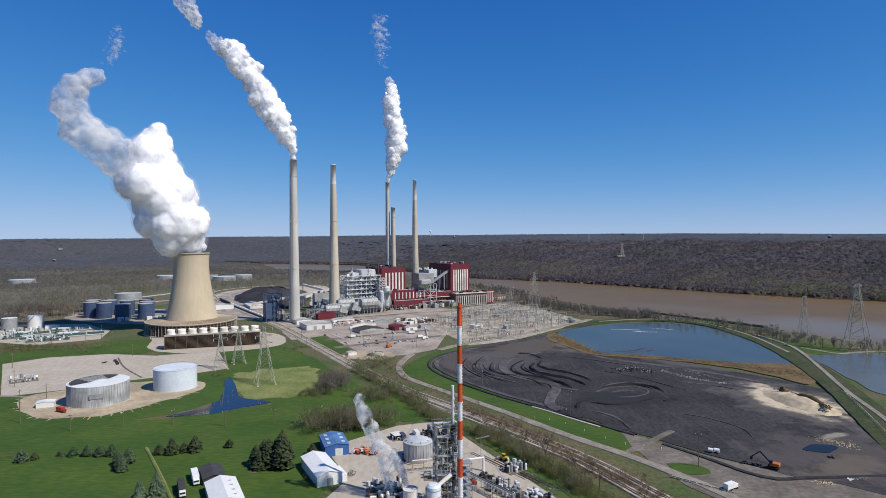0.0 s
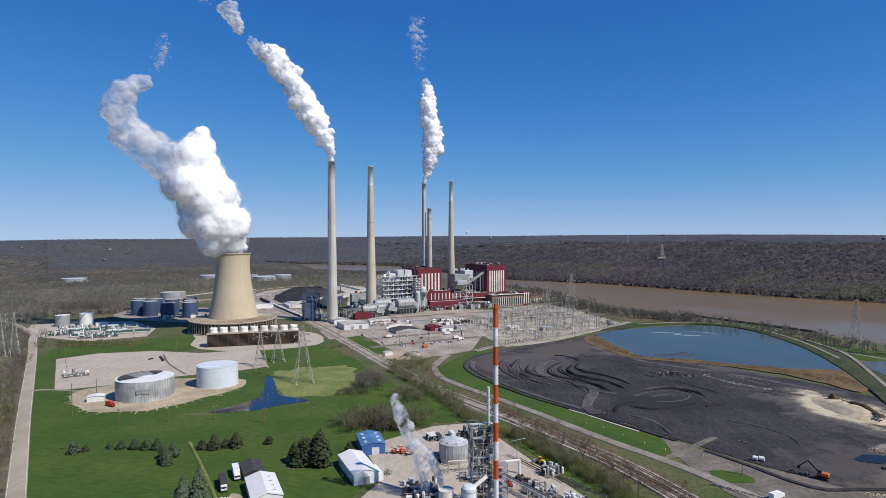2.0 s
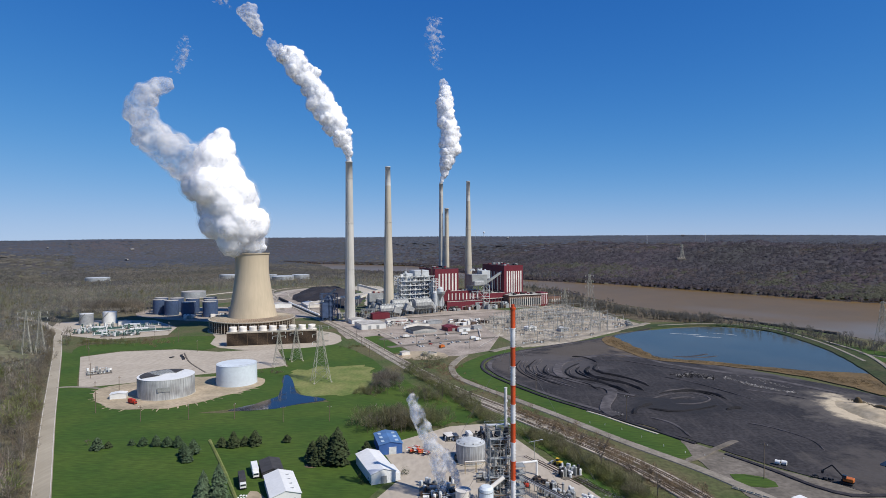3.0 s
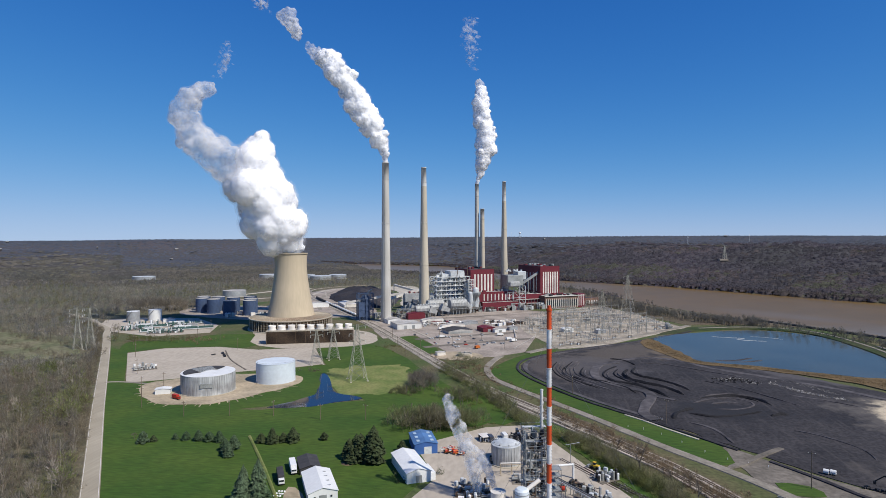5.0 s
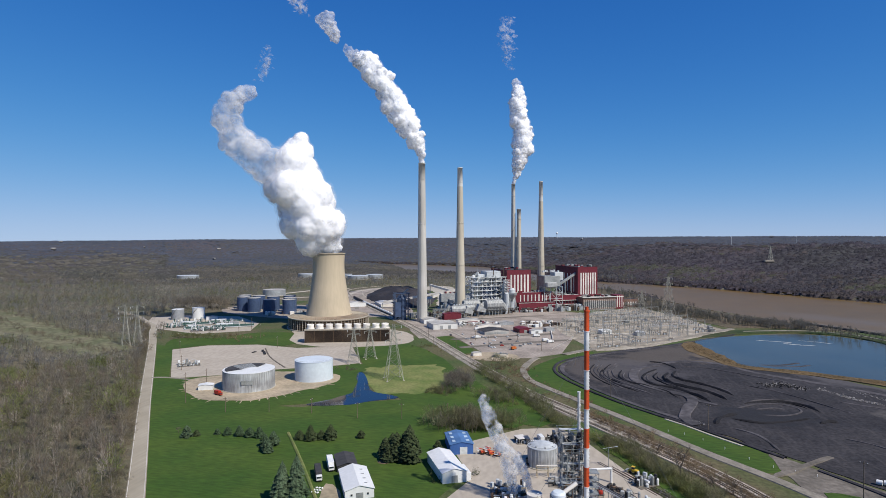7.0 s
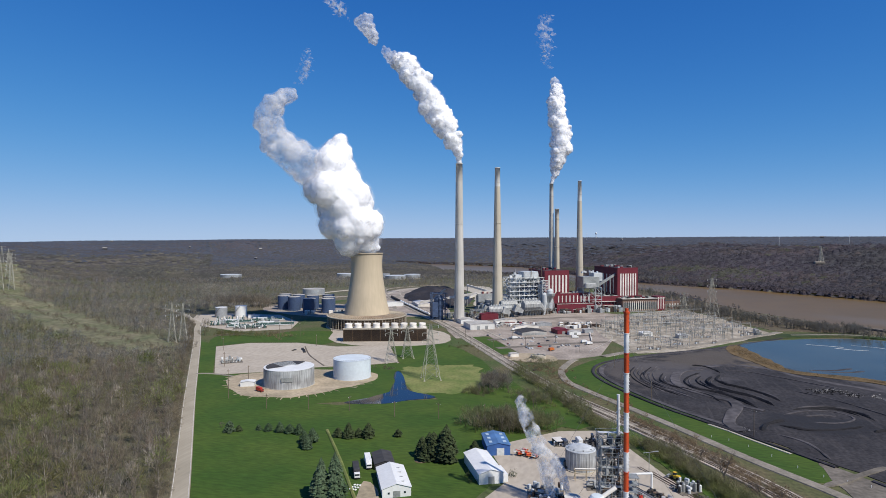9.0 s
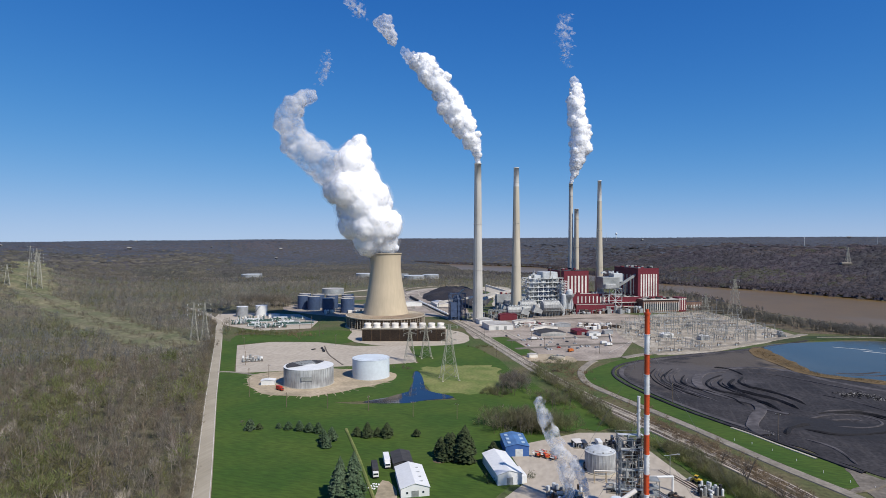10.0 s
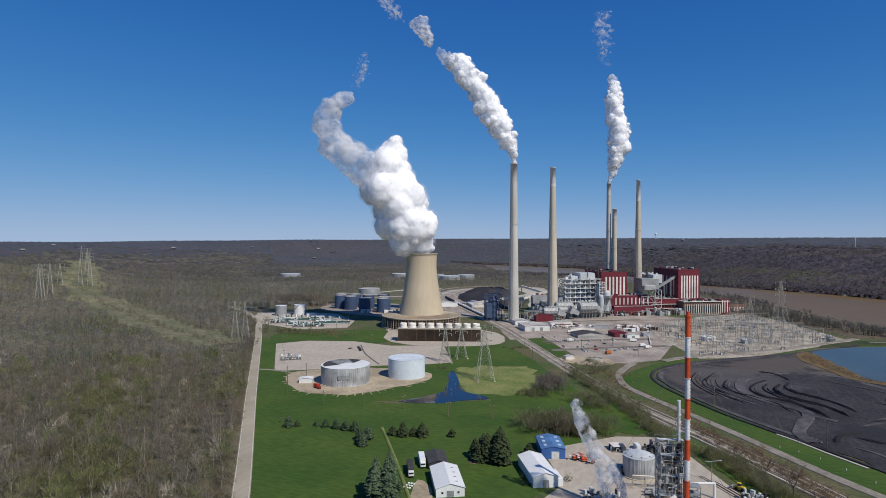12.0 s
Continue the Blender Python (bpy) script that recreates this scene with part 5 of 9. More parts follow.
def round_basin(x, y, r, h, label):
    t = thing("clarifier", label, "clarifier", pose(x, y, 0))
    part("wall", lathe([(r, 0), (r, h), (r - 0.5, h), (r - 0.5, h - 1.2), (0, h - 1.2)], 40), M_CONC, t)
    part("bridge", block((0, 0, h + 0.3), (2 * r, 0.9, 0.4)), M_STEEL, t)
    part("drive", lathe([(0, h), (1.2, h), (1.2, h + 1.4), (0, h + 1.6)], 12), M_STEEL, t)
    return t


round_basin(-69, 598, 7.6, 3.2, "round white clarifier basin")
shed(-97, 594, 9, 6, 3.6, M_STRIPE, M_ROOFGREY, "small cream pump hut beside the clarifier")
part_pad = patch("clarifier_pad", [(-105, 590), (-95, 615), (-66, 618), (-50, 600), (-56, 580), (-85, 576)], 0.42, M_TANSOIL, "bare soil round the clarifier", 0.8)

# fan-cooled water tower block: timber louvres, white fan stacks on a deck
def fan_block(x, y, length, depth, h, n, turn, label):
    t = thing("fan_cooling_block", label, "cooling tower", pose(x, y, 0, 0, 0, turn))
    part("core", block((length / 2, depth / 2, h / 2), (length - 1.2, depth - 1.2, h)), M_DARK, t)
    for k in range(12):
        z = 0.9 + k * (h - 1.6) / 11
        b = block((length / 2, 0.15, z), (length, 1.0, 0.34), 0)
        part("louvre", b, M_LOUVRE, t)
    for k in range(12):
        part("side_louvre", block((0.1, depth / 2, 0.9 + k * (h - 1.6) / 11), (0.9, depth, 0.34)), M_LOUVRE, t)
    for k in range(n + 1):
        part("post", block((length * k / n, -0.3, h / 2), (0.5, 0.5, h)), M_LOUVRE, t)
    part("deck", block((length / 2, depth / 2, h + 0.3), (length + 1.2, depth + 1.2, 0.6)), M_CONC, t)
    part("rail", block((length / 2, -0.5, h + 1.2), (length + 1.2, 0.12, 0.9)), M_CONC, t)
    for k in range(n):
        u = length * (k + 0.5) / n
        ft = part("fan_stack", lathe([(4.6, 0), (4.2, 1.6), (4.0, 3.4), (4.35, 5.5), (4.1, 5.5), (3.75, 3.4), (3.9, 0.6), (0, 0.6)], 28), M_STRIPE, t, "cream flared fan stack", True)
        ft.matrix_basis = pose(u, depth * 0.5, h + 0.6)
    part("basin", block((length / 2, depth / 2, 0.3), (length + 3, depth + 3, 0.6)), M_CONC, t)
    return t


FAN_FROM, FAN_TO = Vector((-302, 632)), Vector((-208, 662))
FAN_TURN = math.degrees(math.atan2((FAN_TO - FAN_FROM).y, (FAN_TO - FAN_FROM).x))
fan_block(FAN_FROM.x, FAN_FROM.y, (FAN_TO - FAN_FROM).length, 18, 14.8, 9, FAN_TURN, "long brown-louvred cooling block with nine cream fan stacks")
patch("tower_pad", [(-330, 650), (-345, 690), (-372, 752), (-300, 770), (-215, 740), (-184, 680), (-196, 642), (-254, 616), (-300, 622)], 0.28, M_GRAVEL, "pale paved apron round the cooling block", 0.6, True, "apron")


def big_clutter(m, w, d, n, seed, label, hmax, tints=None):
    """Ducts, bins and pipe runs at the foot of the station."""
    t = thing("plant_machinery", label, "machinery", m, "plant machinery")
    r = random.Random(seed)
    tints = tints or (M_PALESTEEL, M_STEEL, M_SILVER, M_DARK, M_GALV, M_RAIL)
    for k in range(n):
        x, y, h = r.uniform(2, w - 2), r.uniform(1, d - 1), r.uniform(3, hmax)
        f = r.random()
        if f < 0.3:
            part("unit", block((x, y, h / 2), (r.uniform(3, 8), r.uniform(3, 6), h), 0, 0.25), r.choice(tints), t)
        elif f < 0.5:
            part("bin", lathe([(0, 0.2), (1.6, 0.2), (2.4, 2), (2.4, h), (1.2, h + 1.2), (0, h + 1.3)], 12), r.choice(tints), t).matrix_basis = pose(x, y, 0)
        elif f < 0.75:
            x2 = min(w, x + r.uniform(5, 16))
            part("pipe", tube([(x, y, 0), (x, y, h), (x2, y, h), (x2, y, 0)], r.uniform(0.35, 0.8), 6), r.choice(tints), t)
        else:
            part("frame_post", bar((x, y, 0), (x, y, h), 0.3), r.choice(tints), t)
            part("frame_beam", bar((x, y, h), (x + r.uniform(4, 12), y, h), 0.3), r.choice(tints), t)
    return t


big_clutter(local(-70, -34), 66, 16, 46, 1, "ducts and pumps before the gas-cleaning frame", 13)
big_clutter(local(6, -30), 60, 14, 40, 2, "pipework and bins before the maroon annex", 9)
big_clutter(local(62, -36), 70, 18, 46, 3, "switchgear and pipework before the annex", 12)
big_clutter(local(-120, -48), 50, 18, 34, 4, "rusty ducts beside the scrubber", 14, (M_RAIL, M_STEEL, M_SILVER, M_DARK))
big_clutter(local(-110, 20), 60, 30, 40, 5, "coal handling machinery in the yard", 16)
big_clutter(pose(-236, 858, 0, 0, 0, A_ANG), 44, 16, 30, 6, "dark pump sheds at the chimney foot", 10, (M_NAVY, M_STEEL, M_DARK, M_SILVER))
big_clutter(pose(-440, 930, 0, 0, 0, A_ANG), 70, 30, 40, 7, "pale works machinery behind the cooling tower", 9, (M_WHITE, M_STRIPE, M_PALESTEEL, M_DARK))
big_clutter(pose(-470, 842, 0, 0, 0, A_ANG), 74, 26, 24, 10, "pale pumps and pipes between navy tanks and tower", 7, (M_WHITE, M_STRIPE, M_PALESTEEL, M_STEEL, M_DARK))
big_clutter(pose(-150, 790, 0, 0, 0, A_ANG), 60, 30, 30, 8, "containers and stores on the works lot", 4.5, (M_WHITE, M_RED, M_STRIPE, M_DARK, M_STEEL))
big_clutter(pose(-60, 800, 0, 0, 0, A_ANG), 60, 40, 36, 9, "small sheds and machines on the works lot", 5, (M_WHITE, M_STRIPE, M_PALESTEEL, M_DARK, M_RAIL))
for pts in ([(-140, 690), (-90, 720), (-20, 758)], [(-120, 640), (-60, 680), (0, 715)], [(-190, 850), (-120, 890), (-40, 935)]):
    ribbon("lot_road", pts, 9, 0.4, M_DIRT, "dark worn wheel lane across the lot", "road", 0.3)
wall = thing("yard_wall", "long pale concrete retaining wall beside the switchyard", "wall", pose(-20, 715, 0.3))
for k in range(14):
    part("panel", block((-0.5 * k - 0.25, 8 * k + 4, 0.7), (1.3, 7.8, 1.4), 3.6), M_STRIPE, wall)

# ================= rail lines =================
TRACKS = [[(118, 232), (100, 268), (74, 321), (15, 403), (-31, 465), (-78, 544), (-147, 669), (-221, 801), (-322, 960), (-445, 1160), (-520, 1330), (-500, 1430), (-430, 1500)],
          [(110, 230), (92, 264), (66, 317), (9, 397), (-37, 460), (-84, 540), (-153, 664), (-227, 795), (-328, 954), (-452, 1153), (-560, 1330), (-640, 1460)]]
ribbon("rail_corridor", [(p[0] - 4, p[1] - 3) for p in TRACKS[0][:10]], 12, 0.45, M_BALLAST, "dusty ballast bed under both tracks", "railway", 0.12)
for n, line in enumerate(TRACKS):
    bed = ribbon("rail_bed", line, 5.2, 0.75, M_BALLAST, "grey ballast bed of a railway track", "railway", 0.08)
    pts = spline(line, False, 6.0)
    for s in (-0.75, 0.75):
        off = []
        for i, p in enumerate(pts):
            d = (pts[min(i + 1, len(pts) - 1)] - pts[max(i - 1, 0)]).normalized()
            off.append((p.x - d.y * s, p.y + d.x * s))
        part("rail", ribbon_bm(off, 0.2, 1.05, 0.2, 8.0), M_RAIL, bed)
    rows, fine = [], spline(line, False, 1.3)
    for i in range(0, len(fine) - 1):
        d = fine[i + 1] - fine[i]
        if fine[i].y < 560:
            rows.append((fine[i].x, fine[i].y, 0.74, 1, 1, math.atan2(d.y, d.x)))
    cube = ([(x, y, z) for x in (-0.14, 0.14) for y in (-1.35, 1.35) for z in (0, 0.14)], [(0, 1, 3, 2), (4, 6, 7, 5), (0, 4, 5, 1), (2, 3, 7, 6), (1, 5, 7, 3), (0, 2, 6, 4)])
    tagged(soup("sleepers", cube, rows, M_TIE, parent=bed), kind="stuff")
for line, w in (([(-230, 815), (-330, 985), (-440, 1180), (-500, 1330)], 3.2), ([(-205, 800), (-300, 958), (-440, 1170)], 3.2), ([(-130, 690), (-205, 815), (-300, 975)], 3.0)):
    ribbon("siding", [(x + 14, y) for x, y in line], w, 0.6, M_BALLAST, "railway siding on pale ballast", "railway", 0.05)


def rail_car(m, tank):
    t = thing("rail_car", "white tank car standing in a train" if tank else "dark hopper car standing in a train", "rail car", m, "standing train")
    if tank:
        b = part("tank", lathe([(0, -7.4), (1.1, -7.2), (1.5, -6.6), (1.5, 6.6), (1.1, 7.2), (0, 7.4)], 16), M_WHITE, t, smooth=True)
        b.matrix_basis = pose(0, 0, 2.9, 0, 90, 0)
        part("dome", lathe([(0.7, 4.2), (0.7, 5.0), (0, 5.1)], 10), M_WHITE, t)
    else:
        part("hopper", block((0, 0, 2.9), (14.2, 3.0, 3.0), 0, 0.25), M_ROOFDARK, t)
        part("coal_load", block((0, 0, 4.4), (13.4, 2.6, 0.5), 0, 0.2), M_COAL, t)
    part("sill", block((0, 0, 1.25), (15, 1.0, 0.3)), M_DARK, t)
    for x in (-5.4, 5.4):
        part("bogie", block((x, 0, 0.85), (3.0, 2.2, 0.7), 0, 0.1), M_DARK, t)
    return t


first = {}
tl = spline(TRACKS[0], False, 1.0)
cum = [0.0]
for a, b in zip(tl, tl[1:]):
    cum.append(cum[-1] + (b - a).length)
for k in range(19):
    s = 770 + k * 16.2
    i = min(range(len(cum)), key=lambda j: abs(cum[j] - s))
    d = tl[i + 1] - tl[i]
    m = pose(tl[i].x, tl[i].y, 0.6, 0, 0, math.degrees(math.atan2(d.y, d.x)))
    kind = k < 13
    if kind in first:
        copy_thing(first[kind], m)
    else:
        first[kind] = rail_car(m, kind)

# coal pile behind the grey chimney
def mound(name, outline_c, rx, ry, h, material, label, turn=0.0, seed=1, category="", kind="", power=1.0):
    bm = bmesh.new()
    n, rings = 64, 14
    c = Vector((*outline_c, 0))
    rows = []
    for i in range(rings + 1):
        f = i / rings
        row = []
        for k in range(n):
            a = 2 * math.pi * k / n
            x, y = rx * f * math.cos(a), ry * f * math.sin(a)
            ca, sa = math.cos(radians(turn)), math.sin(radians(turn))
            p = Vector((x * ca - y * sa, x * sa + y * ca, 0))
            w = 1 + 0.22 * noise.noise(p * 0.02 + Vector((seed, 0, 0))) if f > 0.5 else 1
            z = h * (1 - f ** 2) ** power * (1 + 0.35 * noise.noise(p * 0.045 + Vector((0, seed, 0)))) if f < 1 else -0.3
            z += 0.12 * h * noise.noise(p * 0.16 + Vector((seed, seed, 0))) * (1 - f)
            row.append(bm.verts.new((c.x + p.x * w, c.y + p.y * w, max(z, -0.3))))
        rows.append(row)
    for a, b in zip(rows[1:], rows[2:]):
        for k in range(n):
            bm.faces.new((a[k], a[(k + 1) % n], b[(k + 1) % n], b[k]))
    bm.faces.new(rows[1])
    bmesh.ops.recalc_face_normals(bm, faces=bm.faces)
    ob = part(name, bm, material, smooth=True)
    return tagged(ob, label, category or name.replace("_", " "), kind=kind)


mound("coal_mound", (-352, 1190), 78, 150, 20, M_COAL, "long black coal stockpile", 25, 3)
mound("coal_mound", (-300, 1060), 45, 60, 15, M_COAL, "black coal stockpile beside the tracks", 25, 5)
mound("sand_mound", (253, 417), 17, 38, 5.5, M_SAND, "pale heap of sand on the ash field", 8, 2, power=1.4)
mound("spoil_mound", (257, 407), 3.6, 18, 8.0, M_REED, "ragged brown spoil ridge on the sand", 12, 7, power=0.7)
mound("spoil_mound", (252, 433), 3.0, 5.0, 8.0, M_REED, "small brown spoil pile on the sand", 5, 9, power=0.7)

# ================= storage tanks =================
def tank(x, y, r, h, wall, roof, label, dome=0.04, ring=True, group="", seams=0, name="storage_tank", stair=True):
    t = thing(name, label, "tank", pose(x, y, 0), group)
    shell = part("shell", lathe([(r, 0), (r, h)], 64), wall, t, smooth=True)
    top = part("roof", lathe([(r + 0.12, h - 0.1), (r + 0.12, h + 0.15), (r * 0.6, h + r * dome * 0.7), (0, h + r * dome)], 64), roof, t, smooth=False)
    part("base_ring", lathe([(r + 0.9, 0), (r + 0.9, 0.8), (r - 0.1, 0.8)], 48), M_CONC, t)
    for k in range(seams):
        part("girth_seam", lathe([(r - 0.02, h * (k + 1) / (seams + 1)), (r + 0.07, h * (k + 1) / (seams + 1)), (r + 0.07, h * (k + 1) / (seams + 1) + 0.2), (r - 0.02, h * (k + 1) / (seams + 1) + 0.2)], 64), wall, shell)
    if ring:
        part("rim_rail", lathe([(r - 0.1, h + 1.0), (r, h + 1.0), (r, h + 1.1), (r - 0.1, h + 1.1)], 48), M_STEEL, top)
    if stair:
        bm = bmesh.new()
        rungs = []
        for k in range(25):
            a, z = radians(200 + k * 4.0), h * k / 24 + 0.1
            rungs.append([bm.verts.new((q * math.cos(a), q * math.sin(a), z + dz)) for q, dz in ((r + 0.1, 0), (r + 1.1, 0), (r + 1.1, 0.9), (r + 1.0, 0.9), (r + 1.0, 0.15), (r + 0.1, 0.15))])
        for p, q in zip(rungs, rungs[1:]):
            for k in range(6):
                bm.faces.new((p[k], p[(k + 1) % 6], q[(k + 1) % 6], q[k]))
        bm.faces.new(rungs[0][::-1]), bm.faces.new(rungs[-1])
        bmesh.ops.recalc_face_normals(bm, faces=bm.faces)
        part("stair", bm, M_STEEL, t)
    return t


tank(-216.7, 471, 16.2, 17.0, M_PALEBLUE, M_PALEBLUE, "large pale blue-white oil storage tank", 0.03, seams=2, stair=False)
gt = tank(-256.3, 433, 20.4, 15.4, M_STREAK, M_WHITE, "wide galvanised tank with part of its roof stripped", 0.02, False, seams=0, stair=False)
for k in range(60):
    a = 2 * math.pi * k / 60
    part("stave", block((20.46 * math.cos(a), 20.46 * math.sin(a), 7.7), (0.1, 0.16, 15.2), math.degrees(a)), M_STREAK, gt)
bm = bmesh.new()
vs = [bm.verts.new((18.6 * math.cos(radians(a)), 18.6 * math.sin(radians(a)), 15.95)) for a in range(75, 236, 8)] + [bm.verts.new((-3, -6, 16.05)), bm.verts.new((-2, 4, 16.1)), bm.verts.new((5, 6, 16.05))]
ex = bmesh.ops.extrude_face_region(bm, geom=[bm.faces.new(vs)])
bmesh.ops.translate(bm, verts=[v for v in ex["geom"] if isinstance(v, bmesh.types.BMVert)], vec=(0, 0, 0.12))
bmesh.ops.recalc_face_normals(bm, faces=bm.faces)
part("stripped_roof", bm, M_ROOFDARK, gt, "dark stripped section of roof")
for k in range(9):
    part("rafter", bar((-17 + k * 1.6, 3 - k * 1.1, 16.3), (-6 + k * 1.2, 15 - k * 1.2, 16.3), 0.16), M_GALV, gt)
part("side_panel", block((9, -18.6, 8.6), (9, 0.3, 3.2), 26), M_STEEL, gt, "darker patched wall panel")
shed(-290, 414, 11, 7, 4.2, M_WHITE, M_WHITE, "small white pump shed beside the tank", 24, "pump_shed")
for x, y in ((-545, 905), (-518, 893), (-478, 872), (-448, 880), (-500, 925), (-460, 908), (-560, 935), (-530, 930), (-480, 945)):
    tank(x, y, 10.5, 24, M_NAVY, M_ROOFGREY, "tall navy-blue storage tank", 0.05, True, "navy tanks", 3, stair=False)
tank(-632, 1173, 24, 13, M_GALV, M_ROOFGREY, "wide white tank beyond the navy tanks", 0.03, False, "", 0, stair=False)
for x, y, r, h, lb in ((-1181, 1640, 33, 13, "far white storage tank among the trees"), (-826, 1745, 27, 16, "far white tank among trees"), (-695, 1765, 15, 15, "small far white storage tank"), (-640, 1712, 32, 14, "wide far white storage tank"), (-600, 1755, 26, 16, "far white tank among trees")):
    tank(x, y, r, h * 0.8, M_GALV, M_PALESTEEL, lb, 0.04, False, "far white tanks", stair=False)
tank(-583, 785, 8.8, 16, M_GALV, M_WHITE, "grey steel tank at the pipe yard", 0.05, True, stair=True)
tank(-559, 801, 9, 17, M_WHITE, M_WHITE, "white steel tank at the pipe yard", 0.05, True)

# pipe yard with green headers
patch("pipe_yard_ground", [(-600, 735), (-560, 700), (-470, 668), (-415, 706), (-440, 770), (-510, 835), (-600, 830), (-640, 800)], 0.3, M_GRAVEL, "pale gravel pipe yard", 0.6, False, "gravel")
for x, y, n, ln in ((-538, 722, 7, 46), (-505, 690, 7, 30), (-476, 712, 8, 54), (-512, 755, 5, 50)):
    t = thing("pipe_header", "bank of green gas pipes on low stands", "pipework", pose(x, y, 0, 0, 0, 30), "gas pipe banks")
    for k in range(n):
        part("pipe", bar((0, k * 2.2, 1.6 + 0.7 * (k % 3)), (ln, k * 2.2, 1.6 + 0.7 * (k % 3)), 0.5, 8), M_GREENPIPE if k % 3 else M_PALESTEEL, t)
    for k in range(5):
        part("stand", block((3 + k * (ln - 6) / 4, n * 1.05, 0.9), (0.6, n * 2.2, 1.8)), M_STEEL, t)
    for k in range(7):
        part("valve", lathe([(0.9, 2), (0.9, 3.4), (0.3, 3.6), (0.3, 5.2), (0.8, 5.3), (0, 5.5)], 8), M_GREENPIPE if k % 2 else M_WHITE, t).matrix_basis = pose(2 + k * (ln - 5) / 6, (k * 5) % (n * 2), 0)
    part("exchanger", bar((4, n * 2.2 + 3, 3), (ln * 0.5, n * 2.2 + 3, 3), 1.5, 12), M_PALESTEEL, t)
shed(-535, 785, 16, 9, 5, M_WHITE, M_ROOFGREY, "white gas control house", 30)
shed(-470, 745, 12, 8, 4.5, M_GALV, M_ROOFGREY, "grey gas control hut", 30)
shed(-395, 985, 40, 14, 7, M_WHITE, M_ROOFGREY, "long white works building behind the cooling tower", A_ANG)
shed(-430, 960, 30, 16, 8, M_STRIPE, M_STRIPE, "cream works building behind the cooling tower", A_ANG)
shed(-445, 1010, 36, 16, 10, M_GALV, M_ROOFGREY, "grey works building behind the cooling tower", A_ANG)
shed(-330, 1000, 26, 60, 5, M_STRIPE, M_STRIPE, "low pale loading shed beside the tracks", A_ANG)

# ================= pylons and poles =================
def pylon(x, y, h, base, label, z=0.0, turn=0.0, arms=3, arm=8.0, thick=0.22, group="lattice pylons"):
    t = thing("lattice_pylon", label, "pylon", pose(x, y, z, 0, 0, turn), group)
    w = lambda f: base / 2 * (1 - f) ** 1.15 + base * 0.055
    levels = [0, 0.2, 0.37, 0.52, 0.64, 0.74, 0.83, 0.91, 1.0]
    for sx, sy in ((-1, -1), (1, -1), (1, 1), (-1, 1)):
        part("leg", tube([(sx * w(a), sy * w(a), a * h) for a in levels], thick), M_LATTICE, t)
    bm = bmesh.new()
    for a, b in zip(levels, levels[1:]):
        c = [((-1, -1), (1, -1)), ((1, -1), (1, 1)), ((1, 1), (-1, 1)), ((-1, 1), (-1, -1))]
        for p, q in c:
            beam(bm, (p[0] * w(a), p[1] * w(a), a * h), (q[0] * w(b), q[1] * w(b), b * h), thick * 0.55, 3)
            beam(bm, (q[0] * w(a), q[1] * w(a), a * h), (p[0] * w(b), p[1] * w(b), b * h), thick * 0.55, 3)
            beam(bm, (p[0] * w(b), p[1] * w(b), b * h), (q[0] * w(b), q[1] * w(b), b * h), thick * 0.5, 3)
    part("bracing", bm, M_LATTICE, t)
    for k in range(arms):
        f = 0.97 - 0.13 * k
        for s in (-1, 1):
            bm = bmesh.new()
            tip = (s * arm, 0, f * h)
            for yy in (-1, 1):
                beam(bm, (s * w(f), yy * w(f), f * h - 0.8), tip, thick * 0.6, 3)
                beam(bm, (s * w(f), yy * w(f), f * h + 1.0), tip, thick * 0.6, 3)
            part("crossarm", bm, M_LATTICE, t)
            part("insulator", lathe([(0.0, 0), (0.22, -0.4), (0.12, -1.2), (0.22, -2.0), (0, -2.6)], 6), M_WHITE, t).matrix_basis = pose(*tip)
    for sx, sy in ((-1, -1), (1, -1), (1, 1), (-1, 1)):
        part("footing", block((sx * w(0), sy * w(0), 0.3), (1.4, 1.4, 0.9)), M_CONC, t)
    return t


pylon(-148, 482, 48, 13, "tall galvanised lattice pylon in the green field", 0, 30, 3, 7)
pylon(-198, 564, 33, 10, "lattice pylon by the cooling block", 0, 30, 2, 6)
pylon(-206, 539, 34, 10, "lattice pylon at the gravel yard edge", 0, 30, 2, 6)
pylon(145, 934, 64, 16, "tall lattice pylon behind the switchyard", 0, 20, 3, 7)
pylon(407, 659, 52, 12, "lattice pylon between ponds and river", 0, 40, 3, 7)
pylon(427, 603, 70, 20, "broad river-crossing lattice pylon", 0, 40, 3, 12, 0.34)
pylon(110, 960, 40, 10, "lattice pylon behind the switchyard", 0, 20, 3, 6)


def utility_pole(x, y, h, label="weathered wooden utility pole with a crossarm", turn=0.0, arm=True, group="utility poles"):
    t = thing("utility_pole", label, "pole", pose(x, y, 0, 0, 0, turn), group)
    part("pole", bar((0, 0, 0), (0, 0, h), 0.24, 6, 0.16), M_POLE, t)
    if arm:
        part("crossarm", block((0, 0, h - 1.2), (3.2, 0.18, 0.22)), M_POLE, t)
        for s in (-1.4, 0, 1.4):
            part("insulator", lathe([(0.1, 0), (0.16, 0.2), (0, 0.4)], 6), M_WHITE, t).matrix_basis = pose(s, 0, h - 1.05)
    return t


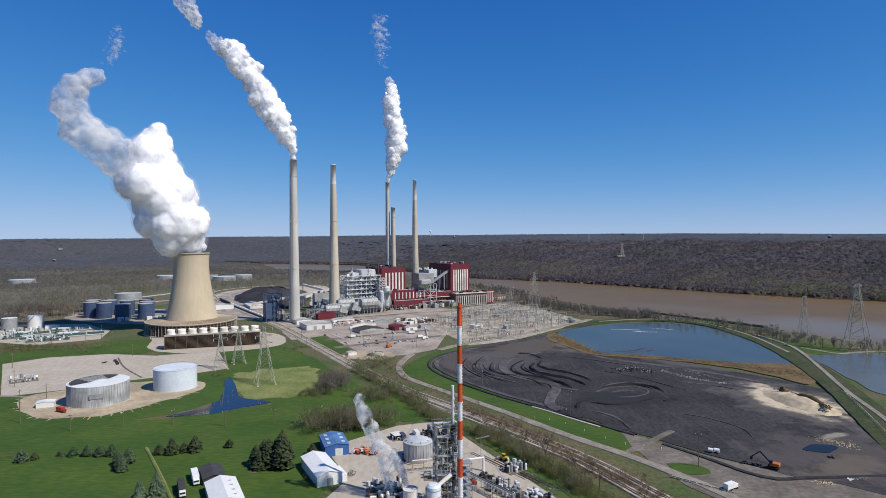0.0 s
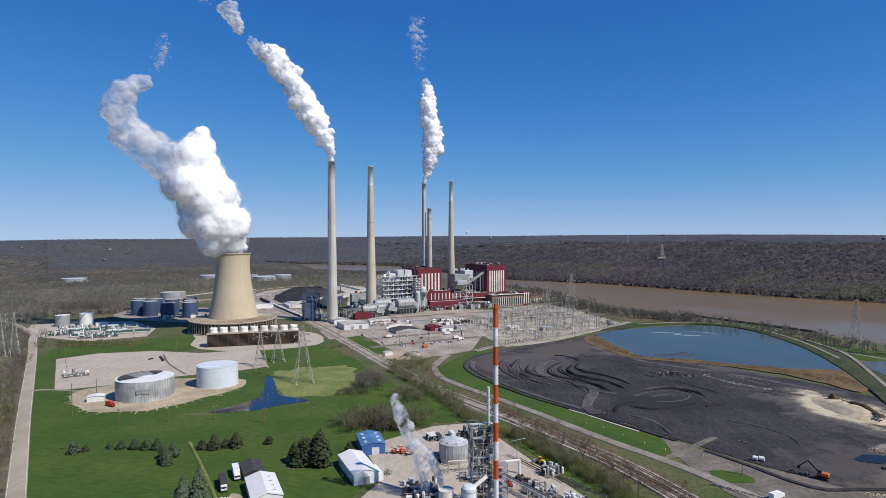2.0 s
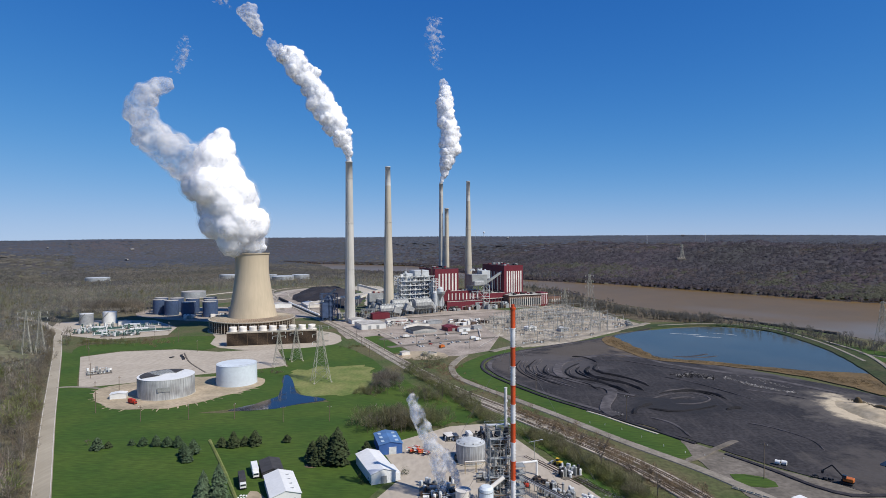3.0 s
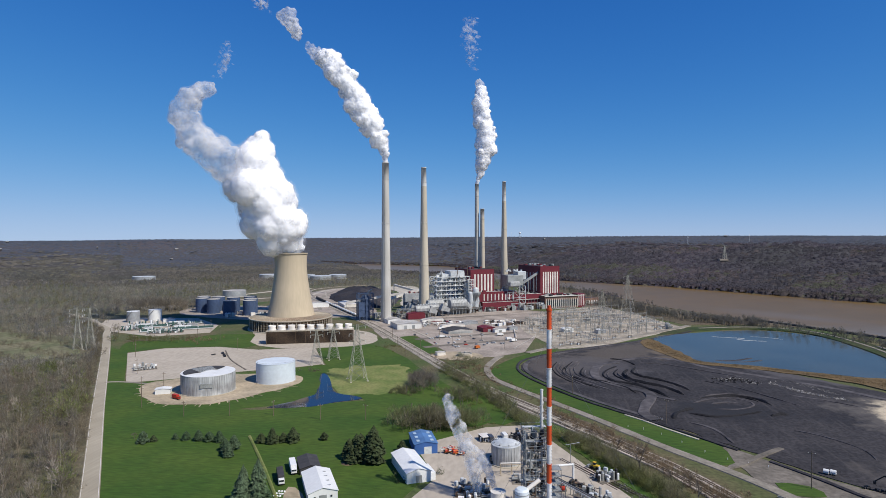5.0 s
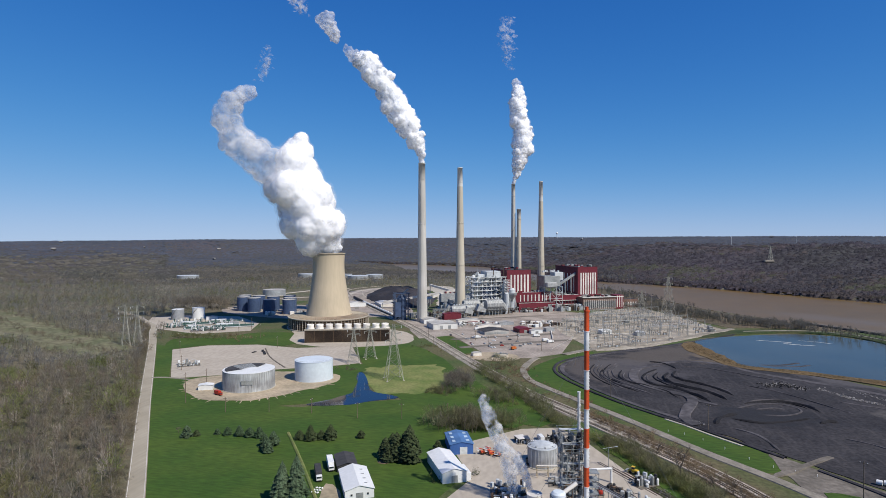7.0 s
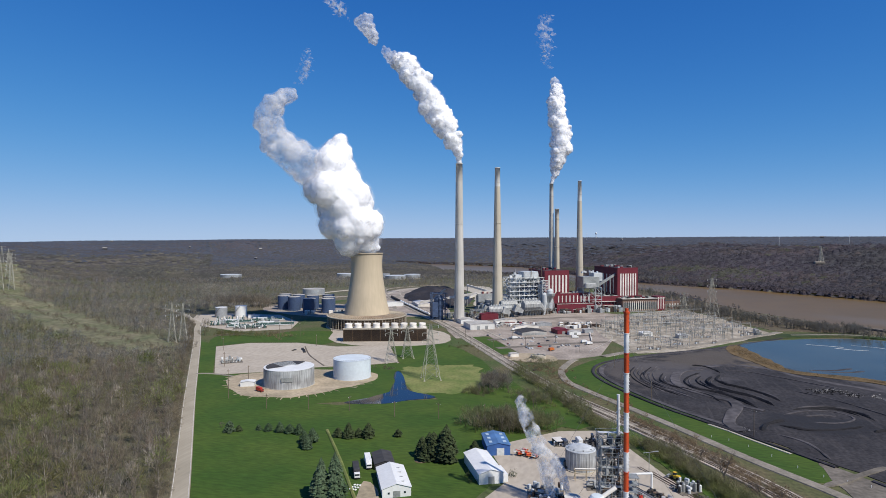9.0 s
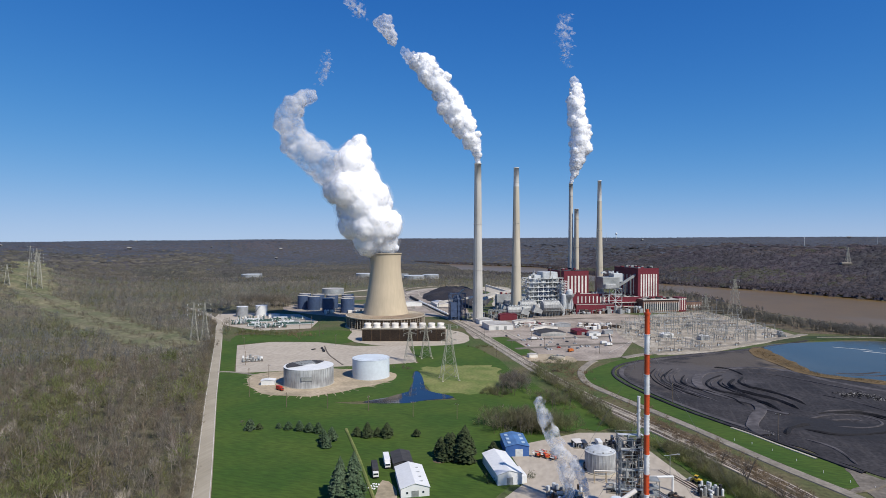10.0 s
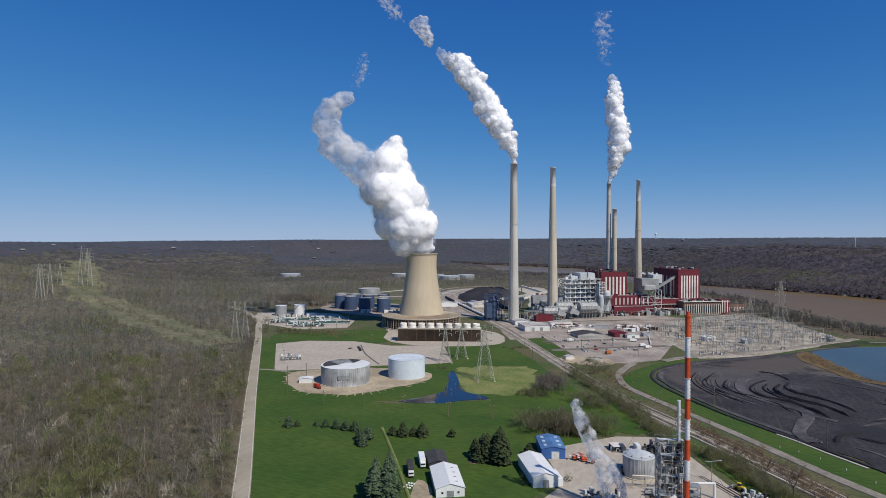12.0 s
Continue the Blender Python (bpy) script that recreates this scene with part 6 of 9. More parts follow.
for x, y, h in ((131.6, 301.4, 18.5), (84.8, 392.5, 17), (30.4, 460, 15.5), (-278, 382, 15), (-300, 412, 15), (-352, 478, 14), (-405, 548, 14), (-440, 595, 14), (-455, 612, 13), (-320, 600, 13), (-392, 640, 16), (-372, 655, 17), (-300, 440, 12), (-410, 700, 18), (-345, 690, 14),
                (-120, 620, 12), (-150, 640, 12), (-110, 690, 12), (-90, 655, 12), (-60, 690, 12), (-30, 640, 12), (-130, 590, 12), (-20, 690, 13), (-170, 700, 12), (5, 570, 13), (-140, 372, 11), (-175, 376, 11), (-205, 372, 11), (-110, 376, 11), (-235, 366, 11), (-80, 382, 11)):
    utility_pole(x, y, h, turn=random.uniform(0, 180))
for k in range(8):
    f = k / 7
    t = thing("marker_post", "short white marker post in the grass", "post", pose(60 + 62 * f, 385 - 62 * f + 6 * math.sin(k), 0), "marker posts")
    part("post", block((0, 0, 0.6), (0.22, 0.22, 1.2)), M_WHITE, t)
    part("cap", block((0, 0, 1.28), (0.3, 0.3, 0.16)), M_WHITE, t)

# ================= switchyard =================
def gantry(m):
    t = thing("switchyard_gantry", "galvanised lattice gantry with hanging insulators", "gantry", m, "switchyard gantries")
    for s in (-8, 8):
        bm = bmesh.new()
        for q in (-1.1, 1.1):
            beam(bm, (s, q, 0), (s, q * 0.3, 15), 0.2, 3)
        for k in range(5):
            z0, z1 = k * 3, k * 3 + 3
            a, b = 1.1 - 0.8 * z0 / 15, 1.1 - 0.8 * z1 / 15
            beam(bm, (s, -a, z0), (s, b, z1), 0.12, 3)
        part("post", bm, M_STEEL, t)
    bm = bmesh.new()
    beam(bm, (-8.3, 0, 13.0), (8.3, 0, 13.0), 0.3, 3), beam(bm, (-8.3, 0, 14.6), (8.3, 0, 14.6), 0.3, 3)
    for k in range(8):
        beam(bm, (-8 + 2 * k, 0, 13.0), (-6 + 2 * k, 0, 14.6), 0.16, 3)
    across = part("beam", bm, M_LATTICE, t)
    for s in (-5, 0, 5):
        part("insulator", lathe([(0, 13.1), (0.28, 12.6), (0.15, 11.8), (0.28, 11.0), (0, 10.6)], 6), M_TIE, across).matrix_basis = pose(s, 0, 0)
    return t


def bus_stand(m):
    t = thing("bus_support", "steel stand with insulators carrying a busbar", "busbar stand", m, "busbar stands")
    for s in (-3, 0, 3):
        foot = part("stand", bar((s, 0, 0), (s, 0, 3.2), 0.16, 4), M_STEEL, t)
        part("insulator", lathe([(0.2, 3.2), (0.28, 3.6), (0.16, 4.0), (0.24, 4.5), (0.12, 4.9)], 6), M_RAIL, foot).matrix_basis = pose(s, 0, 0)
    part("crossbar", block((0, 0, 3.2), (7, 0.3, 0.3)), M_STEEL, t)
    for s in (-3, 3):
        part("busbar", bar((s, -8, 5.0), (s, 8, 5.0), 0.14, 4), M_PALESTEEL, t)
    return t


def breaker(m):
    t = thing("circuit_breaker", "grey switchyard circuit breaker on a low frame", "circuit breaker", m, "circuit breakers")
    part("frame", block((0, 0, 0.9), (5.2, 1.3, 0.3), 0, 0.05), M_STEEL, t)
    part("cabinet", block((-1.6, -0.9, 1.3), (1.5, 0.9, 1.9), 0, 0.06), M_PALESTEEL, t)
    for s in (-2.0, 0, 2.0):
        part("leg", block((s, 0, 0.4), (0.3, 1.0, 0.8)), M_STEEL, t)
        pot = part("tank", bar((s, -0.8, 1.7), (s, 0.8, 1.7), 0.45, 8), M_STEEL, t)
        for y in (-0.6, 0.6):
            part("bushing", lathe([(0.2, 2.0), (0.28, 2.4), (0.16, 2.9), (0.24, 3.3), (0.08, 3.9)], 6), M_RAIL, pot).matrix_basis = pose(s, y, 0)
    return t


def transformer(m):
    t = thing("transformer", "grey power transformer with fins and bushings", "transformer", m, "transformers")
    body = part("tank", block((0, 0, 2.6), (6, 3.4, 4.2), 0, 0.2), M_STEEL, t)
    for s in (-1, 1):
        for k in range(6):
            part("radiator_fin", block((-2.4 + k * 0.95, s * 2.3, 2.4), (0.4, 1.0, 3.2)), M_STEEL, body)
    part("conservator", bar((-2.6, 1.0, 5.8), (2.6, 1.0, 5.8), 0.6, 10), M_STEEL, t)
    for k in (-1.8, 0, 1.8):
        part("bushing", lathe([(0.35, 4.7), (0.2, 5.4), (0.3, 6.0), (0.15, 7.4)], 8), M_TIE, body).matrix_basis = pose(k, -0.6, 0)
    part("plinth", block((0, 0, 0.25), (8, 5.5, 0.5)), M_CONC, t)
    return t


YARD = [(34, 662), (-8, 765), (-14, 838), (44, 985), (118, 1066), (158, 955), (190, 826), (78, 690)]
rs = random.Random(4)
spots = []
for i in range(-4, 26):
    for j in range(-8, 26):
        p = Vector((28, 649, 0)) + A_DIR * (i * 14) + B_DIR * (j * 17)
        if inside([(p.x, p.y)], YARD)[0]:
            spots.append((p, i, j))
made = {}


def place(kind, m):
    if kind in made:
        return copy_thing(made[kind], m)
    made[kind] = kind(m)
    if kind is gantry:
        made[kind].scale = (0.87, 0.87, 0.74)
    return made[kind]


for p, i, j in spots:
    jit = A_DIR * rs.uniform(-0.8, 0.8)
    if j % 3 == 0 and i % 9 != 5:
        place(gantry, pose(p.x, p.y, 0.3, 0, 0, A_ANG))
    elif i % 4 == 0 and j % 3 == 1:
        place(gantry, pose(p.x, p.y, 0.3, 0, 0, A_ANG + 90))
    if j % 3 and rs.random() < 0.52:
        q = p + jit
        place(transformer if rs.random() < 0.08 else breaker if rs.random() < 0.45 else bus_stand, pose(q.x, q.y, 0.3, 0, 0, A_ANG))
    if j % 3 and rs.random() < 0.4:
        q = p + A_DIR * 7 + B_DIR * rs.uniform(-5, 5)
        place(breaker if rs.random() < 0.5 else bus_stand, pose(q.x, q.y, 0.3, 0, 0, A_ANG + 90 * (rs.random() < 0.3)))
mast0 = None
for p, i, j in spots:
    if rs.random() < 0.16:
        m = pose(p.x + 6, p.y + 5, 0.3)
        if mast0:
            copy_thing(mast0, m)
        else:
            mast0 = thing("lightning_mast", "slender steel lightning mast", "mast", m, "lightning masts")
            part("pole", bar((0, 0, 0), (0, 0, 26), 0.3, 5, 0.1), M_STEEL, mast0)
            part("foot", block((0, 0, 0.2), (0.9, 0.9, 0.5)), M_CONC, mast0)

for k in range(34):
    i, j = rs.randint(-2, 16), rs.randint(0, 18)
    p = Vector((28, 649, 0)) + A_DIR * (i * 10) + B_DIR * (j * 14)
    along = A_DIR if k % 3 else B_DIR
    ln, h = rs.uniform(35, 80), rs.choice((8.5, 11, 13.5))
    q = p + along * ln
    if inside([(p.x, p.y), (q.x, q.y)], YARD).all():
        t = thing("overhead_busbar", "long tubular busbar on steel legs", "busbar", pose(0, 0, 0.3), "overhead busbars")
        for s in (-1.5, 1.5):
            o = Vector((-along.y, along.x, 0)) * s
            part("bus", bar(p + o + Vector((0, 0, h)), q + o + Vector((0, 0, h)), 0.15, 5), M_STEEL, t)
        for f in (0.03, 0.35, 0.65, 0.97):
            c = p.lerp(q, f)
            part("leg", bar(c, c + Vector((0, 0, h)), 0.22, 4), M_DARKSTEEL, t)

def ash_surface():
    """The graded ash itself: shallow ruts, lumps and scrapes."""
    edge = [(p.x, p.y) for p in spline([(-4, 562), (12, 605), (76, 660), (135, 709), (153, 667), (184, 600), (233, 536), (278, 473), (294, 419), (284, 342), (229, 269), (184, 290), (148, 323), (127, 351), (80, 406), (26, 481), (-1, 531)], True)]
    gx, gy = np.meshgrid(np.arange(-10, 302, 2.6), np.arange(262, 716, 2.6))
    pts = np.stack([gx.ravel(), gy.ravel()], -1)
    ok = inside(pts, edge)
    d, _ = line_distance(pts, edge + edge[:1])
    lift = smooth01(d, 0, 9)
    v = []
    for (x, y), w in zip(pts, lift):
        q = Vector((x, y, 0))
        rut = noise.noise(Vector((x * 0.25 + y * 0.2, (y - x) * 0.03, 4)))
        v.append((x, y, 0.47 + w * (0.2 + 0.28 * noise.noise(q * 0.05) + 0.22 * noise.noise(q * 0.17) + 0.2 * rut)))
    n = gx.shape[1]
    keep = ok.reshape(gx.shape)
    faces = [(i * n + j, i * n + j + 1, (i + 1) * n + j + 1, (i + 1) * n + j) for i in range(gx.shape[0] - 1) for j in range(n - 1) if keep[i, j] and keep[i, j + 1] and keep[i + 1, j] and keep[i + 1, j + 1]]
    me = bpy.data.meshes.new("ash_surface")
    me.from_pydata(v, [], faces)
    bm = bmesh.new()
    bm.from_mesh(me)
    bmesh.ops.delete(bm, geom=[q for q in bm.verts if not q.link_faces], context="VERTS")
    return tagged(part("ash_surface", bm, M_ASH, smooth=True), "rutted dark ash with pale dust and sand stains", "ash", kind="structure")


ash_surface()
# ================= ash field: rim, ridges, tracks =================
RIM = [(208, 800), (119, 708), (47, 648), (-2, 596), (-14, 554), (-4, 512), (32, 451), (75, 400), (121, 343), (141, 313), (152, 294), (163, 285), (176, 286), (200, 287), (240, 289)]
for piece in (RIM[:8] + [(108, 359), (115, 350)], [(126, 335)] + RIM[9:]):
    tagged(part("ash_rim", ribbon_bm(piece, 2.6, 0.9, 1.1, 5.0, 0.3, 0.4), M_COAL), "dark raised rim round the ash field", "berm", kind="structure")
ribbon("rim_track", [(x + 7, y + 1) for x, y in RIM[1:8]], 4, 0.85, M_COALPALE, "pale grey wheel track inside the rim", "track", 0.2)
ribbon("haul_track", [(81, 584), (62, 567), (54, 533), (58, 506), (73, 486), (88, 473), (88, 457), (81, 438), (75, 414), (80, 400)], 7.5, 1.25, M_COALPALE, "graded grey haul track over the ash", "track", 0.25)
ribbon("haul_track", [(87, 466), (95, 458), (104, 452)], 4, 1.27, M_COALPALE, "short graded spur on the ash", "track", 0.3)
ribbon("haul_track", [(76, 586), (108, 609), (138, 603), (164, 567), (200, 539), (231, 510), (246, 492), (262, 470)], 6, 0.9, M_COALPALE, "graded track below the reed bed", "track", 0.3)
tagged(part("haul_track", ribbon_bm([(100, 322), (112, 331), (120, 339), (131, 349), (142, 358)], 3.6, 1.0, 0.5, 4.0, 0.4, 0.0, True), M_DIRT), "dirt track through the ash rim", "track", kind="structure")
DARK_RIDGES = [  # line, width, height
    ([(47, 559), (42, 530), (47, 512), (60, 501), (73, 486), (80, 468)], 1.5, 0.8),
    ([(80, 570), (66, 546), (61, 525), (67, 506), (83, 495), (96, 473), (103, 455)], 1.8, 0.8),
    ([(87, 556), (79, 533), (82, 514), (93, 501), (106, 488), (115, 467)], 2.8, 1.3),
    ([(95, 565), (88, 543), (93, 526), (105, 516), (115, 501), (123, 481)], 2.2, 1.0),
    ([(78, 555), (71, 533), (77, 510), (90, 488), (101, 469)], 1.4, 0.6),
    ([(75, 600), (89, 592), (96, 572)], 1.8, 0.7),
    ([(123, 460), (148, 472), (163, 465), (169, 446)], 2.0, 0.7),
    ([(104, 421), (120, 414), (139, 420), (157, 432)], 1.8, 0.5),
    ([(158, 420), (165, 425), (172, 425)], 3.0, 1.2),
    ([(112, 432), (98, 420), (92, 405)], 3.0, 1.0),
]
PALE_SCRAPES = [
    ([(38, 568), (30, 538), (33, 514), (48, 493), (63, 474)], 2.0),
    ([(29, 587), (22, 550), (27, 519), (43, 487)], 1.8),
    ([(45, 590), (34, 550), (37, 520), (54, 495)], 1.6),
    ([(115, 447), (126, 456), (139, 463), (150, 462), (157, 454), (155, 444), (142, 434), (125, 433)], 2.2),
    ([(128, 447), (140, 452), (148, 450)], 2.0),
    ([(100, 585), (125, 580), (150, 560), (180, 535)], 1.6),
    ([(100, 400), (112, 387), (116, 362)], 2.4),
    ([(160, 392), (174, 380), (184, 360), (182, 342)], 0.9),
    ([(190, 480), (215, 465), (230, 450)], 2.2),
    ([(140, 520), (160, 500), (178, 470), (190, 445)], 1.8),
]
for line, w, high in DARK_RIDGES:
    tagged(part("ash_ridge", ribbon_bm(line, w, 0.95, 0.5, 2.5, 0.5, high, True), M_BLACKASH), "low bulldozed ridge of dark ash", "ridge", kind="structure")
for line, w in PALE_SCRAPES:
    tagged(part("ash_scrape", ribbon_bm(line, w * 0.8, 1.0, 0.4, 3.0, 0.7, 0.2, True), M_COALPALE), "pale scraped track on the ash", "track", kind="structure")
for line, count in [(r[0], 1) for r in DARK_RIDGES[:5]] + [(r[0], 2) for r in PALE_SCRAPES[:3]] + [(DARK_RIDGES[6][0], 2)]:
    pts = spline(line, False, 9.0)
    for n in range(count):
        off, side = (3.6, -3.8, 7.2)[n], []
        for i, p in enumerate(pts):
            d = (pts[min(i + 1, len(pts) - 1)] - pts[max(i - 1, 0)]).normalized()
            o = off + 1.0 * noise.noise(p * 0.05)
            side.append((p.x - d.y * o, p.y + d.x * o))
        tagged(part("ash_windrow", ribbon_bm(side[1:-1], 1.1, 0.95, 0.4, 3.0, 0.9, 0.4, True), (M_COALPALE, M_BLACKASH, M_COAL)[n]), "thin bulldozed windrow of ash", "ridge", kind="structure")


def rubble(name, line, n, spread, size, material, label, seed, z=0.7):
    """A strewn heap of broken angular lumps, joined."""
    g = np.random.default_rng(seed)
    r = random.Random(seed)
    v = [(math.cos(k * 1.05) * r.uniform(0.7, 1.1), math.sin(k * 1.05) * r.uniform(0.5, 1.0), 0) for k in range(6)] + [(r.uniform(-0.3, 0.3), r.uniform(-0.3, 0.3), r.uniform(0.6, 0.9)), (0.35, 0.1, 0.5)]
    f = [(k, (k + 1) % 6, 6 if k < 4 else 7) for k in range(6)] + [(4, 6, 7), (0, 7, 6)]
    pts = np.array([(p.x, p.y) for p in spline(line, False, 1.0)])
    q = pts[g.integers(0, len(pts), n)] + g.normal(0, spread, (n, 2))
    sz = size * g.uniform(0.4, 1.4, n)
    rows = np.stack([q[:, 0], q[:, 1], np.full(n, z), sz, sz * g.uniform(0.6, 1.3, n), g.uniform(0, 6.28, n)], -1)
    return soup(name, (v, f), rows, material, label, "rubble")


rubble("rubble", [(194, 518), (202, 500), (214, 482), (228, 471)], 420, 1.5, 0.62, M_RUBBLE, "grey and white broken rubble on the ash", 51)
rubble("rubble", [(206, 526), (219, 513), (230, 487)], 200, 2.2, 0.5, M_RUBBLE, "strewn pale rubble on the ash", 52)
rubble("rubble", [(157, 521), (170, 530), (182, 516)], 240, 3.4, 0.55, M_RUBBLE, "grey scrap and rubble on the ash", 53)
rubble("rubble", [(157, 519), (170, 526), (182, 514)], 200, 3.6, 0.8, M_BLACKASH, "black lumps of ash in the rubble", 54)
rubble("rubble", [(220, 342), (226, 336), (230, 328)], 170, 3.2, 0.45, M_SAND, "pale broken debris beside the puddle", 55)
rubble("rubble", [(181, 281), (186, 280)], 50, 1.2, 0.6, M_SAND, "pale heap of broken debris by the rim", 56, 0.4)
rubble("rubble", [(197, 284), (206, 284)], 26, 0.6, 0.7, M_WHITE, "white sacks of rubble by the rim", 57, 0.4)
rubble("rubble", [(38, 303), (44, 289), (50, 281), (58, 273)], 200, 1.5, 0.34, M_RUBBLE, "pale stone chips on the green bank", 58, 0.3)
rubble("rubble", [(76, 412), (84, 402)], 90, 1.8, 0.42, M_RUBBLE, "pale broken stone at the track's foot", 59, 1.0)
rubble("rubble", [(255, 424), (258, 409), (257, 390)], 200, 1.3, 0.9, M_DEAD, "brown clods along the spoil ridge", 60, 4.6)
rubble("rubble", [(250, 436), (254, 429)], 50, 1.0, 0.8, M_DEAD, "brown clods on the sand", 61, 5.0)
patch("ash_puddle", [(203, 328), (208, 332), (214, 333), (219, 330), (220, 325), (214, 321), (210, 318), (205, 319), (201, 323)], 0.9, M_PUDDLE, "dark puddle on the ash field", 2.2)
patch("grass_island", [(117, 306), (133, 304), (134, 293), (120, 292)], 0.5, M_GRASS, "small green island in the dirt lot", 0.5)
patch("bank_grass", [(366, 700), (400, 650), (420, 610), (400, 588), (372, 588), (362, 640)], 0.3, M_GRASS, "green grass between the ponds", 1.0)
ribbon("pond_track", [(371, 700), (372, 640), (361, 590), (335, 520), (303, 437), (279, 365), (250, 310)], 3.4, 2.5, M_PATH, "pale track between the ponds", "track", 0.1)
ribbon("pond_track", [(371, 640), (387, 612), (400, 590), (440, 600), (480, 596)], 4.5, 0.5, M_PATH, "pale loop track by the second pond", "track", 0.1)

# ================= vehicles =================
def car(m, paint, label, kind="car"):
    t = thing(kind, label, "car", m, "parked cars")
    bm = block((0, 0, 0.62), (4.5, 1.8, 0.62), 0, 0.12)
    part("body", bm, paint, t)
    bm = block((-0.2, 0, 1.18), (2.5, 1.6, 0.55), 0, 0.16)
    part("cabin", bm, M_GLASS, t)
    part("roof", block((-0.2, 0, 1.48), (2.0, 1.45, 0.06)), paint, t)
    for x in (-1.4, 1.4):
        for y in (-0.85, 0.85):
            w = part("wheel", lathe([(0, -0.11), (0.32, -0.11), (0.32, 0.11), (0, 0.11)], 12), M_RUBBER, t)
            w.matrix_basis = pose(x, y, 0.33, 90, 0, 0)
    return t


def truck(m, paint, label, box_len=6.0, cab=None, group="trucks", name="truck"):
    t = thing(name, label, "truck", m, group)
    part("cargo_box", block((-1.0, 0, 2.2), (box_len, 2.5, 2.6), 0, 0.06), paint, t)
    part("chassis", block((0, 0, 0.75), (box_len + 2.4, 1.6, 0.3)), M_DARK, t)
    cx = box_len / 2 + 0.1
    part("cab", block((cx, 0, 1.6), (1.9, 2.3, 1.9), 0, 0.15), cab or paint, t)
    part("windscreen", block((cx + 0.96, 0, 1.95), (0.06, 1.9, 0.7)), M_GLASS, t)
    for x in (-box_len / 2 + 0.4, -box_len / 2 + 1.6, cx):
        for y in (-1.1, 1.1):
            part("wheel", lathe([(0, -0.15), (0.5, -0.15), (0.5, 0.15), (0, 0.15)], 12), M_RUBBER, t).matrix_basis = pose(x, y, 0.5, 90, 0, 0)
    return t


cars = [car(pose(-88, 690, 0.32), M_WHITE, "white car parked on the works lot"), car(pose(-70, 700, 0.32), M_CARDARK, "dark car parked on the works lot"), car(pose(-60, 690, 0.32), M_CARSILVER, "silver car parked on the works lot"), car(pose(-75, 660, 0.32), M_MACHRED, "red car parked on the works lot")]
rc = random.Random(9)
for k in range(30):
    u, v = rc.uniform(-10, 75), rc.choice((0, 8, 26, 34, 62, 70, 96))
    p = Vector((-78, 655, 0)) + A_DIR * (u - 18) + B_DIR * (v - 6)
    copy_thing(cars[rc.choice((0, 0, 0, 1, 1, 2, 2, 3))], pose(p.x, p.y, 0.32, 0, 0, A_ANG + 90 + rc.uniform(-4, 4)))
for x, y, a, mt, lb in ((-40, 730, 20, M_WHITE, "white box truck on the works lot"), (-28, 700, 40, M_WHITE, "white box truck by the switchyard fence"), (-22, 690, 40, M_WHITE, "white box truck by the switchyard fence"), (-110, 705, 29, M_WHITE, "white trailer beside the garage"), (-60, 640, 60, M_MACHORANGE, "orange service truck on the lot"), (-120, 770, 29, M_WHITE, "white truck by the warehouse"), (-45, 812, 29, M_GALV, "grey works truck on the lot")):
    truck(pose(x, y, 0.32, 0, 0, a), mt, lb)
truck(pose(-266, 405, 0.5, 0, 0, -25), M_MACHRED, "red tanker truck beside the tank", 6.0)
truck(pose(135, 274, 0.4, 0, 0, 30), M_WHITE, "white service truck on the dirt lot", 6.0)
for k in range(9):
    t = thing("concrete_barrier", "pale concrete barrier lying along the lot", "barrier", pose(113 + 2.5 * k, 288.5 - 2.3 * k, 0.4, 0, 0, -42), "lot barriers")
    part("base", block((0, 0, 0.2), (3.0, 0.7, 0.4), 0, 0.05), M_CONC, t)
    part("upright", block((0, 0, 0.65), (2.9, 0.3, 0.6), 0, 0.05), M_CONC, t)

# ================= lawn houses =================
house = shed(-101, 252, 13.5, 27, 4.6, M_WHITE, M_WHITE, "white metal farm building with a grey door", 28, "white_barn", 0.3, 1)
for k in range(4):
    part("roof_vent", block((9.2, 4 + k * 5.6, 5.95), (3.4, 0.5, 0.2)), M_GALV, house)
for x in (3.0, 10.6):
    part("window", block((x, -0.06, 2.4), (0.9, 0.16, 0.9)), M_GLASS, house)
shed(-117, 282, 10, 17, 3.6, M_ROOFDARK, M_ROOFDARK, "low dark-roofed shed behind the white barn", 28, "dark_shed", 0.25)
truck(pose(-123.5, 288, 0.2, 0, 0, 118 + 180), M_WHITE, "white box trailer parked by the sheds", 9.0, name="box_truck").scale = (1.25, 1.25, 1.25)
truck(pose(-124.5, 275, 0.2, 0, 0, 118 + 180), M_ROOFDARK, "dark-roofed truck with a white cab", 9.5, M_WHITE, name="box_truck").scale = (1.25, 1.25, 1.25)
patch("driveway", [(-117, 268), (-108, 262), (-98, 240), (-90, 222), (-104, 218), (-112, 245)], 0.38, M_TANSOIL, "worn dirt driveway beside the barn", 0.4)
for k in range(9):
    t = thing("stone_block", "pale block lying in the grass", "stone", pose(-119.5 + (k % 3) * 1.4, 257 + (k // 3) * 2.6, 0.25, 0, 0, k * 37), "pale blocks")
    part("block", block((0, 0, 0.3), (1.2, 0.8, 0.6), 0, 0.15), M_WHITE, t)
ribbon("hedge_bank", [(-171, 334), (-142, 292), (-113, 248), (-98, 226)], 1.6, 0.7, M_STRAW, "thin grassy bank across the lawn", "bank", 0.3, 0.4, 0.4)
mound("mulch_bed", (-98, 301), 4.5, 4.0, 0.7, M_BLOSSOM, "round tan mulch bed beside the cedars")

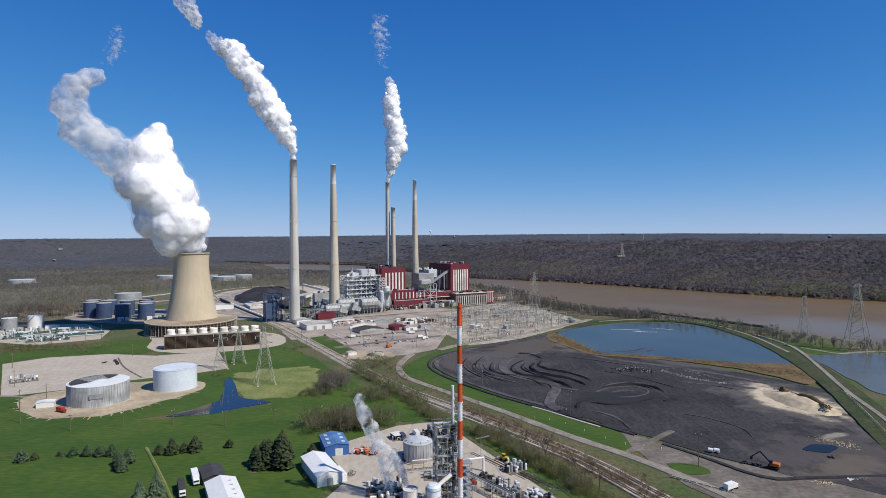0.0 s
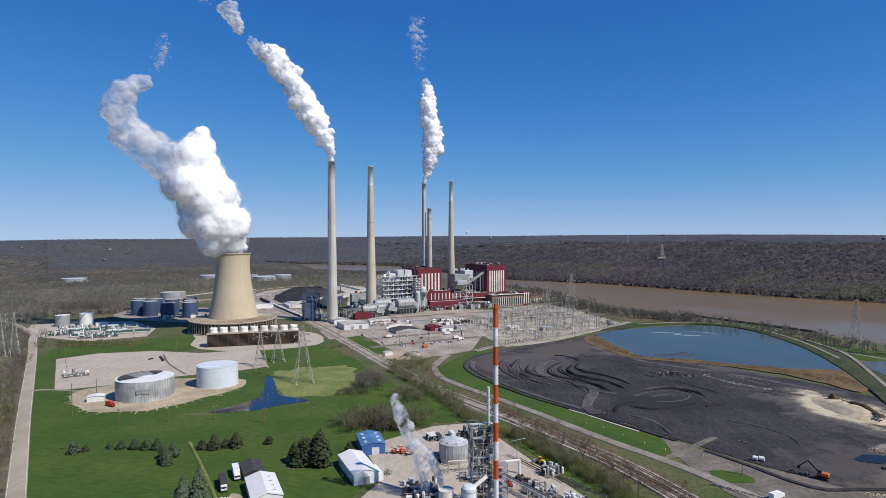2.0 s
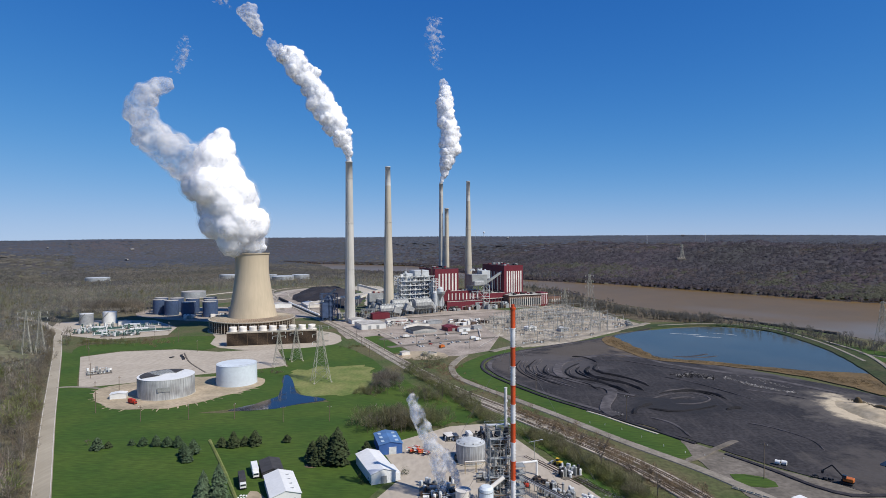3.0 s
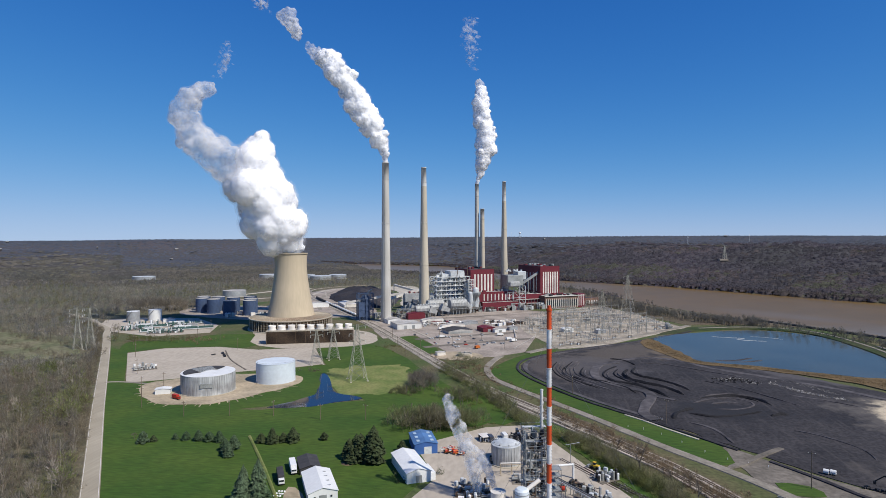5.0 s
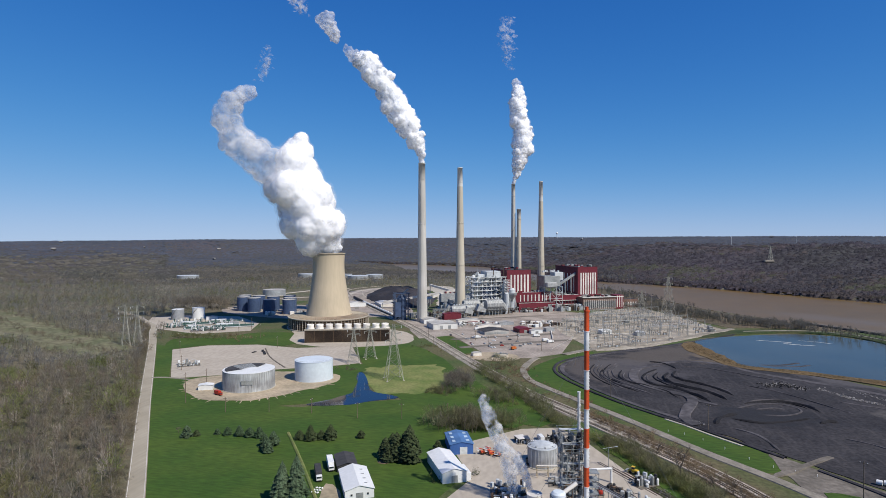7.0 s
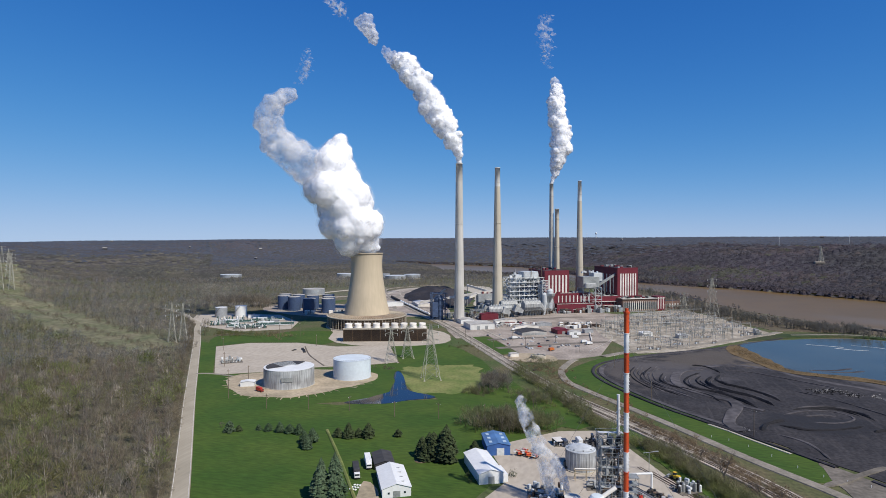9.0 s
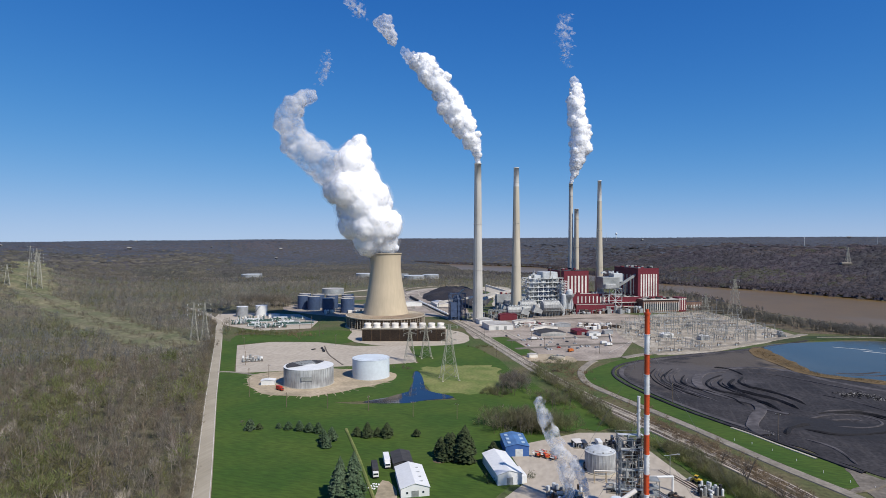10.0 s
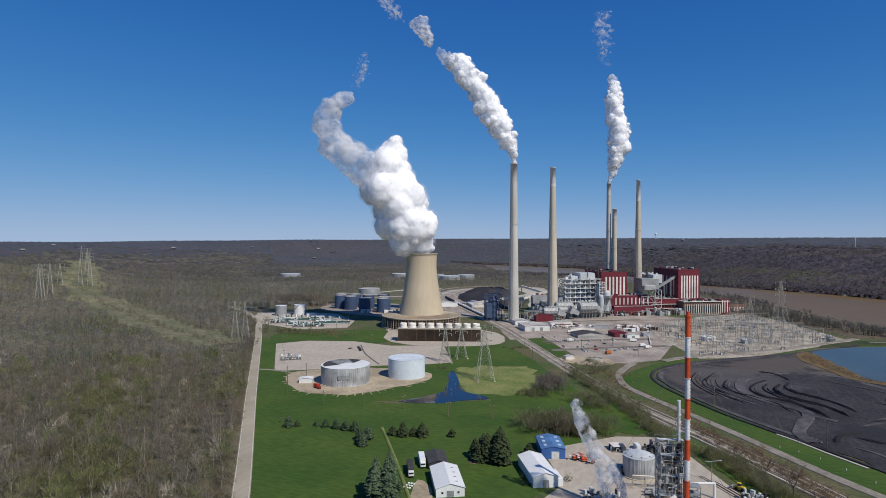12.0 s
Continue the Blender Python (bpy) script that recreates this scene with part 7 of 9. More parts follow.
blue = shed(-65, 318, 13, 21, 6, M_BLUE, M_BLUEROOF, "blue metal workshop with pale rooflights", 20, "blue_workshop", 0.2, 0)
part("door", block((7.5, -0.08, 2.2), (4.2, 0.2, 4.4)), M_PALESTEEL, blue, "pale roller door")
for i in range(3):
    for s in (0, 1):
        zz = 6.0 + (2.9 if s == 0 else 2.9) * 0.2 + 0.22
        part("rooflight", block((3.1 if s == 0 else 9.9, 4 + i * 6.4, zz), (3.0, 3.0, 0.1)), M_SKYLIGHT, blue)
wb = shed(-61, 279, 12.5, 30, 5.5, M_WHITE, M_WHITE, "white metal storage building with a pitched roof", 28, "white_store", 0.3, 1)
part("lean_to", block((13.8, 6.5, 2.1), (2.6, 12, 4.2), 0, 0.1), M_WHITE, wb)

# ================= process yard =================
def guyed_mast(x, y):
    t = thing("banded_mast", "tall orange and white banded mast held by guy wires", "mast", pose(x, y, 0))
    z, n = 0.0, 11
    step = 90.0 / n
    for k in range(n):
        m = M_ORANGE if k % 2 == 0 else M_MASTWHITE
        bm = lathe([(1.02, z), (1.02, z + step - 0.25), (1.22, z + step - 0.25), (1.22, z + step), (1.0, z + step)], 14)
        band = part("band", bm, m if k else M_PALEBLUE, t, "orange band" if k % 2 == 0 and k else "white band")
        bm = bmesh.new()
        for q in range(int(step / 1.4)):
            box(bm, (1.1, -0.5, z + q * 1.4 + 0.6), (0.3, 0.6, 0.1))
            box(bm, (-1.05, 0.2, z + q * 1.4 + 1.2), (0.2, 0.4, 0.2))
        part("ladder", bm, m, band)
        z += step
    part("tip", lathe([(1.3, 90), (1.3, 90.6), (0.7, 90.6), (0.7, 92), (0, 92)], 14), M_ORANGE, t)
    for h in (45, 78):
        for a in (100, 205, 340):
            f = Vector((math.cos(radians(a)), math.sin(radians(a)), 0)) * (48 if h > 50 else 32)
            part("guy_wire", bar((0, 0, h), (f.x, f.y, 0.3), 0.05, 4), M_WIRE, t)
    part("foot", block((0, 0, 0.4), (3.4, 3.4, 0.9)), M_CONC, t)
    return t


guyed_mast(6.9, 251.7)
tower = steel_frame("process_tower", "crowded galvanised steel process tower with platforms", 9.4, 9, 37, 2, 2, 12, pose(-3.2, 252, 0.3, 0, 0, 12), M_STEEL, 0.16)
side = steel_frame("pipe_bridge_tower", "open steel pipe tower beside the banded mast", 4.5, 5, 21, 1, 1, 7, pose(7.6, 253, 0.3, 0, 0, 12), M_DARKSTEEL, 0.13)
for k in range(7):
    part("platform", block((2.2, 2.5, 3 * (k + 1)), (5.2, 5.4, 0.1)), M_STEEL, side)
for k in range(9):
    part("platform", block((5.5, 1.0 if k % 2 else 8.0, 37 * (k + 1) / 9), (10.4, 2.4, 0.12)), M_PALESTEEL, tower)
    bm = bmesh.new()
    for y in (-0.6, 9.6):
        beam(bm, (-0.6, y, 37 * (k + 1) / 9 + 1.1), (10, y, 37 * (k + 1) / 9 + 1.1), 0.07)
    for x in (-0.6, 10):
        beam(bm, (x, -0.6, 37 * (k + 1) / 9 + 1.1), (x, 9.6, 37 * (k + 1) / 9 + 1.1), 0.07)
    part("handrail", bm, M_STEEL, tower)
rp = random.Random(21)
for k in range(90):
    z = rp.uniform(1, 34)
    h = rp.uniform(1.5, 4.5)
    part("vessel", lathe([(0, 0), (0.5, 0.1), (0.6, 0.4), (0.6, 0.9), (0.3, 1.0), (0, 1.0)], 10), rp.choice((M_PALESTEEL, M_STEEL, M_SILVER, M_DARK, M_DARK, M_DARKSTEEL, M_RAIL)), tower).matrix_basis = pose(rp.uniform(0.5, 9), rp.uniform(0.5, 8), z) @ Matrix.Diagonal((rp.uniform(0.8, 2), rp.uniform(0.8, 2), h, 1))
for k in range(120):
    x, y, z = rp.uniform(0, 9.4), rp.uniform(-0.8, 9), rp.uniform(2, 34)
    d = rp.choice(((rp.uniform(2, 6), 0, 0), (0, 0, rp.uniform(4, 14)), (0, rp.uniform(2, 6), 0)))
    part("pipe", bar((x, y, z), (x + d[0], y + d[1], min(z + d[2], 38)), rp.uniform(0.12, 0.28), 6), rp.choice((M_PALESTEEL, M_STEEL, M_SILVER, M_RAIL)), tower)
vent = thing("vent_stack", "slim white vent stack with spiral strakes", "stack", pose(3.9, 260.2, 37))
part("shaft", bar((0, 0, -36.7), (0, 0, 17), 0.62, 12), M_MASTWHITE, vent)
bm = bmesh.new()
for k in range(60):
    a, z = k * 0.55, -6 + k * 0.3
    box(bm, (0.75 * math.cos(a), 0.75 * math.sin(a), z), (0.45, 0.12, 0.36), math.degrees(a))
part("strake", bm, M_MASTWHITE, vent)
part("lip", lathe([(0.7, 16.6), (0.7, 17.1), (0.5, 17.1)], 12), M_MASTWHITE, vent)
silver = tank(-14.3, 314, 7.7, 10.6, M_STREAK, M_PALESTEEL, "silver-grey streaked steel tank with a shallow domed roof", 0.27, True, "", 2, stair=False)
for k in range(28):
    a = 2 * math.pi * k / 28
    part("wall_rib", block((7.75 * math.cos(a), 7.75 * math.sin(a), 5.3), (0.12, 0.16, 10.4), math.degrees(a)), M_STREAK, silver)
for k in range(8):
    a = 2 * math.pi * k / 8 + 0.3
    part("roof_vent", lathe([(0.35, 0), (0.35, 0.7), (0.55, 0.7), (0, 1.0)], 8), M_STEEL, silver).matrix_basis = pose(6.2 * math.cos(a), 6.2 * math.sin(a), 11.0)
tank(-15.2, 258.6, 3.3, 8.4, M_STRIPE, M_STRIPE, "small cream tank in the process yard", 0.05, False, stair=False)
col = thing("process_column", "pale blue painted process column with pipes", "vessel", pose(-4.6, 247, 0.3))
part("shell", lathe([(0, 0), (3.0, 0), (3.0, 14.2), (2.2, 15.0), (0, 15.2)], 24), M_PALEBLUE, col, smooth=False)
for k in range(5):
    part("band", lathe([(2.98, 2 + k * 2.7), (3.15, 2 + k * 2.7), (3.15, 2.25 + k * 2.7), (2.98, 2.25 + k * 2.7)], 24), M_STEEL, col)
part("offtake", bar((1.5, 1.5, 13.5), (7.5, 4, 17.5), 0.9, 12), M_STRIPE, col, "white slanting pipe")
part("ladder", block((-3.3, 0, 7), (0.5, 0.6, 14)), M_STEEL, col)


def clutter(x, y, w, d, n, seed, label, hmax=4.0, turn=0.0, tints=None):
    """A skid of small vessels, pipes and frames."""
    t = thing("equipment_skid", label, "machinery", pose(x, y, 0.3, 0, 0, turn), "equipment skids")
    r = random.Random(seed)
    tints = tints or (M_PALESTEEL, M_STEEL, M_DARK, M_SILVER, M_RAIL)
    part("base", block((w / 2, d / 2, 0.15), (w, d, 0.3)), M_DIRT, t)
    for k in range(n):
        c = (r.uniform(0.6, w - 0.6), r.uniform(0.6, d - 0.6))
        h = r.uniform(0.8, hmax)
        f = r.random()
        if f < 0.35:
            part("unit", block((*c, 0.3 + h / 2), (r.uniform(0.7, 2.2), r.uniform(0.7, 1.8), h), r.uniform(0, 90), 0.12), r.choice(tints), t)
        elif f < 0.6:
            part("vessel", lathe([(0, 0.3), (0.7, 0.3), (0.75, h), (0.4, h + 0.3), (0, h + 0.35)], 12), r.choice(tints), t).matrix_basis = pose(*c, 0)
        elif f < 0.75:
            part("drum", bar((c[0] - 1.4, c[1], h * 0.6 + 0.6), (c[0] + 1.4, c[1], h * 0.6 + 0.6), 0.65, 12), r.choice(tints), t)
        else:
            q = (min(w, c[0] + r.uniform(1, 5)), c[1] + r.choice((0, 0, 1.5)), h)
            part("pipe", bar((*c, h), q, 0.14, 6), r.choice(tints), t)
            part("pipe_leg", bar((*c, 0.3), (*c, h), 0.12, 4), r.choice(tints), t)
    return t


clutter(-30, 258, 16, 18, 46, 3, "tangle of pipes and pumps under rising steam", 4.5, 10, (M_WHITE, M_PALESTEEL, M_STEEL, M_SILVER, M_RAIL))
clutter(-10, 286, 14, 9, 26, 5, "pipe skid beside the silver tank", 3.5, 5)
clutter(28, 299, 9, 12, 34, 61, "white filters and pipework in a steel skid", 5.0, -52, (M_WHITE, M_PALESTEEL, M_STEEL, M_DARK))
clutter(-36, 264, 17, 20, 44, 62, "white and silver pipes and pumps under rising steam", 3.6, 5, (M_WHITE, M_SILVER, M_PALESTEEL, M_STEEL, M_RAIL))
clutter(-8, 346, 7, 12, 22, 63, "dark stacked machinery at the yard edge", 6, 20, (M_DARK, M_TIE, M_NAVY))
clutter(36, 268, 10, 10, 24, 64, "white pumps and valves on skids", 3.0, -40, (M_WHITE, M_PALESTEEL, M_STEEL))
clutter(18, 278, 20, 12, 46, 6, "white vessels and pipework skid", 4.5, -52)
clutter(30, 262, 12, 18, 30, 8, "white filter skid in the gravel yard", 4.0, -52)
clutter(16, 290, 9, 6, 18, 9, "rusty scrap pipework on the ground", 1.8, -40, (M_RAIL, M_TIE, M_DARK))
clutter(-10, 342, 12, 16, 24, 10, "dark stacked equipment along the yard fence", 3.2, 30, (M_DARK, M_TIE, M_STEEL))
clutter(-30, 342, 7, 6, 10, 11, "small dark containers by the fence", 2.4, 20, (M_DARK, M_WHITE, M_NAVY))


def boom_lift(m, reach):
    """A folded boom lift: chassis, wheels, turntable, two boom sections and a basket."""
    t = thing("boom_lift", "red-orange boom lift parked beside the workshop", "lift", m, "boom lifts")
    part("chassis", block((0, 0, 0.75), (3.4, 1.8, 0.5), 0, 0.1), M_MACHORANGE, t)
    for x in (-1.2, 1.2):
        for y in (-1.0, 1.0):
            part("wheel", bar((x, y - 0.2, 0.5), (x, y + 0.2, 0.5), 0.5, 12), M_RUBBER, t)
    part("turntable", block((-0.6, 0, 1.45), (1.9, 1.5, 0.9), 0, 0.15), M_MACHRED, t)
    part("counterweight", block((-1.7, 0, 1.5), (0.6, 1.6, 0.9), 0, 0.1), M_DARK, t)
    part("lower_boom", bar((-1.2, 0, 1.9), (1.9, 0, reach * 0.55), 0.28, 6), M_MACHORANGE, t)
    part("upper_boom", bar((1.9, 0.3, reach * 0.55), (-2.6, 0.3, reach), 0.24, 6), M_MACHRED, t)
    bm = bmesh.new()
    for z in (reach - 1.0, reach + 0.1):
        for p, q in (((-3.6, -0.6), (-3.6, 1.2)), ((-2.6, -0.6), (-2.6, 1.2)), ((-3.6, -0.6), (-2.6, -0.6)), ((-3.6, 1.2), (-2.6, 1.2))):
            beam(bm, (*p, z), (*q, z), 0.06)
    for p in ((-3.6, -0.6), (-3.6, 1.2), (-2.6, -0.6), (-2.6, 1.2)):
        beam(bm, (*p, reach - 1.0), (*p, reach + 0.1), 0.06)
    box(bm, (-3.1, 0.3, reach - 1.0), (1.0, 1.8, 0.1))
    part("basket", bm, M_WHITE, t)
    return t


for x, y, turn, reach in ((-47.5, 323.5, 35, 3.4), (-44.5, 326, 60, 3.8), (-42.5, 322.5, 20, 3.2), (-46, 329, 110, 3.0), (-40.5, 326.5, 140, 3.5), (-38.5, 322, 75, 2.8), (21, 262.5, 110, 4.0)):
    boom_lift(pose(x, y, 0.36, 0, 0, turn), reach)
clutter(-40, 328, 5, 5, 9, 12, "pale crates and small machines beside the lifts", 1.8, 20, (M_WHITE, M_STRIPE, M_PALESTEEL))
lean = thing("open_shed", "open-fronted dark shed with a pale sheet roof", "shed", pose(-29, 343, 0.36, 0, 0, 28))
part("back_wall", block((2.6, 6.9, 1.4), (5.2, 0.2, 2.8)), M_DARK, lean)
part("roof", block((2.6, 3.5, 3.0), (5.8, 7.6, 0.18)), M_STRIPE, lean)
for x in (0.1, 5.1):
    part("side_wall", block((x, 3.6, 1.4), (0.16, 6.6, 2.8)), M_DARK, lean)
    part("post", bar((x, 0.1, 0), (x, 0.1, 2.95), 0.12), M_STEEL, lean)
for k in range(6):
    cyl = thing("gas_cylinder", "white gas cylinder lying on timber skids", "cylinder", pose(-21.5 + 1.15 * k, 346.5 + 0.6 * k, 0.36, 0, 0, 28), "gas cylinders by the fence")
    part("shell", bar((0, -1.9, 0.75), (0, 1.9, 0.75), 0.46, 12), M_WHITE, cyl)
    part("cap", bar((0, -2.2, 0.75), (0, -1.9, 0.75), 0.2, 8), M_STEEL, cyl)
    for y in (-1.2, 1.2):
        part("skid", block((0, y, 0.15), (1.0, 0.25, 0.3)), M_TIE, cyl)
clutter(-24, 308, 4, 6, 8, 13, "dark shed-like unit beside the tank", 5.0, 0, (M_DARK, M_TIE))
rack = steel_frame("pipe_rack", "long low steel pipe rack across the yard", 34, 3.2, 5, 6, 1, 1, pose(8, 285, 0.3, 0, 0, -52), M_STEEL, 0.18, braces=False)
for k in range(4):
    part("pipe", bar((0, 0.5 + 0.7 * k, 5.4), (34, 0.5 + 0.7 * k, 5.4), 0.22, 6), (M_PALESTEEL, M_RAIL, M_STEEL, M_DARK)[k], rack)
rack = steel_frame("pipe_rack", "tan overhead pipe rack beside the silver tank", 17, 2.4, 5.5, 3, 1, 1, pose(-16, 296, 0.3, 0, 0, 12), M_TANSOIL, 0.2, braces=False)
part("pipe", bar((0, 1.2, 5.9), (17, 1.2, 5.9), 0.3, 8), M_STRIPE, rack)
pp = thing("overhead_pipe", "white overhead pipe on posts", "pipework", pose(9, 294, 0.3))
part("pipe", bar((0, 0, 7), (11, 4, 7), 0.55, 10), M_WHITE, pp)
part("drop", bar((11, 4, 7.2), (11, 4, 0), 0.55, 10), M_WHITE, pp)
for k in range(3):
    t = thing("rail_siding_rack", "dark rail spur in the gravel yard", "railway", pose(18 + k * 6, 318 - k * 5, 0.36, 0, 0, -55))
    part("rail", block((16, 0, 0.12), (44, 0.2, 0.22)), M_RAIL, t)
    part("rail", block((16, 1.5, 0.12), (44, 0.2, 0.22)), M_RAIL, t)
lamp = thing("yard_lamp", "grey double-armed yard lamp post", "lamp", pose(20, 318, 0.3))
part("pole", bar((0, 0, 0), (0, 0, 10), 0.16, 6), M_STEEL, lamp)
part("arm", bar((-3, 0, 9.6), (4, 0.6, 11), 0.12, 5), M_PALESTEEL, lamp)
part("head", block((4, 0.6, 11), (1.2, 0.5, 0.25)), M_PALESTEEL, lamp)


def loader(m, paint, label):
    t = thing("wheel_loader", label, "loader", m)
    part("body", block((-0.8, 0, 1.5), (3.2, 2.0, 1.3), 0, 0.2), paint, t)
    part("cab", block((0.2, 0, 2.7), (1.5, 1.5, 1.4), 0, 0.12), M_GLASS, t)
    part("cab_roof", block((0.2, 0, 3.45), (1.7, 1.7, 0.15)), paint, t)
    for y in (-0.7, 0.7):
        part("lift_arm", bar((0.8, y, 1.8), (3.4, y, 0.8), 0.16), paint, t)
    part("bucket", bar((3.6, -1.4, 0.75), (3.6, 1.4, 0.75), 0.75, 5), M_STEEL, t)
    for x in (-1.6, 1.3):
        for y in (-1.1, 1.1):
            part("wheel", lathe([(0, -0.28), (0.75, -0.28), (0.75, 0.28), (0, 0.28)], 14), M_RUBBER, t).matrix_basis = pose(x, y, 0.75, 90, 0, 0)
    return t


loader(pose(32, 312, 0.36, 0, 0, 150), M_MACHYEL, "yellow wheel loader on the yard edge")
loader(pose(14, 283, 0.36, 0, 0, 100), M_MACHRED, "red wheel loader in the process yard")
loader(pose(-37, 329, 0.36, 0, 0, 60), M_CARDARK, "dark loader in the gravel yard")
loader(pose(-25, 268, 0.36, 0, 0, 20), M_MACHYEL, "yellow loader among the pipework")
truck(pose(-25, 347, 0.36, 0, 0, 110), M_CARDARK, "dark truck parked by the yard fence", 6)
truck(pose(-17, 352, 0.36, 0, 0, 110), M_WHITE, "white tank truck parked by the yard fence", 6)

ex = thing("excavator", "orange tracked excavator with its boom raised", "excavator", pose(168.5, 298, 0.6, 0, 0, 140))
ex.scale = (1.25, 1.25, 1.25)
for y in (-1.3, 1.3):
    part("track", block((0, y, 0.5), (4.4, 0.7, 1.0), 0, 0.3), M_RUBBER, ex)
part("house", block((-0.6, 0, 1.9), (3.6, 2.7, 1.4), 0, 0.2), M_MACHORANGE, ex)
part("cab", block((0.7, 0.8, 2.7), (1.4, 1.1, 1.7), 0, 0.12), M_GLASS, ex)
part("boom", bar((1.0, -0.2, 2.2), (5.0, -0.2, 6.0), 0.35), M_DARK, ex)
part("stick", bar((5.0, -0.2, 6.0), (8.0, -0.2, 3.2), 0.28), M_DARK, ex)
part("bucket", block((8.2, -0.2, 2.6), (1.0, 1.2, 1.3), 0, 0.25), M_DARK, ex)
for x, y in ((147, 321), (150, 320.4)):
    t = thing("pipe_roll", "white plastic pipe roll lying on the ash", "roll", pose(x, y, 1.9, 0, 90, -35), "white rolls")
    part("roll", lathe([(0.5, -1.2), (1.15, -1.2), (1.15, 1.2), (0.5, 1.2)], 18, True), M_WHITE, t)
    part("core", lathe([(0.3, -1.1), (0.5, -1.1), (0.5, 1.1), (0.3, 1.1)], 12, True), M_DARK, t)
for x, y in ((208, 312), (158, 306), (163, 303)):
    t = thing("scrap_pile", "dark pile of scrap on the ash", "scrap", pose(x, y, 0.6))
    rr_ = random.Random(int(x))
    for k in range(5):
        part("scrap", block((rr_.uniform(-2, 2), rr_.uniform(-1, 1), 0.35), (rr_.uniform(0.8, 2.4), 0.8, 0.7), rr_.uniform(0, 180), 0.1), M_DARK, t)

# barges and loading line along the river bank
for k in range(11):
    f = k / 10
    x, y = 312 + 96 * f, 914 - 152 * f
    t = thing("river_barge", "dark flat barge moored along the bank", "barge", pose(x + 8, y + 6, -4.8, 0, 0, -57.7), "moored barges")
    part("hull", block((0, 0, 3.0), (16.0, 9, 8.0), 0, 0.5), M_ROOFDARK, t)
    part("coaming", block((0, 0, 7.3), (14.5, 7, 0.8)), M_TIE, t)

# steam of the process yard
P = at_range(-25, 267)
plume("yard_steam", [[(*P(0, 1.5), 1.6, 0.7), (*P(-0.6, 8), 2.5, 0.6), (*P(-2, 15), 3.4, 0.55), (*P(-4, 22), 3.6, 0.5), (*P(-7, 29), 3.4, 0.5), (*P(-10, 36), 3.2, 0.4), (*P(-12.5, 42), 2.6, 0.25), (*P(-14, 48), 2.4, 0.25)], [(*P(9, 1.5), 1.0, 0.6), (*P(7, 8), 1.5, 0.5), (*P(5, 14), 2.2, 0.4), (*P(1, 21), 2.6, 0.25)]], 0.4, "thin grey-white steam leaking from the pipework", 2.6, 5, True)

# ================= small things of the yards =================
for x, y, w, d, n, sd, tn, lb in ((-540, 700, 40, 20, 70, 31, 30, "green and white gas pipework with valves"), (-488, 680, 44, 22, 80, 32, 30, "dense green pipe manifold on the gravel"), (-560, 740, 40, 16, 50, 33, 30, "white pumps and pipes beside the tanks"), (-500, 745, 36, 16, 50, 34, 30, "grey gas meters and pipework")):
    clutter(x, y, w, d, n, sd, lb, 6.5, tn, (M_GREENPIPE, M_GREENPIPE, M_WHITE, M_PALESTEEL, M_STEEL, M_GALV))
bay = clutter(-362, 486, 20, 14, 26, 41, "fenced transformer bay on the gravel yard", 5.0, 37, (M_PALESTEEL, M_STEEL, M_WHITE))
for k in range(9):
    part("fence_post", bar((k * 2.5, 0, 0), (k * 2.5, 0, 2.4), 0.1), M_STEEL, bay)
for x, y, a, ln in ((-322, 574, 120, 9), (-316, 566, 120, 10), (-312, 560, 118, 8), (-330, 566, 80, 5)):
    t = thing("pipe_stack", "dark lengths of pipe lying on gravel", "pipe", pose(x, y, 0.3, 0, 0, a), "loose pipes")
    for k in range(3):
        part("pipe", bar((0, k * 0.9, 0.45), (ln, k * 0.9, 0.45), 0.45, 8), M_DARK, t)
ribbon("yard_kerb", [(-330, 592), (-300, 548), (-262, 506)], 1.4, 0.55, M_TIE, "dark low pipe trough across the gravel", "kerb", 0.1, 0.4, 0.2)
# pale erosion streaks on the bank of the tank pad
rb = random.Random(14)
for k in range(26):
    edge = spline([(-316, 440), (-298, 416), (-266, 394), (-234, 398), (-211, 426), (-196, 458)], False, 3.0)
    p = edge[int((k + rb.random()) / 26 * (len(edge) - 1))]
    q = p + (p - Vector((-256, 446, 0))).normalized() * rb.uniform(4, 10)
    p = p - (p - Vector((-256, 446, 0))).normalized() * 3
    tagged(part("erosion_streak", ribbon_bm([(p.x, p.y), ((p.x + q.x) / 2 + rb.uniform(-1, 1), (p.y + q.y) / 2), (q.x, q.y)], rb.uniform(0.4, 1.0), 0.46, 0.3, 2.0, 0.5, 0.05, True), M_TANSOIL), "pale streak of washed-out soil", "soil", kind="structure")
# far houses on the plateau
fh = None
for k in range(0, 19, 2):
    a, r = radians(-57 + k * 2.2 + 3 * math.sin(k * 5.1) if k < 14 else (k - 14) * 8.1 + 1), 3600 + 150 * ((k * 7) % 6)
    x, y = r * math.sin(a), r * math.cos(a)
    m = pose(x, y, float(land_height(np.array([x]), np.array([y]))[0]) + 8, 0, 0, k * 50)
    if fh:
        copy_thing(fh, m)
    else:
        fh = shed(0, 0, 8, 22, 3.5, M_ROOFGREY, M_ROOFGREY, "far pale building on the wooded plateau", 0, "far_house", 0.3)
        fh.matrix_world = m
        fh["group"] = "far houses"
        part("footing", block((4, 11, -8), (7.8, 21.8, 16)), M_ROOFDARK, fh)
wt_at = (-91.0, 4299.0)
wt = thing("water_tower", "pale ball water tower on the horizon", "water tower", pose(*wt_at, float(land_height(np.array(wt_at[:1]), np.array(wt_at[1:]))[0])))
part("stem", lathe([(5, 0), (2.2, 6), (1.8, 26), (3.5, 30)], 12), M_PALESTEEL, wt)
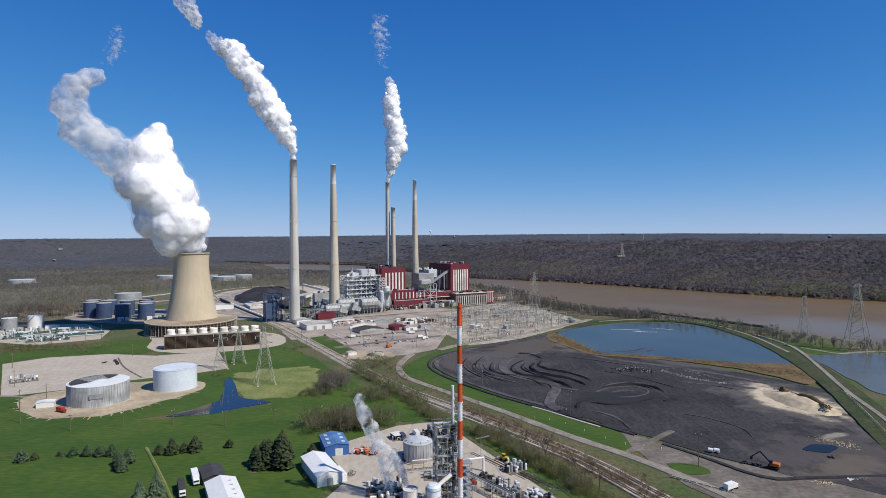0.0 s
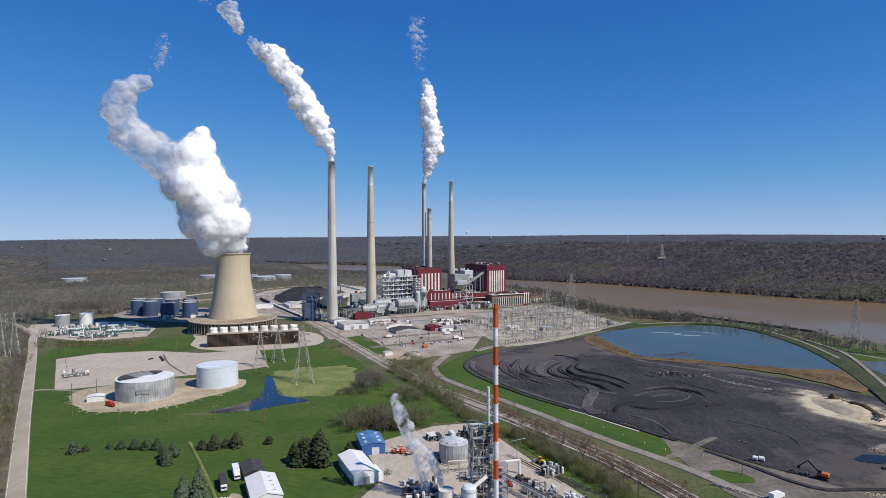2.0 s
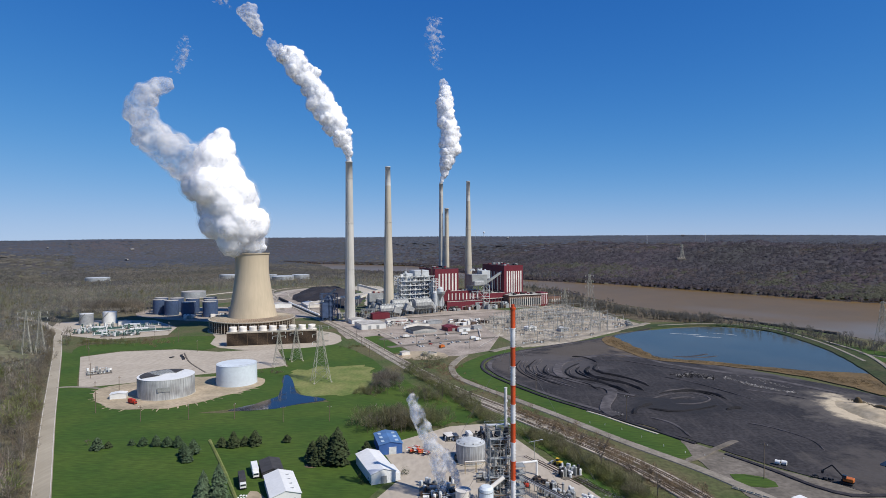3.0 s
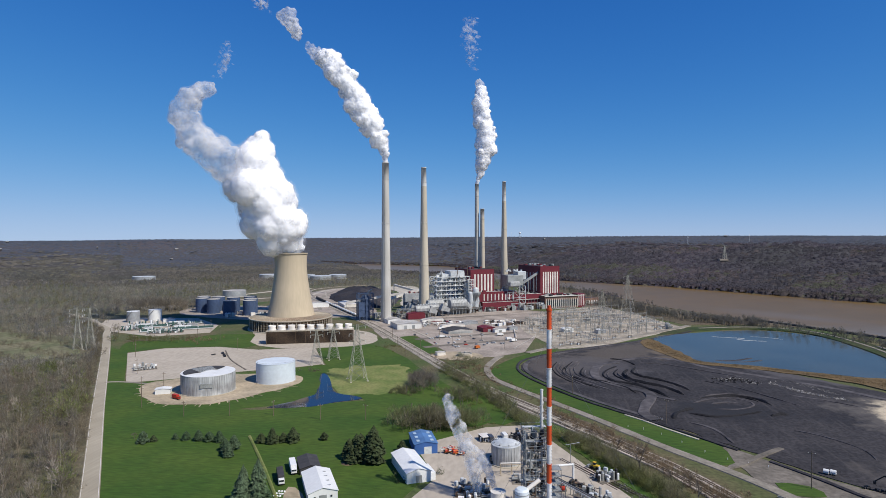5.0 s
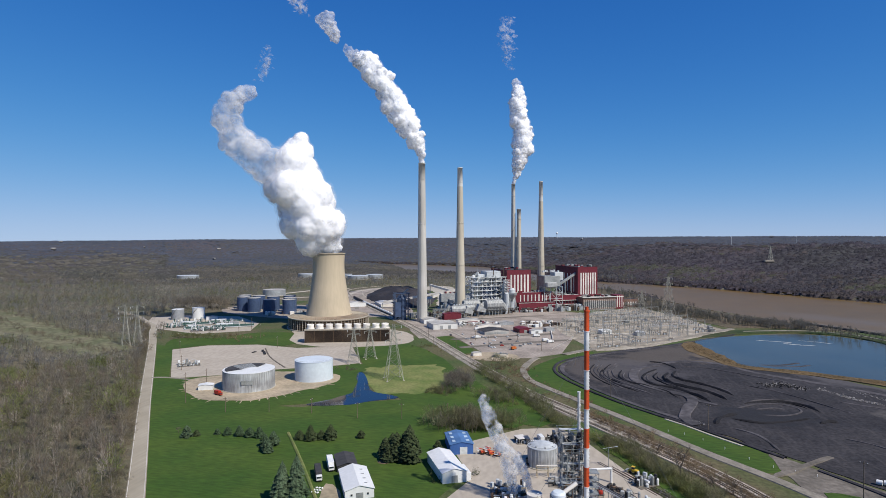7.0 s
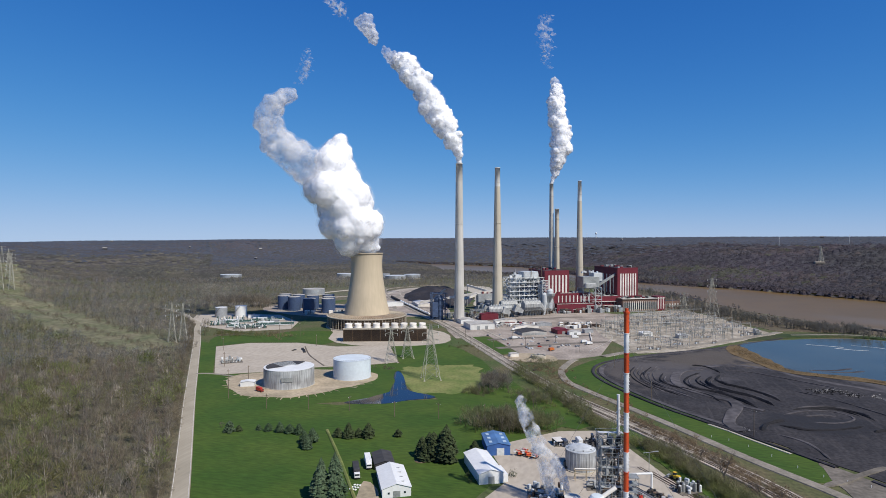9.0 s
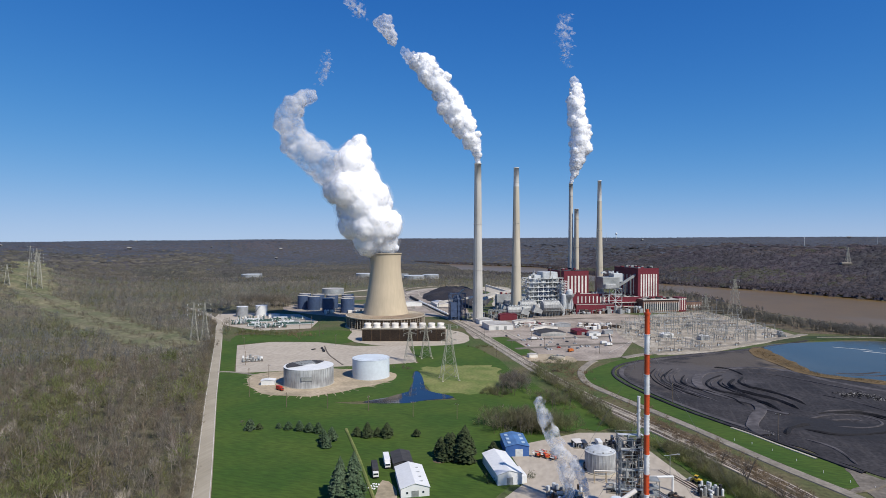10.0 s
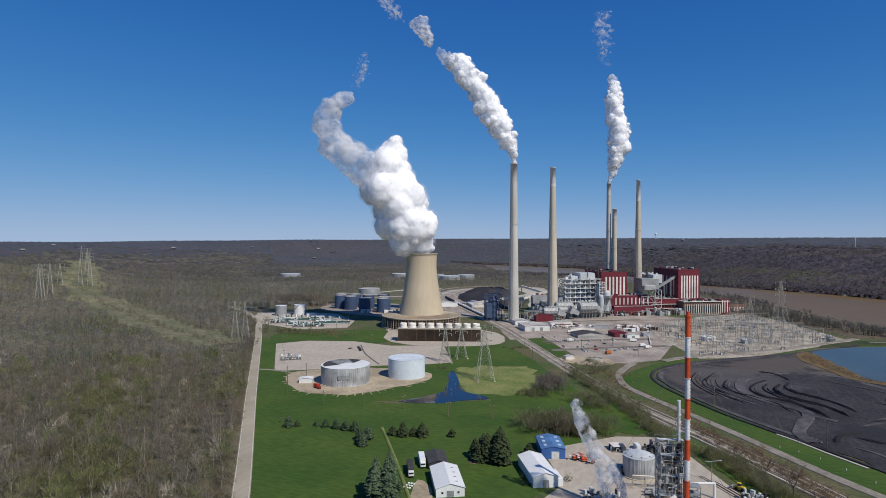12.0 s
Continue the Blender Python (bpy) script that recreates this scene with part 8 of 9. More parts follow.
part("ball", lathe([(0, 27), (4, 28), (7.2, 31.5), (8, 35), (7, 38.5), (4, 41), (0, 41.8)], 16), M_WHITE, wt, smooth=True)
for x, y, h in ((-140, 3900, 48), (760, 3050, 38), (1130, 3300, 40)):
    mast = thing("radio_mast", "slim pale radio mast on the wooded plateau", "mast", pose(x, y, float(land_height(np.array([float(x)]), np.array([float(y)]))[0])), "far radio masts")
    part("shaft", bar((0, 0, 0), (0, 0, h), 1.1, 4, 0.6), M_PALESTEEL, mast)
    part("aerial", bar((0, 0, h - 6), (0, 0, h + 3), 1.5, 6, 0.5), M_WHITE, mast)
# scum lines on the pond
for pts, w in (([(215, 752), (232, 748), (250, 742)], 1.4), ([(238, 735), (252, 728), (268, 726)], 1.6), ([(262, 760), (280, 752), (292, 742)], 1.0), ([(176, 604), (196, 608), (216, 622)], 4.0), ([(184, 600), (204, 602), (222, 612)], 3.0)):
    tagged(part("scum_line", ribbon_bm(pts, w, 0.95, 0.02, 2.0, 0.8, 0.0, True), M_PALECAP if w < 2 else M_COALPALE), "thin pale scum drifting on the pond", "scum", kind="structure")
# fence along the levee track and the works road
for line, h in (([(300, 437), (283, 395), (262, 345), (246, 312)], 1.3), ([(-20, 640), (4, 735), (-8, 800)], 2.2)):
    t = thing("post_fence", "pale post and rail fence", "fence", pose(0, 0, 0 if h > 2 else 2.3))
    pts = spline(line, False, 4.0)
    for p in pts:
        part("post", bar((p.x, p.y, 0), (p.x, p.y, h), 0.12), M_STRIPE, t)
    part("rail", tube([(p.x, p.y, h - 0.15) for p in pts], 0.08), M_STRIPE, t)

# ================= trees =================
def blade(v, f, p, q, w, side):
    """A thin flat twig from p to q."""
    i = len(v)
    s = side * w
    v += [tuple(p - s), tuple(p + s), tuple(q + s * 0.3)]
    f.append((i, i + 1, i + 2))


def prism(v, f, p, q, r0, r1, n=3):
    d = (q - p).normalized()
    a = d.orthogonal().normalized()
    b = d.cross(a)
    i = len(v)
    for c, r in ((p, r0), (q, r1)):
        for k in range(n):
            w = a * math.cos(2 * math.pi * k / n) + b * math.sin(2 * math.pi * k / n)
            v.append(tuple(c + w * r))
    for k in range(n):
        j = (k + 1) % n
        f.append((i + k, i + j, i + n + j))
        f.append((i + k, i + n + j, i + n + k))


def bare_tree(seed, limbs=6, twigs=60, height=1.0, spread=0.3, trunk=0.016, twig_w=0.006, wood=True, haze=True):
    """A leafless tree one unit high: a trunk with rising limbs (wood) and a rounded haze of fine twigs round them (haze)."""
    r = random.Random(seed)
    v, f = [], []
    lean = Vector((r.uniform(-0.06, 0.06), r.uniform(-0.06, 0.06), 0))
    low = r.uniform(0.2, 0.34)
    if wood:
        fork = Vector((0, 0, 0.45)) + lean
        prism(v, f, Vector((0, 0, -0.03)), fork, trunk, trunk * 0.7, 4)
        prism(v, f, fork, Vector((lean.x * 2, lean.y * 2, 0.9)), trunk * 0.7, trunk * 0.2)
        for k in range(limbs):
            a = 2 * math.pi * (k + r.random() * 0.8) / limbs
            z0 = r.uniform(0.25, 0.55)
            p = Vector((lean.x * z0 * 2, lean.y * z0 * 2, z0))
            q = p + Vector((math.cos(a) * spread * r.uniform(0.45, 0.95), math.sin(a) * spread * r.uniform(0.45, 0.95), r.uniform(0.25, 0.42)))
            prism(v, f, p, q, trunk * 0.5, trunk * 0.12)
    lobes = [(r.uniform(0, 6.283), r.uniform(0.75, 1.15)) for _ in range(5)]
    for k in range(twigs if haze else 0):
        u, a = r.uniform(-0.75, 1.0), r.uniform(0, 6.283)
        ring = math.sqrt(max(0.0, 1 - u * u))
        reach = 0.86 + 0.24 * max(math.cos(a - b) * c for b, c in lobes)
        out = Vector((math.cos(a) * ring * spread * reach, math.sin(a) * ring * spread * reach, u * (0.98 - low) / 2))
        c = Vector((lean.x * 1.3, lean.y * 1.3, (0.98 + low) / 2))
        e = c + out * r.uniform(0.55, 1.0)
        d = (out.normalized() * 0.7 + Vector((r.gauss(0, 0.25), r.gauss(0, 0.25), r.uniform(0.3, 1.0)))).normalized()
        st = e - d * r.uniform(0.1, 0.22)
        blade(v, f, st, e, twig_w * r.uniform(0.7, 1.6), d.cross(Vector((r.gauss(0, 1), r.gauss(0, 1), r.gauss(0, 1)))).normalized())
    return v, f


def clump(seed, n=18, wide=0.08):
    """An uneven crown with slivers of branches standing out of it, one unit high: a far bare tree."""
    r = random.Random(seed)
    v, f = [], []
    for ring, z in ((0.54, -0.25), (0.3, 0.25)):
        for k in range(5):
            a, q = k * 1.257 + r.uniform(-0.35, 0.35), ring * r.uniform(0.75, 1.25)
            v.append((q * math.cos(a), q * math.sin(a), z * r.uniform(0.8, 1.2)))
    v.append((r.uniform(-0.1, 0.1), r.uniform(-0.1, 0.1), 0.34))
    for k in range(5):
        n5 = (k + 1) % 5
        f += [(k, n5, 5 + k), (n5, 5 + n5, 5 + k), (5 + k, 5 + n5, 10)]
    for k in range(n):
        a, u = r.uniform(0, 6.283), r.uniform(0.2, 1.0)
        ring = math.sqrt(max(0.0, 1 - u * u)) * r.uniform(0.55, 1.0)
        c = Vector((math.cos(a) * ring * 0.5, math.sin(a) * ring * 0.5, 0.22 + 0.4 * u * r.uniform(0.5, 1.0)))
        d = Vector((c.x + r.gauss(0, 0.3), c.y + r.gauss(0, 0.3), r.uniform(0.1, 0.6))).normalized()
        side = d.cross(Vector((r.gauss(0, 1), r.gauss(0, 1), r.gauss(0, 1)))).normalized() * wide * r.uniform(0.7, 1.4)
        i = len(v)
        v += [tuple(c - side), tuple(c + side), tuple(c + d * r.uniform(0.14, 0.26))]
        f.append((i, i + 1, i + 2))
    return v, f


def thicket(seed, n=46):
    """A rounded bush of fine bare stems, one unit high."""
    r = random.Random(seed)
    v, f = [], []
    for k in range(n * 3):
        a, b = r.uniform(0, 6.283), math.acos(r.uniform(-0.1, 1.0))
        reach = (0.35 + 0.65 * r.random() ** 0.6) * (0.85 + 0.2 * math.sin(a * 3 + seed))
        p = Vector((math.cos(a) * math.sin(b) * 0.55, math.sin(a) * math.sin(b) * 0.55, 0.1 + 0.8 * max(0.0, math.cos(b)))) * reach
        if k % 7 == 0:
            q, p, w = p, Vector((p.x * 0.25, p.y * 0.25, -0.04)), r.uniform(0.008, 0.016)
        else:
            d = Vector((p.x * 0.9 + r.gauss(0, 0.45), p.y * 0.9 + r.gauss(0, 0.45), r.uniform(0.1, 1.0))).normalized()
            q, w = p + d * r.uniform(0.12, 0.28), r.uniform(0.012, 0.026)
        blade(v, f, p, q, w, (q - p).cross(Vector((r.gauss(0, 1), r.gauss(0, 1), 0.3))).normalized())
    return v, f


def rows_for(pts, across, up, sink=0.2, seed=0):
    g = np.random.default_rng(seed)
    z = land_height(pts[:, 0], pts[:, 1]) - sink
    n = len(pts)
    s = g.uniform(up[0], up[1], n)
    return np.stack([pts[:, 0], pts[:, 1], z, s * g.uniform(across[0], across[1], n), s, g.uniform(0, 6.28, n)], -1)


def jittered(r0, r1, a0, a1, step, seed, grow=0.0):
    """Loose rings of places round the eye; the spacing widens with distance."""
    g = np.random.default_rng(seed)
    out, r = [], r0
    while r < r1:
        s = step + grow * (r - r0)
        n = max(1, int(r * radians(a1 - a0) / s))
        a = np.radians(a0 + (a1 - a0) * (np.arange(n) + g.random(n)) / n)
        rr = r + g.uniform(-0.5, 0.5, n) * s
        out.append(np.stack([rr * np.sin(a), rr * np.cos(a)], -1))
        r += s
    return np.concatenate(out)


CUT = [(-480, 541), (-520, 560), (-590, 590), (-686, 634), (-831, 711), (-977, 784), (-1072, 818), (-1150, 872), (-1250, 955), (-1560, 1200), (-1820, 1385)]
PLAIN = [(-110, 60), (-178, 219), (-300, 376), (-462, 587), (-530, 690), (-660, 815), (-625, 850), (-590, 870), (-590, 960), (-560, 1000), (-620, 1060), (-660, 1180), (-640, 1340), (-440, 1430), (-120, 1420), (60, 1480), (150, 1330), (230, 1085), (316, 935), (376, 852), (420, 787), (442, 722), (466, 662), (504, 602), (550, 520), (450, 200), (200, 60)]


def wooded(p):
    d, cs = line_distance(p, CUT)
    rd, side = line_distance(p, ROAD)
    near, ns = line_distance(p, NEAR_BANK)
    far, fs = line_distance(p, FAR_BANK)
    tanks = np.ones(len(p), bool)
    for x, y, r in ((-632, 1173, 45), (-1181, 1640, 60), (-826, 1735, 36), (-695, 1755, 24), (-640, 1700, 44), (-600, 1745, 36)):
        tanks &= np.hypot(p[:, 0] - x, p[:, 1] - y) > r
    return ~inside(p, PLAIN) & (d > np.where(cs > 0, 48, 34) + 9 * np.sin(p[:, 0] / 23)) & (rd > 8.5) & ((ns < 0) | (near < 2) | ((fs > 0) & (far > 2)) | (np.hypot(p[:, 0], p[:, 1]) > 3000) & (land_height(p[:, 0], p[:, 1]) > 12)) & tanks


pts = jittered(150, 640, -72, -26, 5.6, 1, 0.004)
pts = pts[wooded(pts)]
pick = np.random.default_rng(2).integers(0, 8, len(pts))
mood = wave(pts[:, 0], pts[:, 1], 34, 6.0) + np.random.default_rng(21).normal(0, 0.35, len(pts)) + 0.5 * (1 - smooth01(np.hypot(pts[:, 0], pts[:, 1]), 180, 330))
pick = np.where((mood > 0.55) & (pick != 7), np.where(pick % 2 == 0, 2, 5), np.where((mood < 0.2) & ((pick == 2) | (pick == 5)), 4, pick))
for k in range(8):
    tint = (M_BARK, M_GREYTWIG, M_OLIVE, M_REDTWIG, M_GREYTWIG, M_BUDS, M_BARK, M_PALEBARK)[k]
    sel = pts[(pick == k)] if k != 7 else pts[(pick == k)][::3]
    spots = rows_for(sel, (0.8, 1.2), (10, 19), 0.3, k)
    leafy = k in (2, 5)
    shape = (k, 5, 130 if leafy else 88, 1, (0.33 if leafy else 0.25) + 0.03 * (k % 3), 0.013, 0.0085 if leafy else 0.0062)
    soup("woods", bare_tree(*shape, wood=False), spots, tint, "dense bare spring woods beside the road" if k not in (2, 5) else "bare woods just coming into bud", "woods")
    soup("tree_trunks", bare_tree(*shape, haze=False), spots[::2], M_PALEBARK if k % 2 else M_TRUNK, "pale trunks and limbs of the roadside woods", "tree trunks")
pts = jittered(140, 640, -72, -26, 6.0, 3, 0.004)
pts = pts[wooded(pts)]
soup("undergrowth", thicket(1, 22), rows_for(pts, (1.0, 1.7), (2.5, 6.0), 0.2, 3), M_BRUSH, "brushy undergrowth between the trees", "undergrowth")
verge = spline(ROAD, False, 1.6)
g = np.random.default_rng(31)
pts = np.array([(p.x, p.y) for p in verge]).repeat(2, 0)
way = np.gradient(np.array([(p.x, p.y) for p in verge]), axis=0).repeat(2, 0)
way /= np.hypot(way[:, 0], way[:, 1])[:, None]
pts = pts + np.stack([-way[:, 1], way[:, 0]], -1) * g.uniform(5.2, 14, len(pts))[:, None]
soup("roadside_brush", thicket(6, 20), rows_for(pts, (0.9, 1.6), (1.4, 5.5), 0.2, 33), M_BARK, "bare tan brush between road and woods", "brush")
pts = jittered(640, 1900, -66, 6, 8.6, 4, 0.004)
pts = pts[wooded(pts)]
g = np.random.default_rng(5)
tone = wave(pts[:, 0], pts[:, 1], 75, 1.5) + g.normal(0, 0.35, len(pts))
pick = np.where(tone < -0.25, 0, np.where(tone < 0.15, 3, np.where(tone < 0.6, 1, 2)))
for k in range(4):
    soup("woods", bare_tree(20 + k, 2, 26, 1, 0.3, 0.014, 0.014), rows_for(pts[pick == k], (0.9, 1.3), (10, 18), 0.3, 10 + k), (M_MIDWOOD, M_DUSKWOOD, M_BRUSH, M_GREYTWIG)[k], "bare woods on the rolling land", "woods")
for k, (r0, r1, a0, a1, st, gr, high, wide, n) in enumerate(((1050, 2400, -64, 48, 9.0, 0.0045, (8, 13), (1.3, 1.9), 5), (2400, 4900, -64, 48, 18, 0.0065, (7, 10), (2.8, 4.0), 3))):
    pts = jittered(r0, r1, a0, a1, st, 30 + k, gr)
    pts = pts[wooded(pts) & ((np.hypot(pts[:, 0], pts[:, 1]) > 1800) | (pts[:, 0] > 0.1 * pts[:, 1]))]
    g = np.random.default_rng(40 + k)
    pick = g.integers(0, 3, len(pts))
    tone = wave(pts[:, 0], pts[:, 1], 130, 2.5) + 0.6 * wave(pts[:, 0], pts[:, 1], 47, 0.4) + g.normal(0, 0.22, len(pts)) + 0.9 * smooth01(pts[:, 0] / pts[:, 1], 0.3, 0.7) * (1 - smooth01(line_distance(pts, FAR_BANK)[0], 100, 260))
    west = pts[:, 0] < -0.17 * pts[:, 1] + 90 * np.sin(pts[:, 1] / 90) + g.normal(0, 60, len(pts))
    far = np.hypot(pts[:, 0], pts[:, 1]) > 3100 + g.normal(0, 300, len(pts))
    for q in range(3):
        for sel, tint, label in ((west & ~far & (tone < 0.1), M_TANWOOD, "bare tan woods on the rolling land"), (west & ~far & (tone >= 0.1), M_HAZEWOOD, "bare grey woods on the rolling land"), (~west & ~far & (tone < 0.2), M_FARWOOD, "bare grey woods covering the far hills, with a haze tint"), (~west & ~far & (tone >= 0.2) & (tone < 0.75), M_ROSEWOOD, "bare reddish woods covering the far hills"),
                                 (~west & ~far & (tone >= 0.75), M_GREENWOOD, "woods coming into bud on the far hills"), (far, M_BLUEHAZEWOOD, "distant bare woods on the plateau, tinted blue for haze")):
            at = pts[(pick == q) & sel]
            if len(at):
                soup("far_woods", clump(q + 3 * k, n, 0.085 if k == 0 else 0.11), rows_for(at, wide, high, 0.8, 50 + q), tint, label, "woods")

# riverside trees, rail-side scrub, brush in the fields
def along_line(line, n, spread, seed):
    g = np.random.default_rng(seed)
    pts = np.array([(p.x, p.y) for p in spline(line, False, 2.0)])
    q = pts[g.integers(0, len(pts), n)]
    return q + g.normal(0, spread, (n, 2))


pts = along_line(FAR_BANK[1:9], 1800, 9, 71)
rows = rows_for(pts, (0.9, 1.4), (9, 15), 2.5, 71)
soup("far_bank_trees", clump(9, 12), rows, M_ROSEWOOD, "bare trees leaning along the far bank", "trees")
pts = along_line(FAR_BANK[1:9], 1900, 7, 73)
rows = rows_for(pts, (1.2, 1.9), (5, 9), 1.5, 73)
rows[:, 2] = np.maximum(rows[:, 2], -7.5)
soup("far_bank_brush", clump(12, 10), rows, M_ROSEWOOD, "bare brush hanging over the water along the far bank", "brush")
pts = along_line([(100, 1095), (175, 1010), (215, 930), (290, 860), (305, 880)], 420, 13, 1)
soup("bank_trees", bare_tree(61, 7, 62, 1, 0.26, 0.02, 0.011), rows_for(pts, (0.8, 1.2), (7, 16), 0.3, 61), M_BANKWOOD, "bare trees along the river bank", "trees")
pts = along_line([(60, 1450), (110, 1330), (160, 1150), (190, 1060)], 260, 18, 4)
soup("bank_trees", bare_tree(63, 6, 62, 1, 0.3, 0.02, 0.011), rows_for(pts, (0.8, 1.2), (6, 13), 0.3, 63), M_BANKWOOD, "bare trees on the bank behind the boiler house", "trees")
pts = along_line([(255, 890), (310, 825), (345, 800), (376, 745), (384, 690), (392, 650), (425, 612), (450, 598), (520, 560)], 320, 12, 2)
soup("bank_trees", bare_tree(62, 7, 62, 1, 0.3, 0.02, 0.01), rows_for(pts, (0.7, 1.2), (3.5, 15), 0.3, 62), M_BANKWOOD, "bare trees between the ponds and the river", "trees")
def rail_growth(name, line, n, spread, seed, template, across, up, tint, label, category):
    soup(name, template, rows_for(along_line(line, n, spread, seed), across, up, 0.1, 60 + seed), tint, label, category)


BUSHY = [bare_tree(90 + k, 4, 130, 1, 0.42, 0.012, 0.008) for k in range(3)]
rail_growth("rail_trees", [(-82, 532), (-59, 492), (-36, 450), (-22, 421), (-9, 390), (4, 368)], 120, 3.2, 3, BUSHY[0], (0.9, 1.2), (5, 11), M_BRUSH, "bare olive trees along the railway", "trees")
rail_growth("rail_scrub", [(-82, 530), (-59, 490), (-36, 448), (-22, 419), (-9, 388)], 150, 2.8, 4, thicket(2, 36), (0.9, 1.4), (2.5, 5.5), M_OLIVE, "green-brown scrub along the railway", "scrub")
rail_growth("rail_trees", [(21, 354), (33, 341), (44, 314), (55, 295), (68, 272)], 130, 2.8, 5, BUSHY[1], (0.8, 1.1), (5, 10), M_BRUSH, "bare olive trees on the railway bank", "trees")
rail_growth("rail_hedge", [(14, 364), (27, 346), (40, 322), (52, 298), (66, 270), (80, 248)], 360, 2.2, 9, thicket(8, 34), (0.8, 1.2), (3.0, 6.2), M_OLIVE, "olive budding hedge along the railway", "hedge")
rail_growth("rail_scrub", [(20, 360), (36, 338), (50, 310), (64, 284), (80, 256)], 160, 2.6, 8, thicket(3, 34), (0.9, 1.4), (2.2, 5.0), M_BUDS, "green-brown brush on the railway bank", "scrub")
rail_growth("rail_scrub", [(10, 415), (30, 381), (45, 361), (57, 340), (69, 315), (84, 288), (100, 262)], 760, 4.0, 6, thicket(4, 26), (0.9, 1.7), (1.2, 3.6), M_BLOSSOM, "tan dead brush between railway and track", "scrub")
rail_growth("rail_trees", [(15, 407), (30, 379), (45, 361), (57, 340), (69, 314), (90, 280)], 70, 3.2, 16, BUSHY[2], (0.9, 1.2), (3.5, 8), M_BLOSSOM, "rust-brown saplings beside the railway", "trees")
rail_growth("rail_scrub", [(-100, 600), (-70, 560), (-48, 530), (-30, 490), (10, 440)], 160, 6, 7, thicket(5, 40), (1.0, 1.8), (1, 3.2), M_BLOSSOM, "tan brush below the works lot", "scrub")
g = np.random.default_rng(18)
pts = along_line([(132, 700), (142, 640), (156, 598), (186, 580), (235, 556), (275, 525), (302, 500)], 1900, 10, 72)
band = [(138, 722), (150, 655), (157, 606), (178, 587), (200, 583), (236, 564), (278, 545), (320, 536), (314, 502), (292, 472), (281, 500), (259, 534), (226, 559), (182, 579), (150, 596), (138, 632), (124, 688)]
pts = pts[inside(pts, band)]
soup("reed_tufts", thicket(31, 8), rows_for(pts, (1.2, 2.2), (1.2, 2.4), -0.8, 72), M_REED, "tan dry reeds standing at the pond edge", "reeds")
g = np.random.default_rng(8)
for k, (cx, cy, sx, sy, n, h, tint, shape, lb) in enumerate(((-66, 369, 10, 7, 100, (7, 15), M_BRUSH, BUSHY[0], "thicket of bare young trees in the field"), (-50, 374, 9, 8, 60, (6, 13), M_BRUSH, BUSHY[1], "thicket of bare young trees in the field"), (-64, 374, 12, 8, 90, (2, 5), M_OLIVE, thicket(10, 40), "low green brush under the thicket"),
                                                          (-90, 470, 7, 9, 36, (9, 16), M_GREYTWIG, BUSHY[2], "clump of tall bare trees in the field"), (-98, 450, 6, 5, 40, (3, 6), M_BRUSH, thicket(13, 52), "dark brush below the tall trees"), (-52, 440, 8, 8, 50, (5, 10), M_BRUSH, BUSHY[1], "bare trees beside the railway"), (-46, 432, 8, 6, 26, (2, 4), M_OLIVE, thicket(14, 46), "greening bushes beside the railway"),
                                                          (-66, 369, 10, 7, 34, (8, 14), M_TREE, bare_tree(97, 6, 40, 1, 0.28, 0.02, 0.007, haze=False), "dark trunks and limbs of the field thicket"), (-90, 468, 7, 9, 16, (9, 15), M_TREE, bare_tree(98, 6, 40, 1, 0.26, 0.02, 0.007, haze=False), "dark trunks of the tall field trees"),
                                                          (-52, 432, 9, 12, 22, (6, 11), M_TREE, bare_tree(99, 6, 40, 1, 0.28, 0.02, 0.007, haze=False), "dark trunks beside the railway"), (-58, 560, 9, 9, 24, (5, 11), M_BRUSH, BUSHY[0], "bare trees in the rough ground by the works road"), (-52, 545, 12, 12, 40, (1.5, 4), M_BLOSSOM, thicket(19, 40), "brown brush in the rough ground by the works road"),
                                                          (-455, 640, 22, 8, 80, (4, 8), M_BUDS, BUSHY[0], "budding trees below the pipe yard"), (-400, 650, 18, 12, 26, (2, 6), M_BLOSSOM, thicket(15, 46), "tan brush below the pipe yard"), (-150, 640, 14, 10, 24, (2, 4), M_BUDS, thicket(16, 46), "low brush beside the railway"), (-56, 285, 5, 4, 7, (3, 5), M_CEDAR, thicket(17, 52), "dark bushes beside the white store"), (-200, 510, 6, 4, 9, (2, 4), M_BARK, thicket(18, 40), "brush at the head of the ditch"),
                                                          (-640, 935, 34, 12, 70, (17, 26), M_GREYTWIG, BUSHY[2], "stand of tall bare trees beside the tanks"), (-620, 925, 30, 10, 24, (16, 24), M_TRUNK, bare_tree(95, 6, 40, 1, 0.26, 0.018, 0.006), "tall dark trunks beside the tanks"))):
    pts = np.stack([cx + g.normal(0, sx, n), cy + g.normal(0, sy, n)], -1)
    soup("brush" if h[1] < 6 else "trees", shape, rows_for(pts, (0.85, 1.2), h, 0.1, 80 + k), tint, lb, "brush" if h[1] < 6 else "trees")
pts = jittered(480, 1900, -58, -36, 5.4, 12, 0.004)
pts = pts[(line_distance(pts, CUT)[0] < np.where(line_distance(pts, CUT)[1] > 0, 54, 38)) & ~inside(pts, PLAIN)]
d, cs = line_distance(pts, CUT)
g = np.random.default_rng(91)
strip = np.sin(d * np.sign(cs) / 6.0 + 0.8 + 0.9 * wave(pts[:, 0], pts[:, 1], 60, 1.0)) + 0.35 * wave(pts[:, 0], pts[:, 1], 18, 2.0)
soup("cut_brush", thicket(30, 26), rows_for(pts[strip > 0.1], (1.0, 1.7), (2.0, 5.5), 0.2, 90), M_BARK, "low green-brown brush in the power line clearing", "brush")
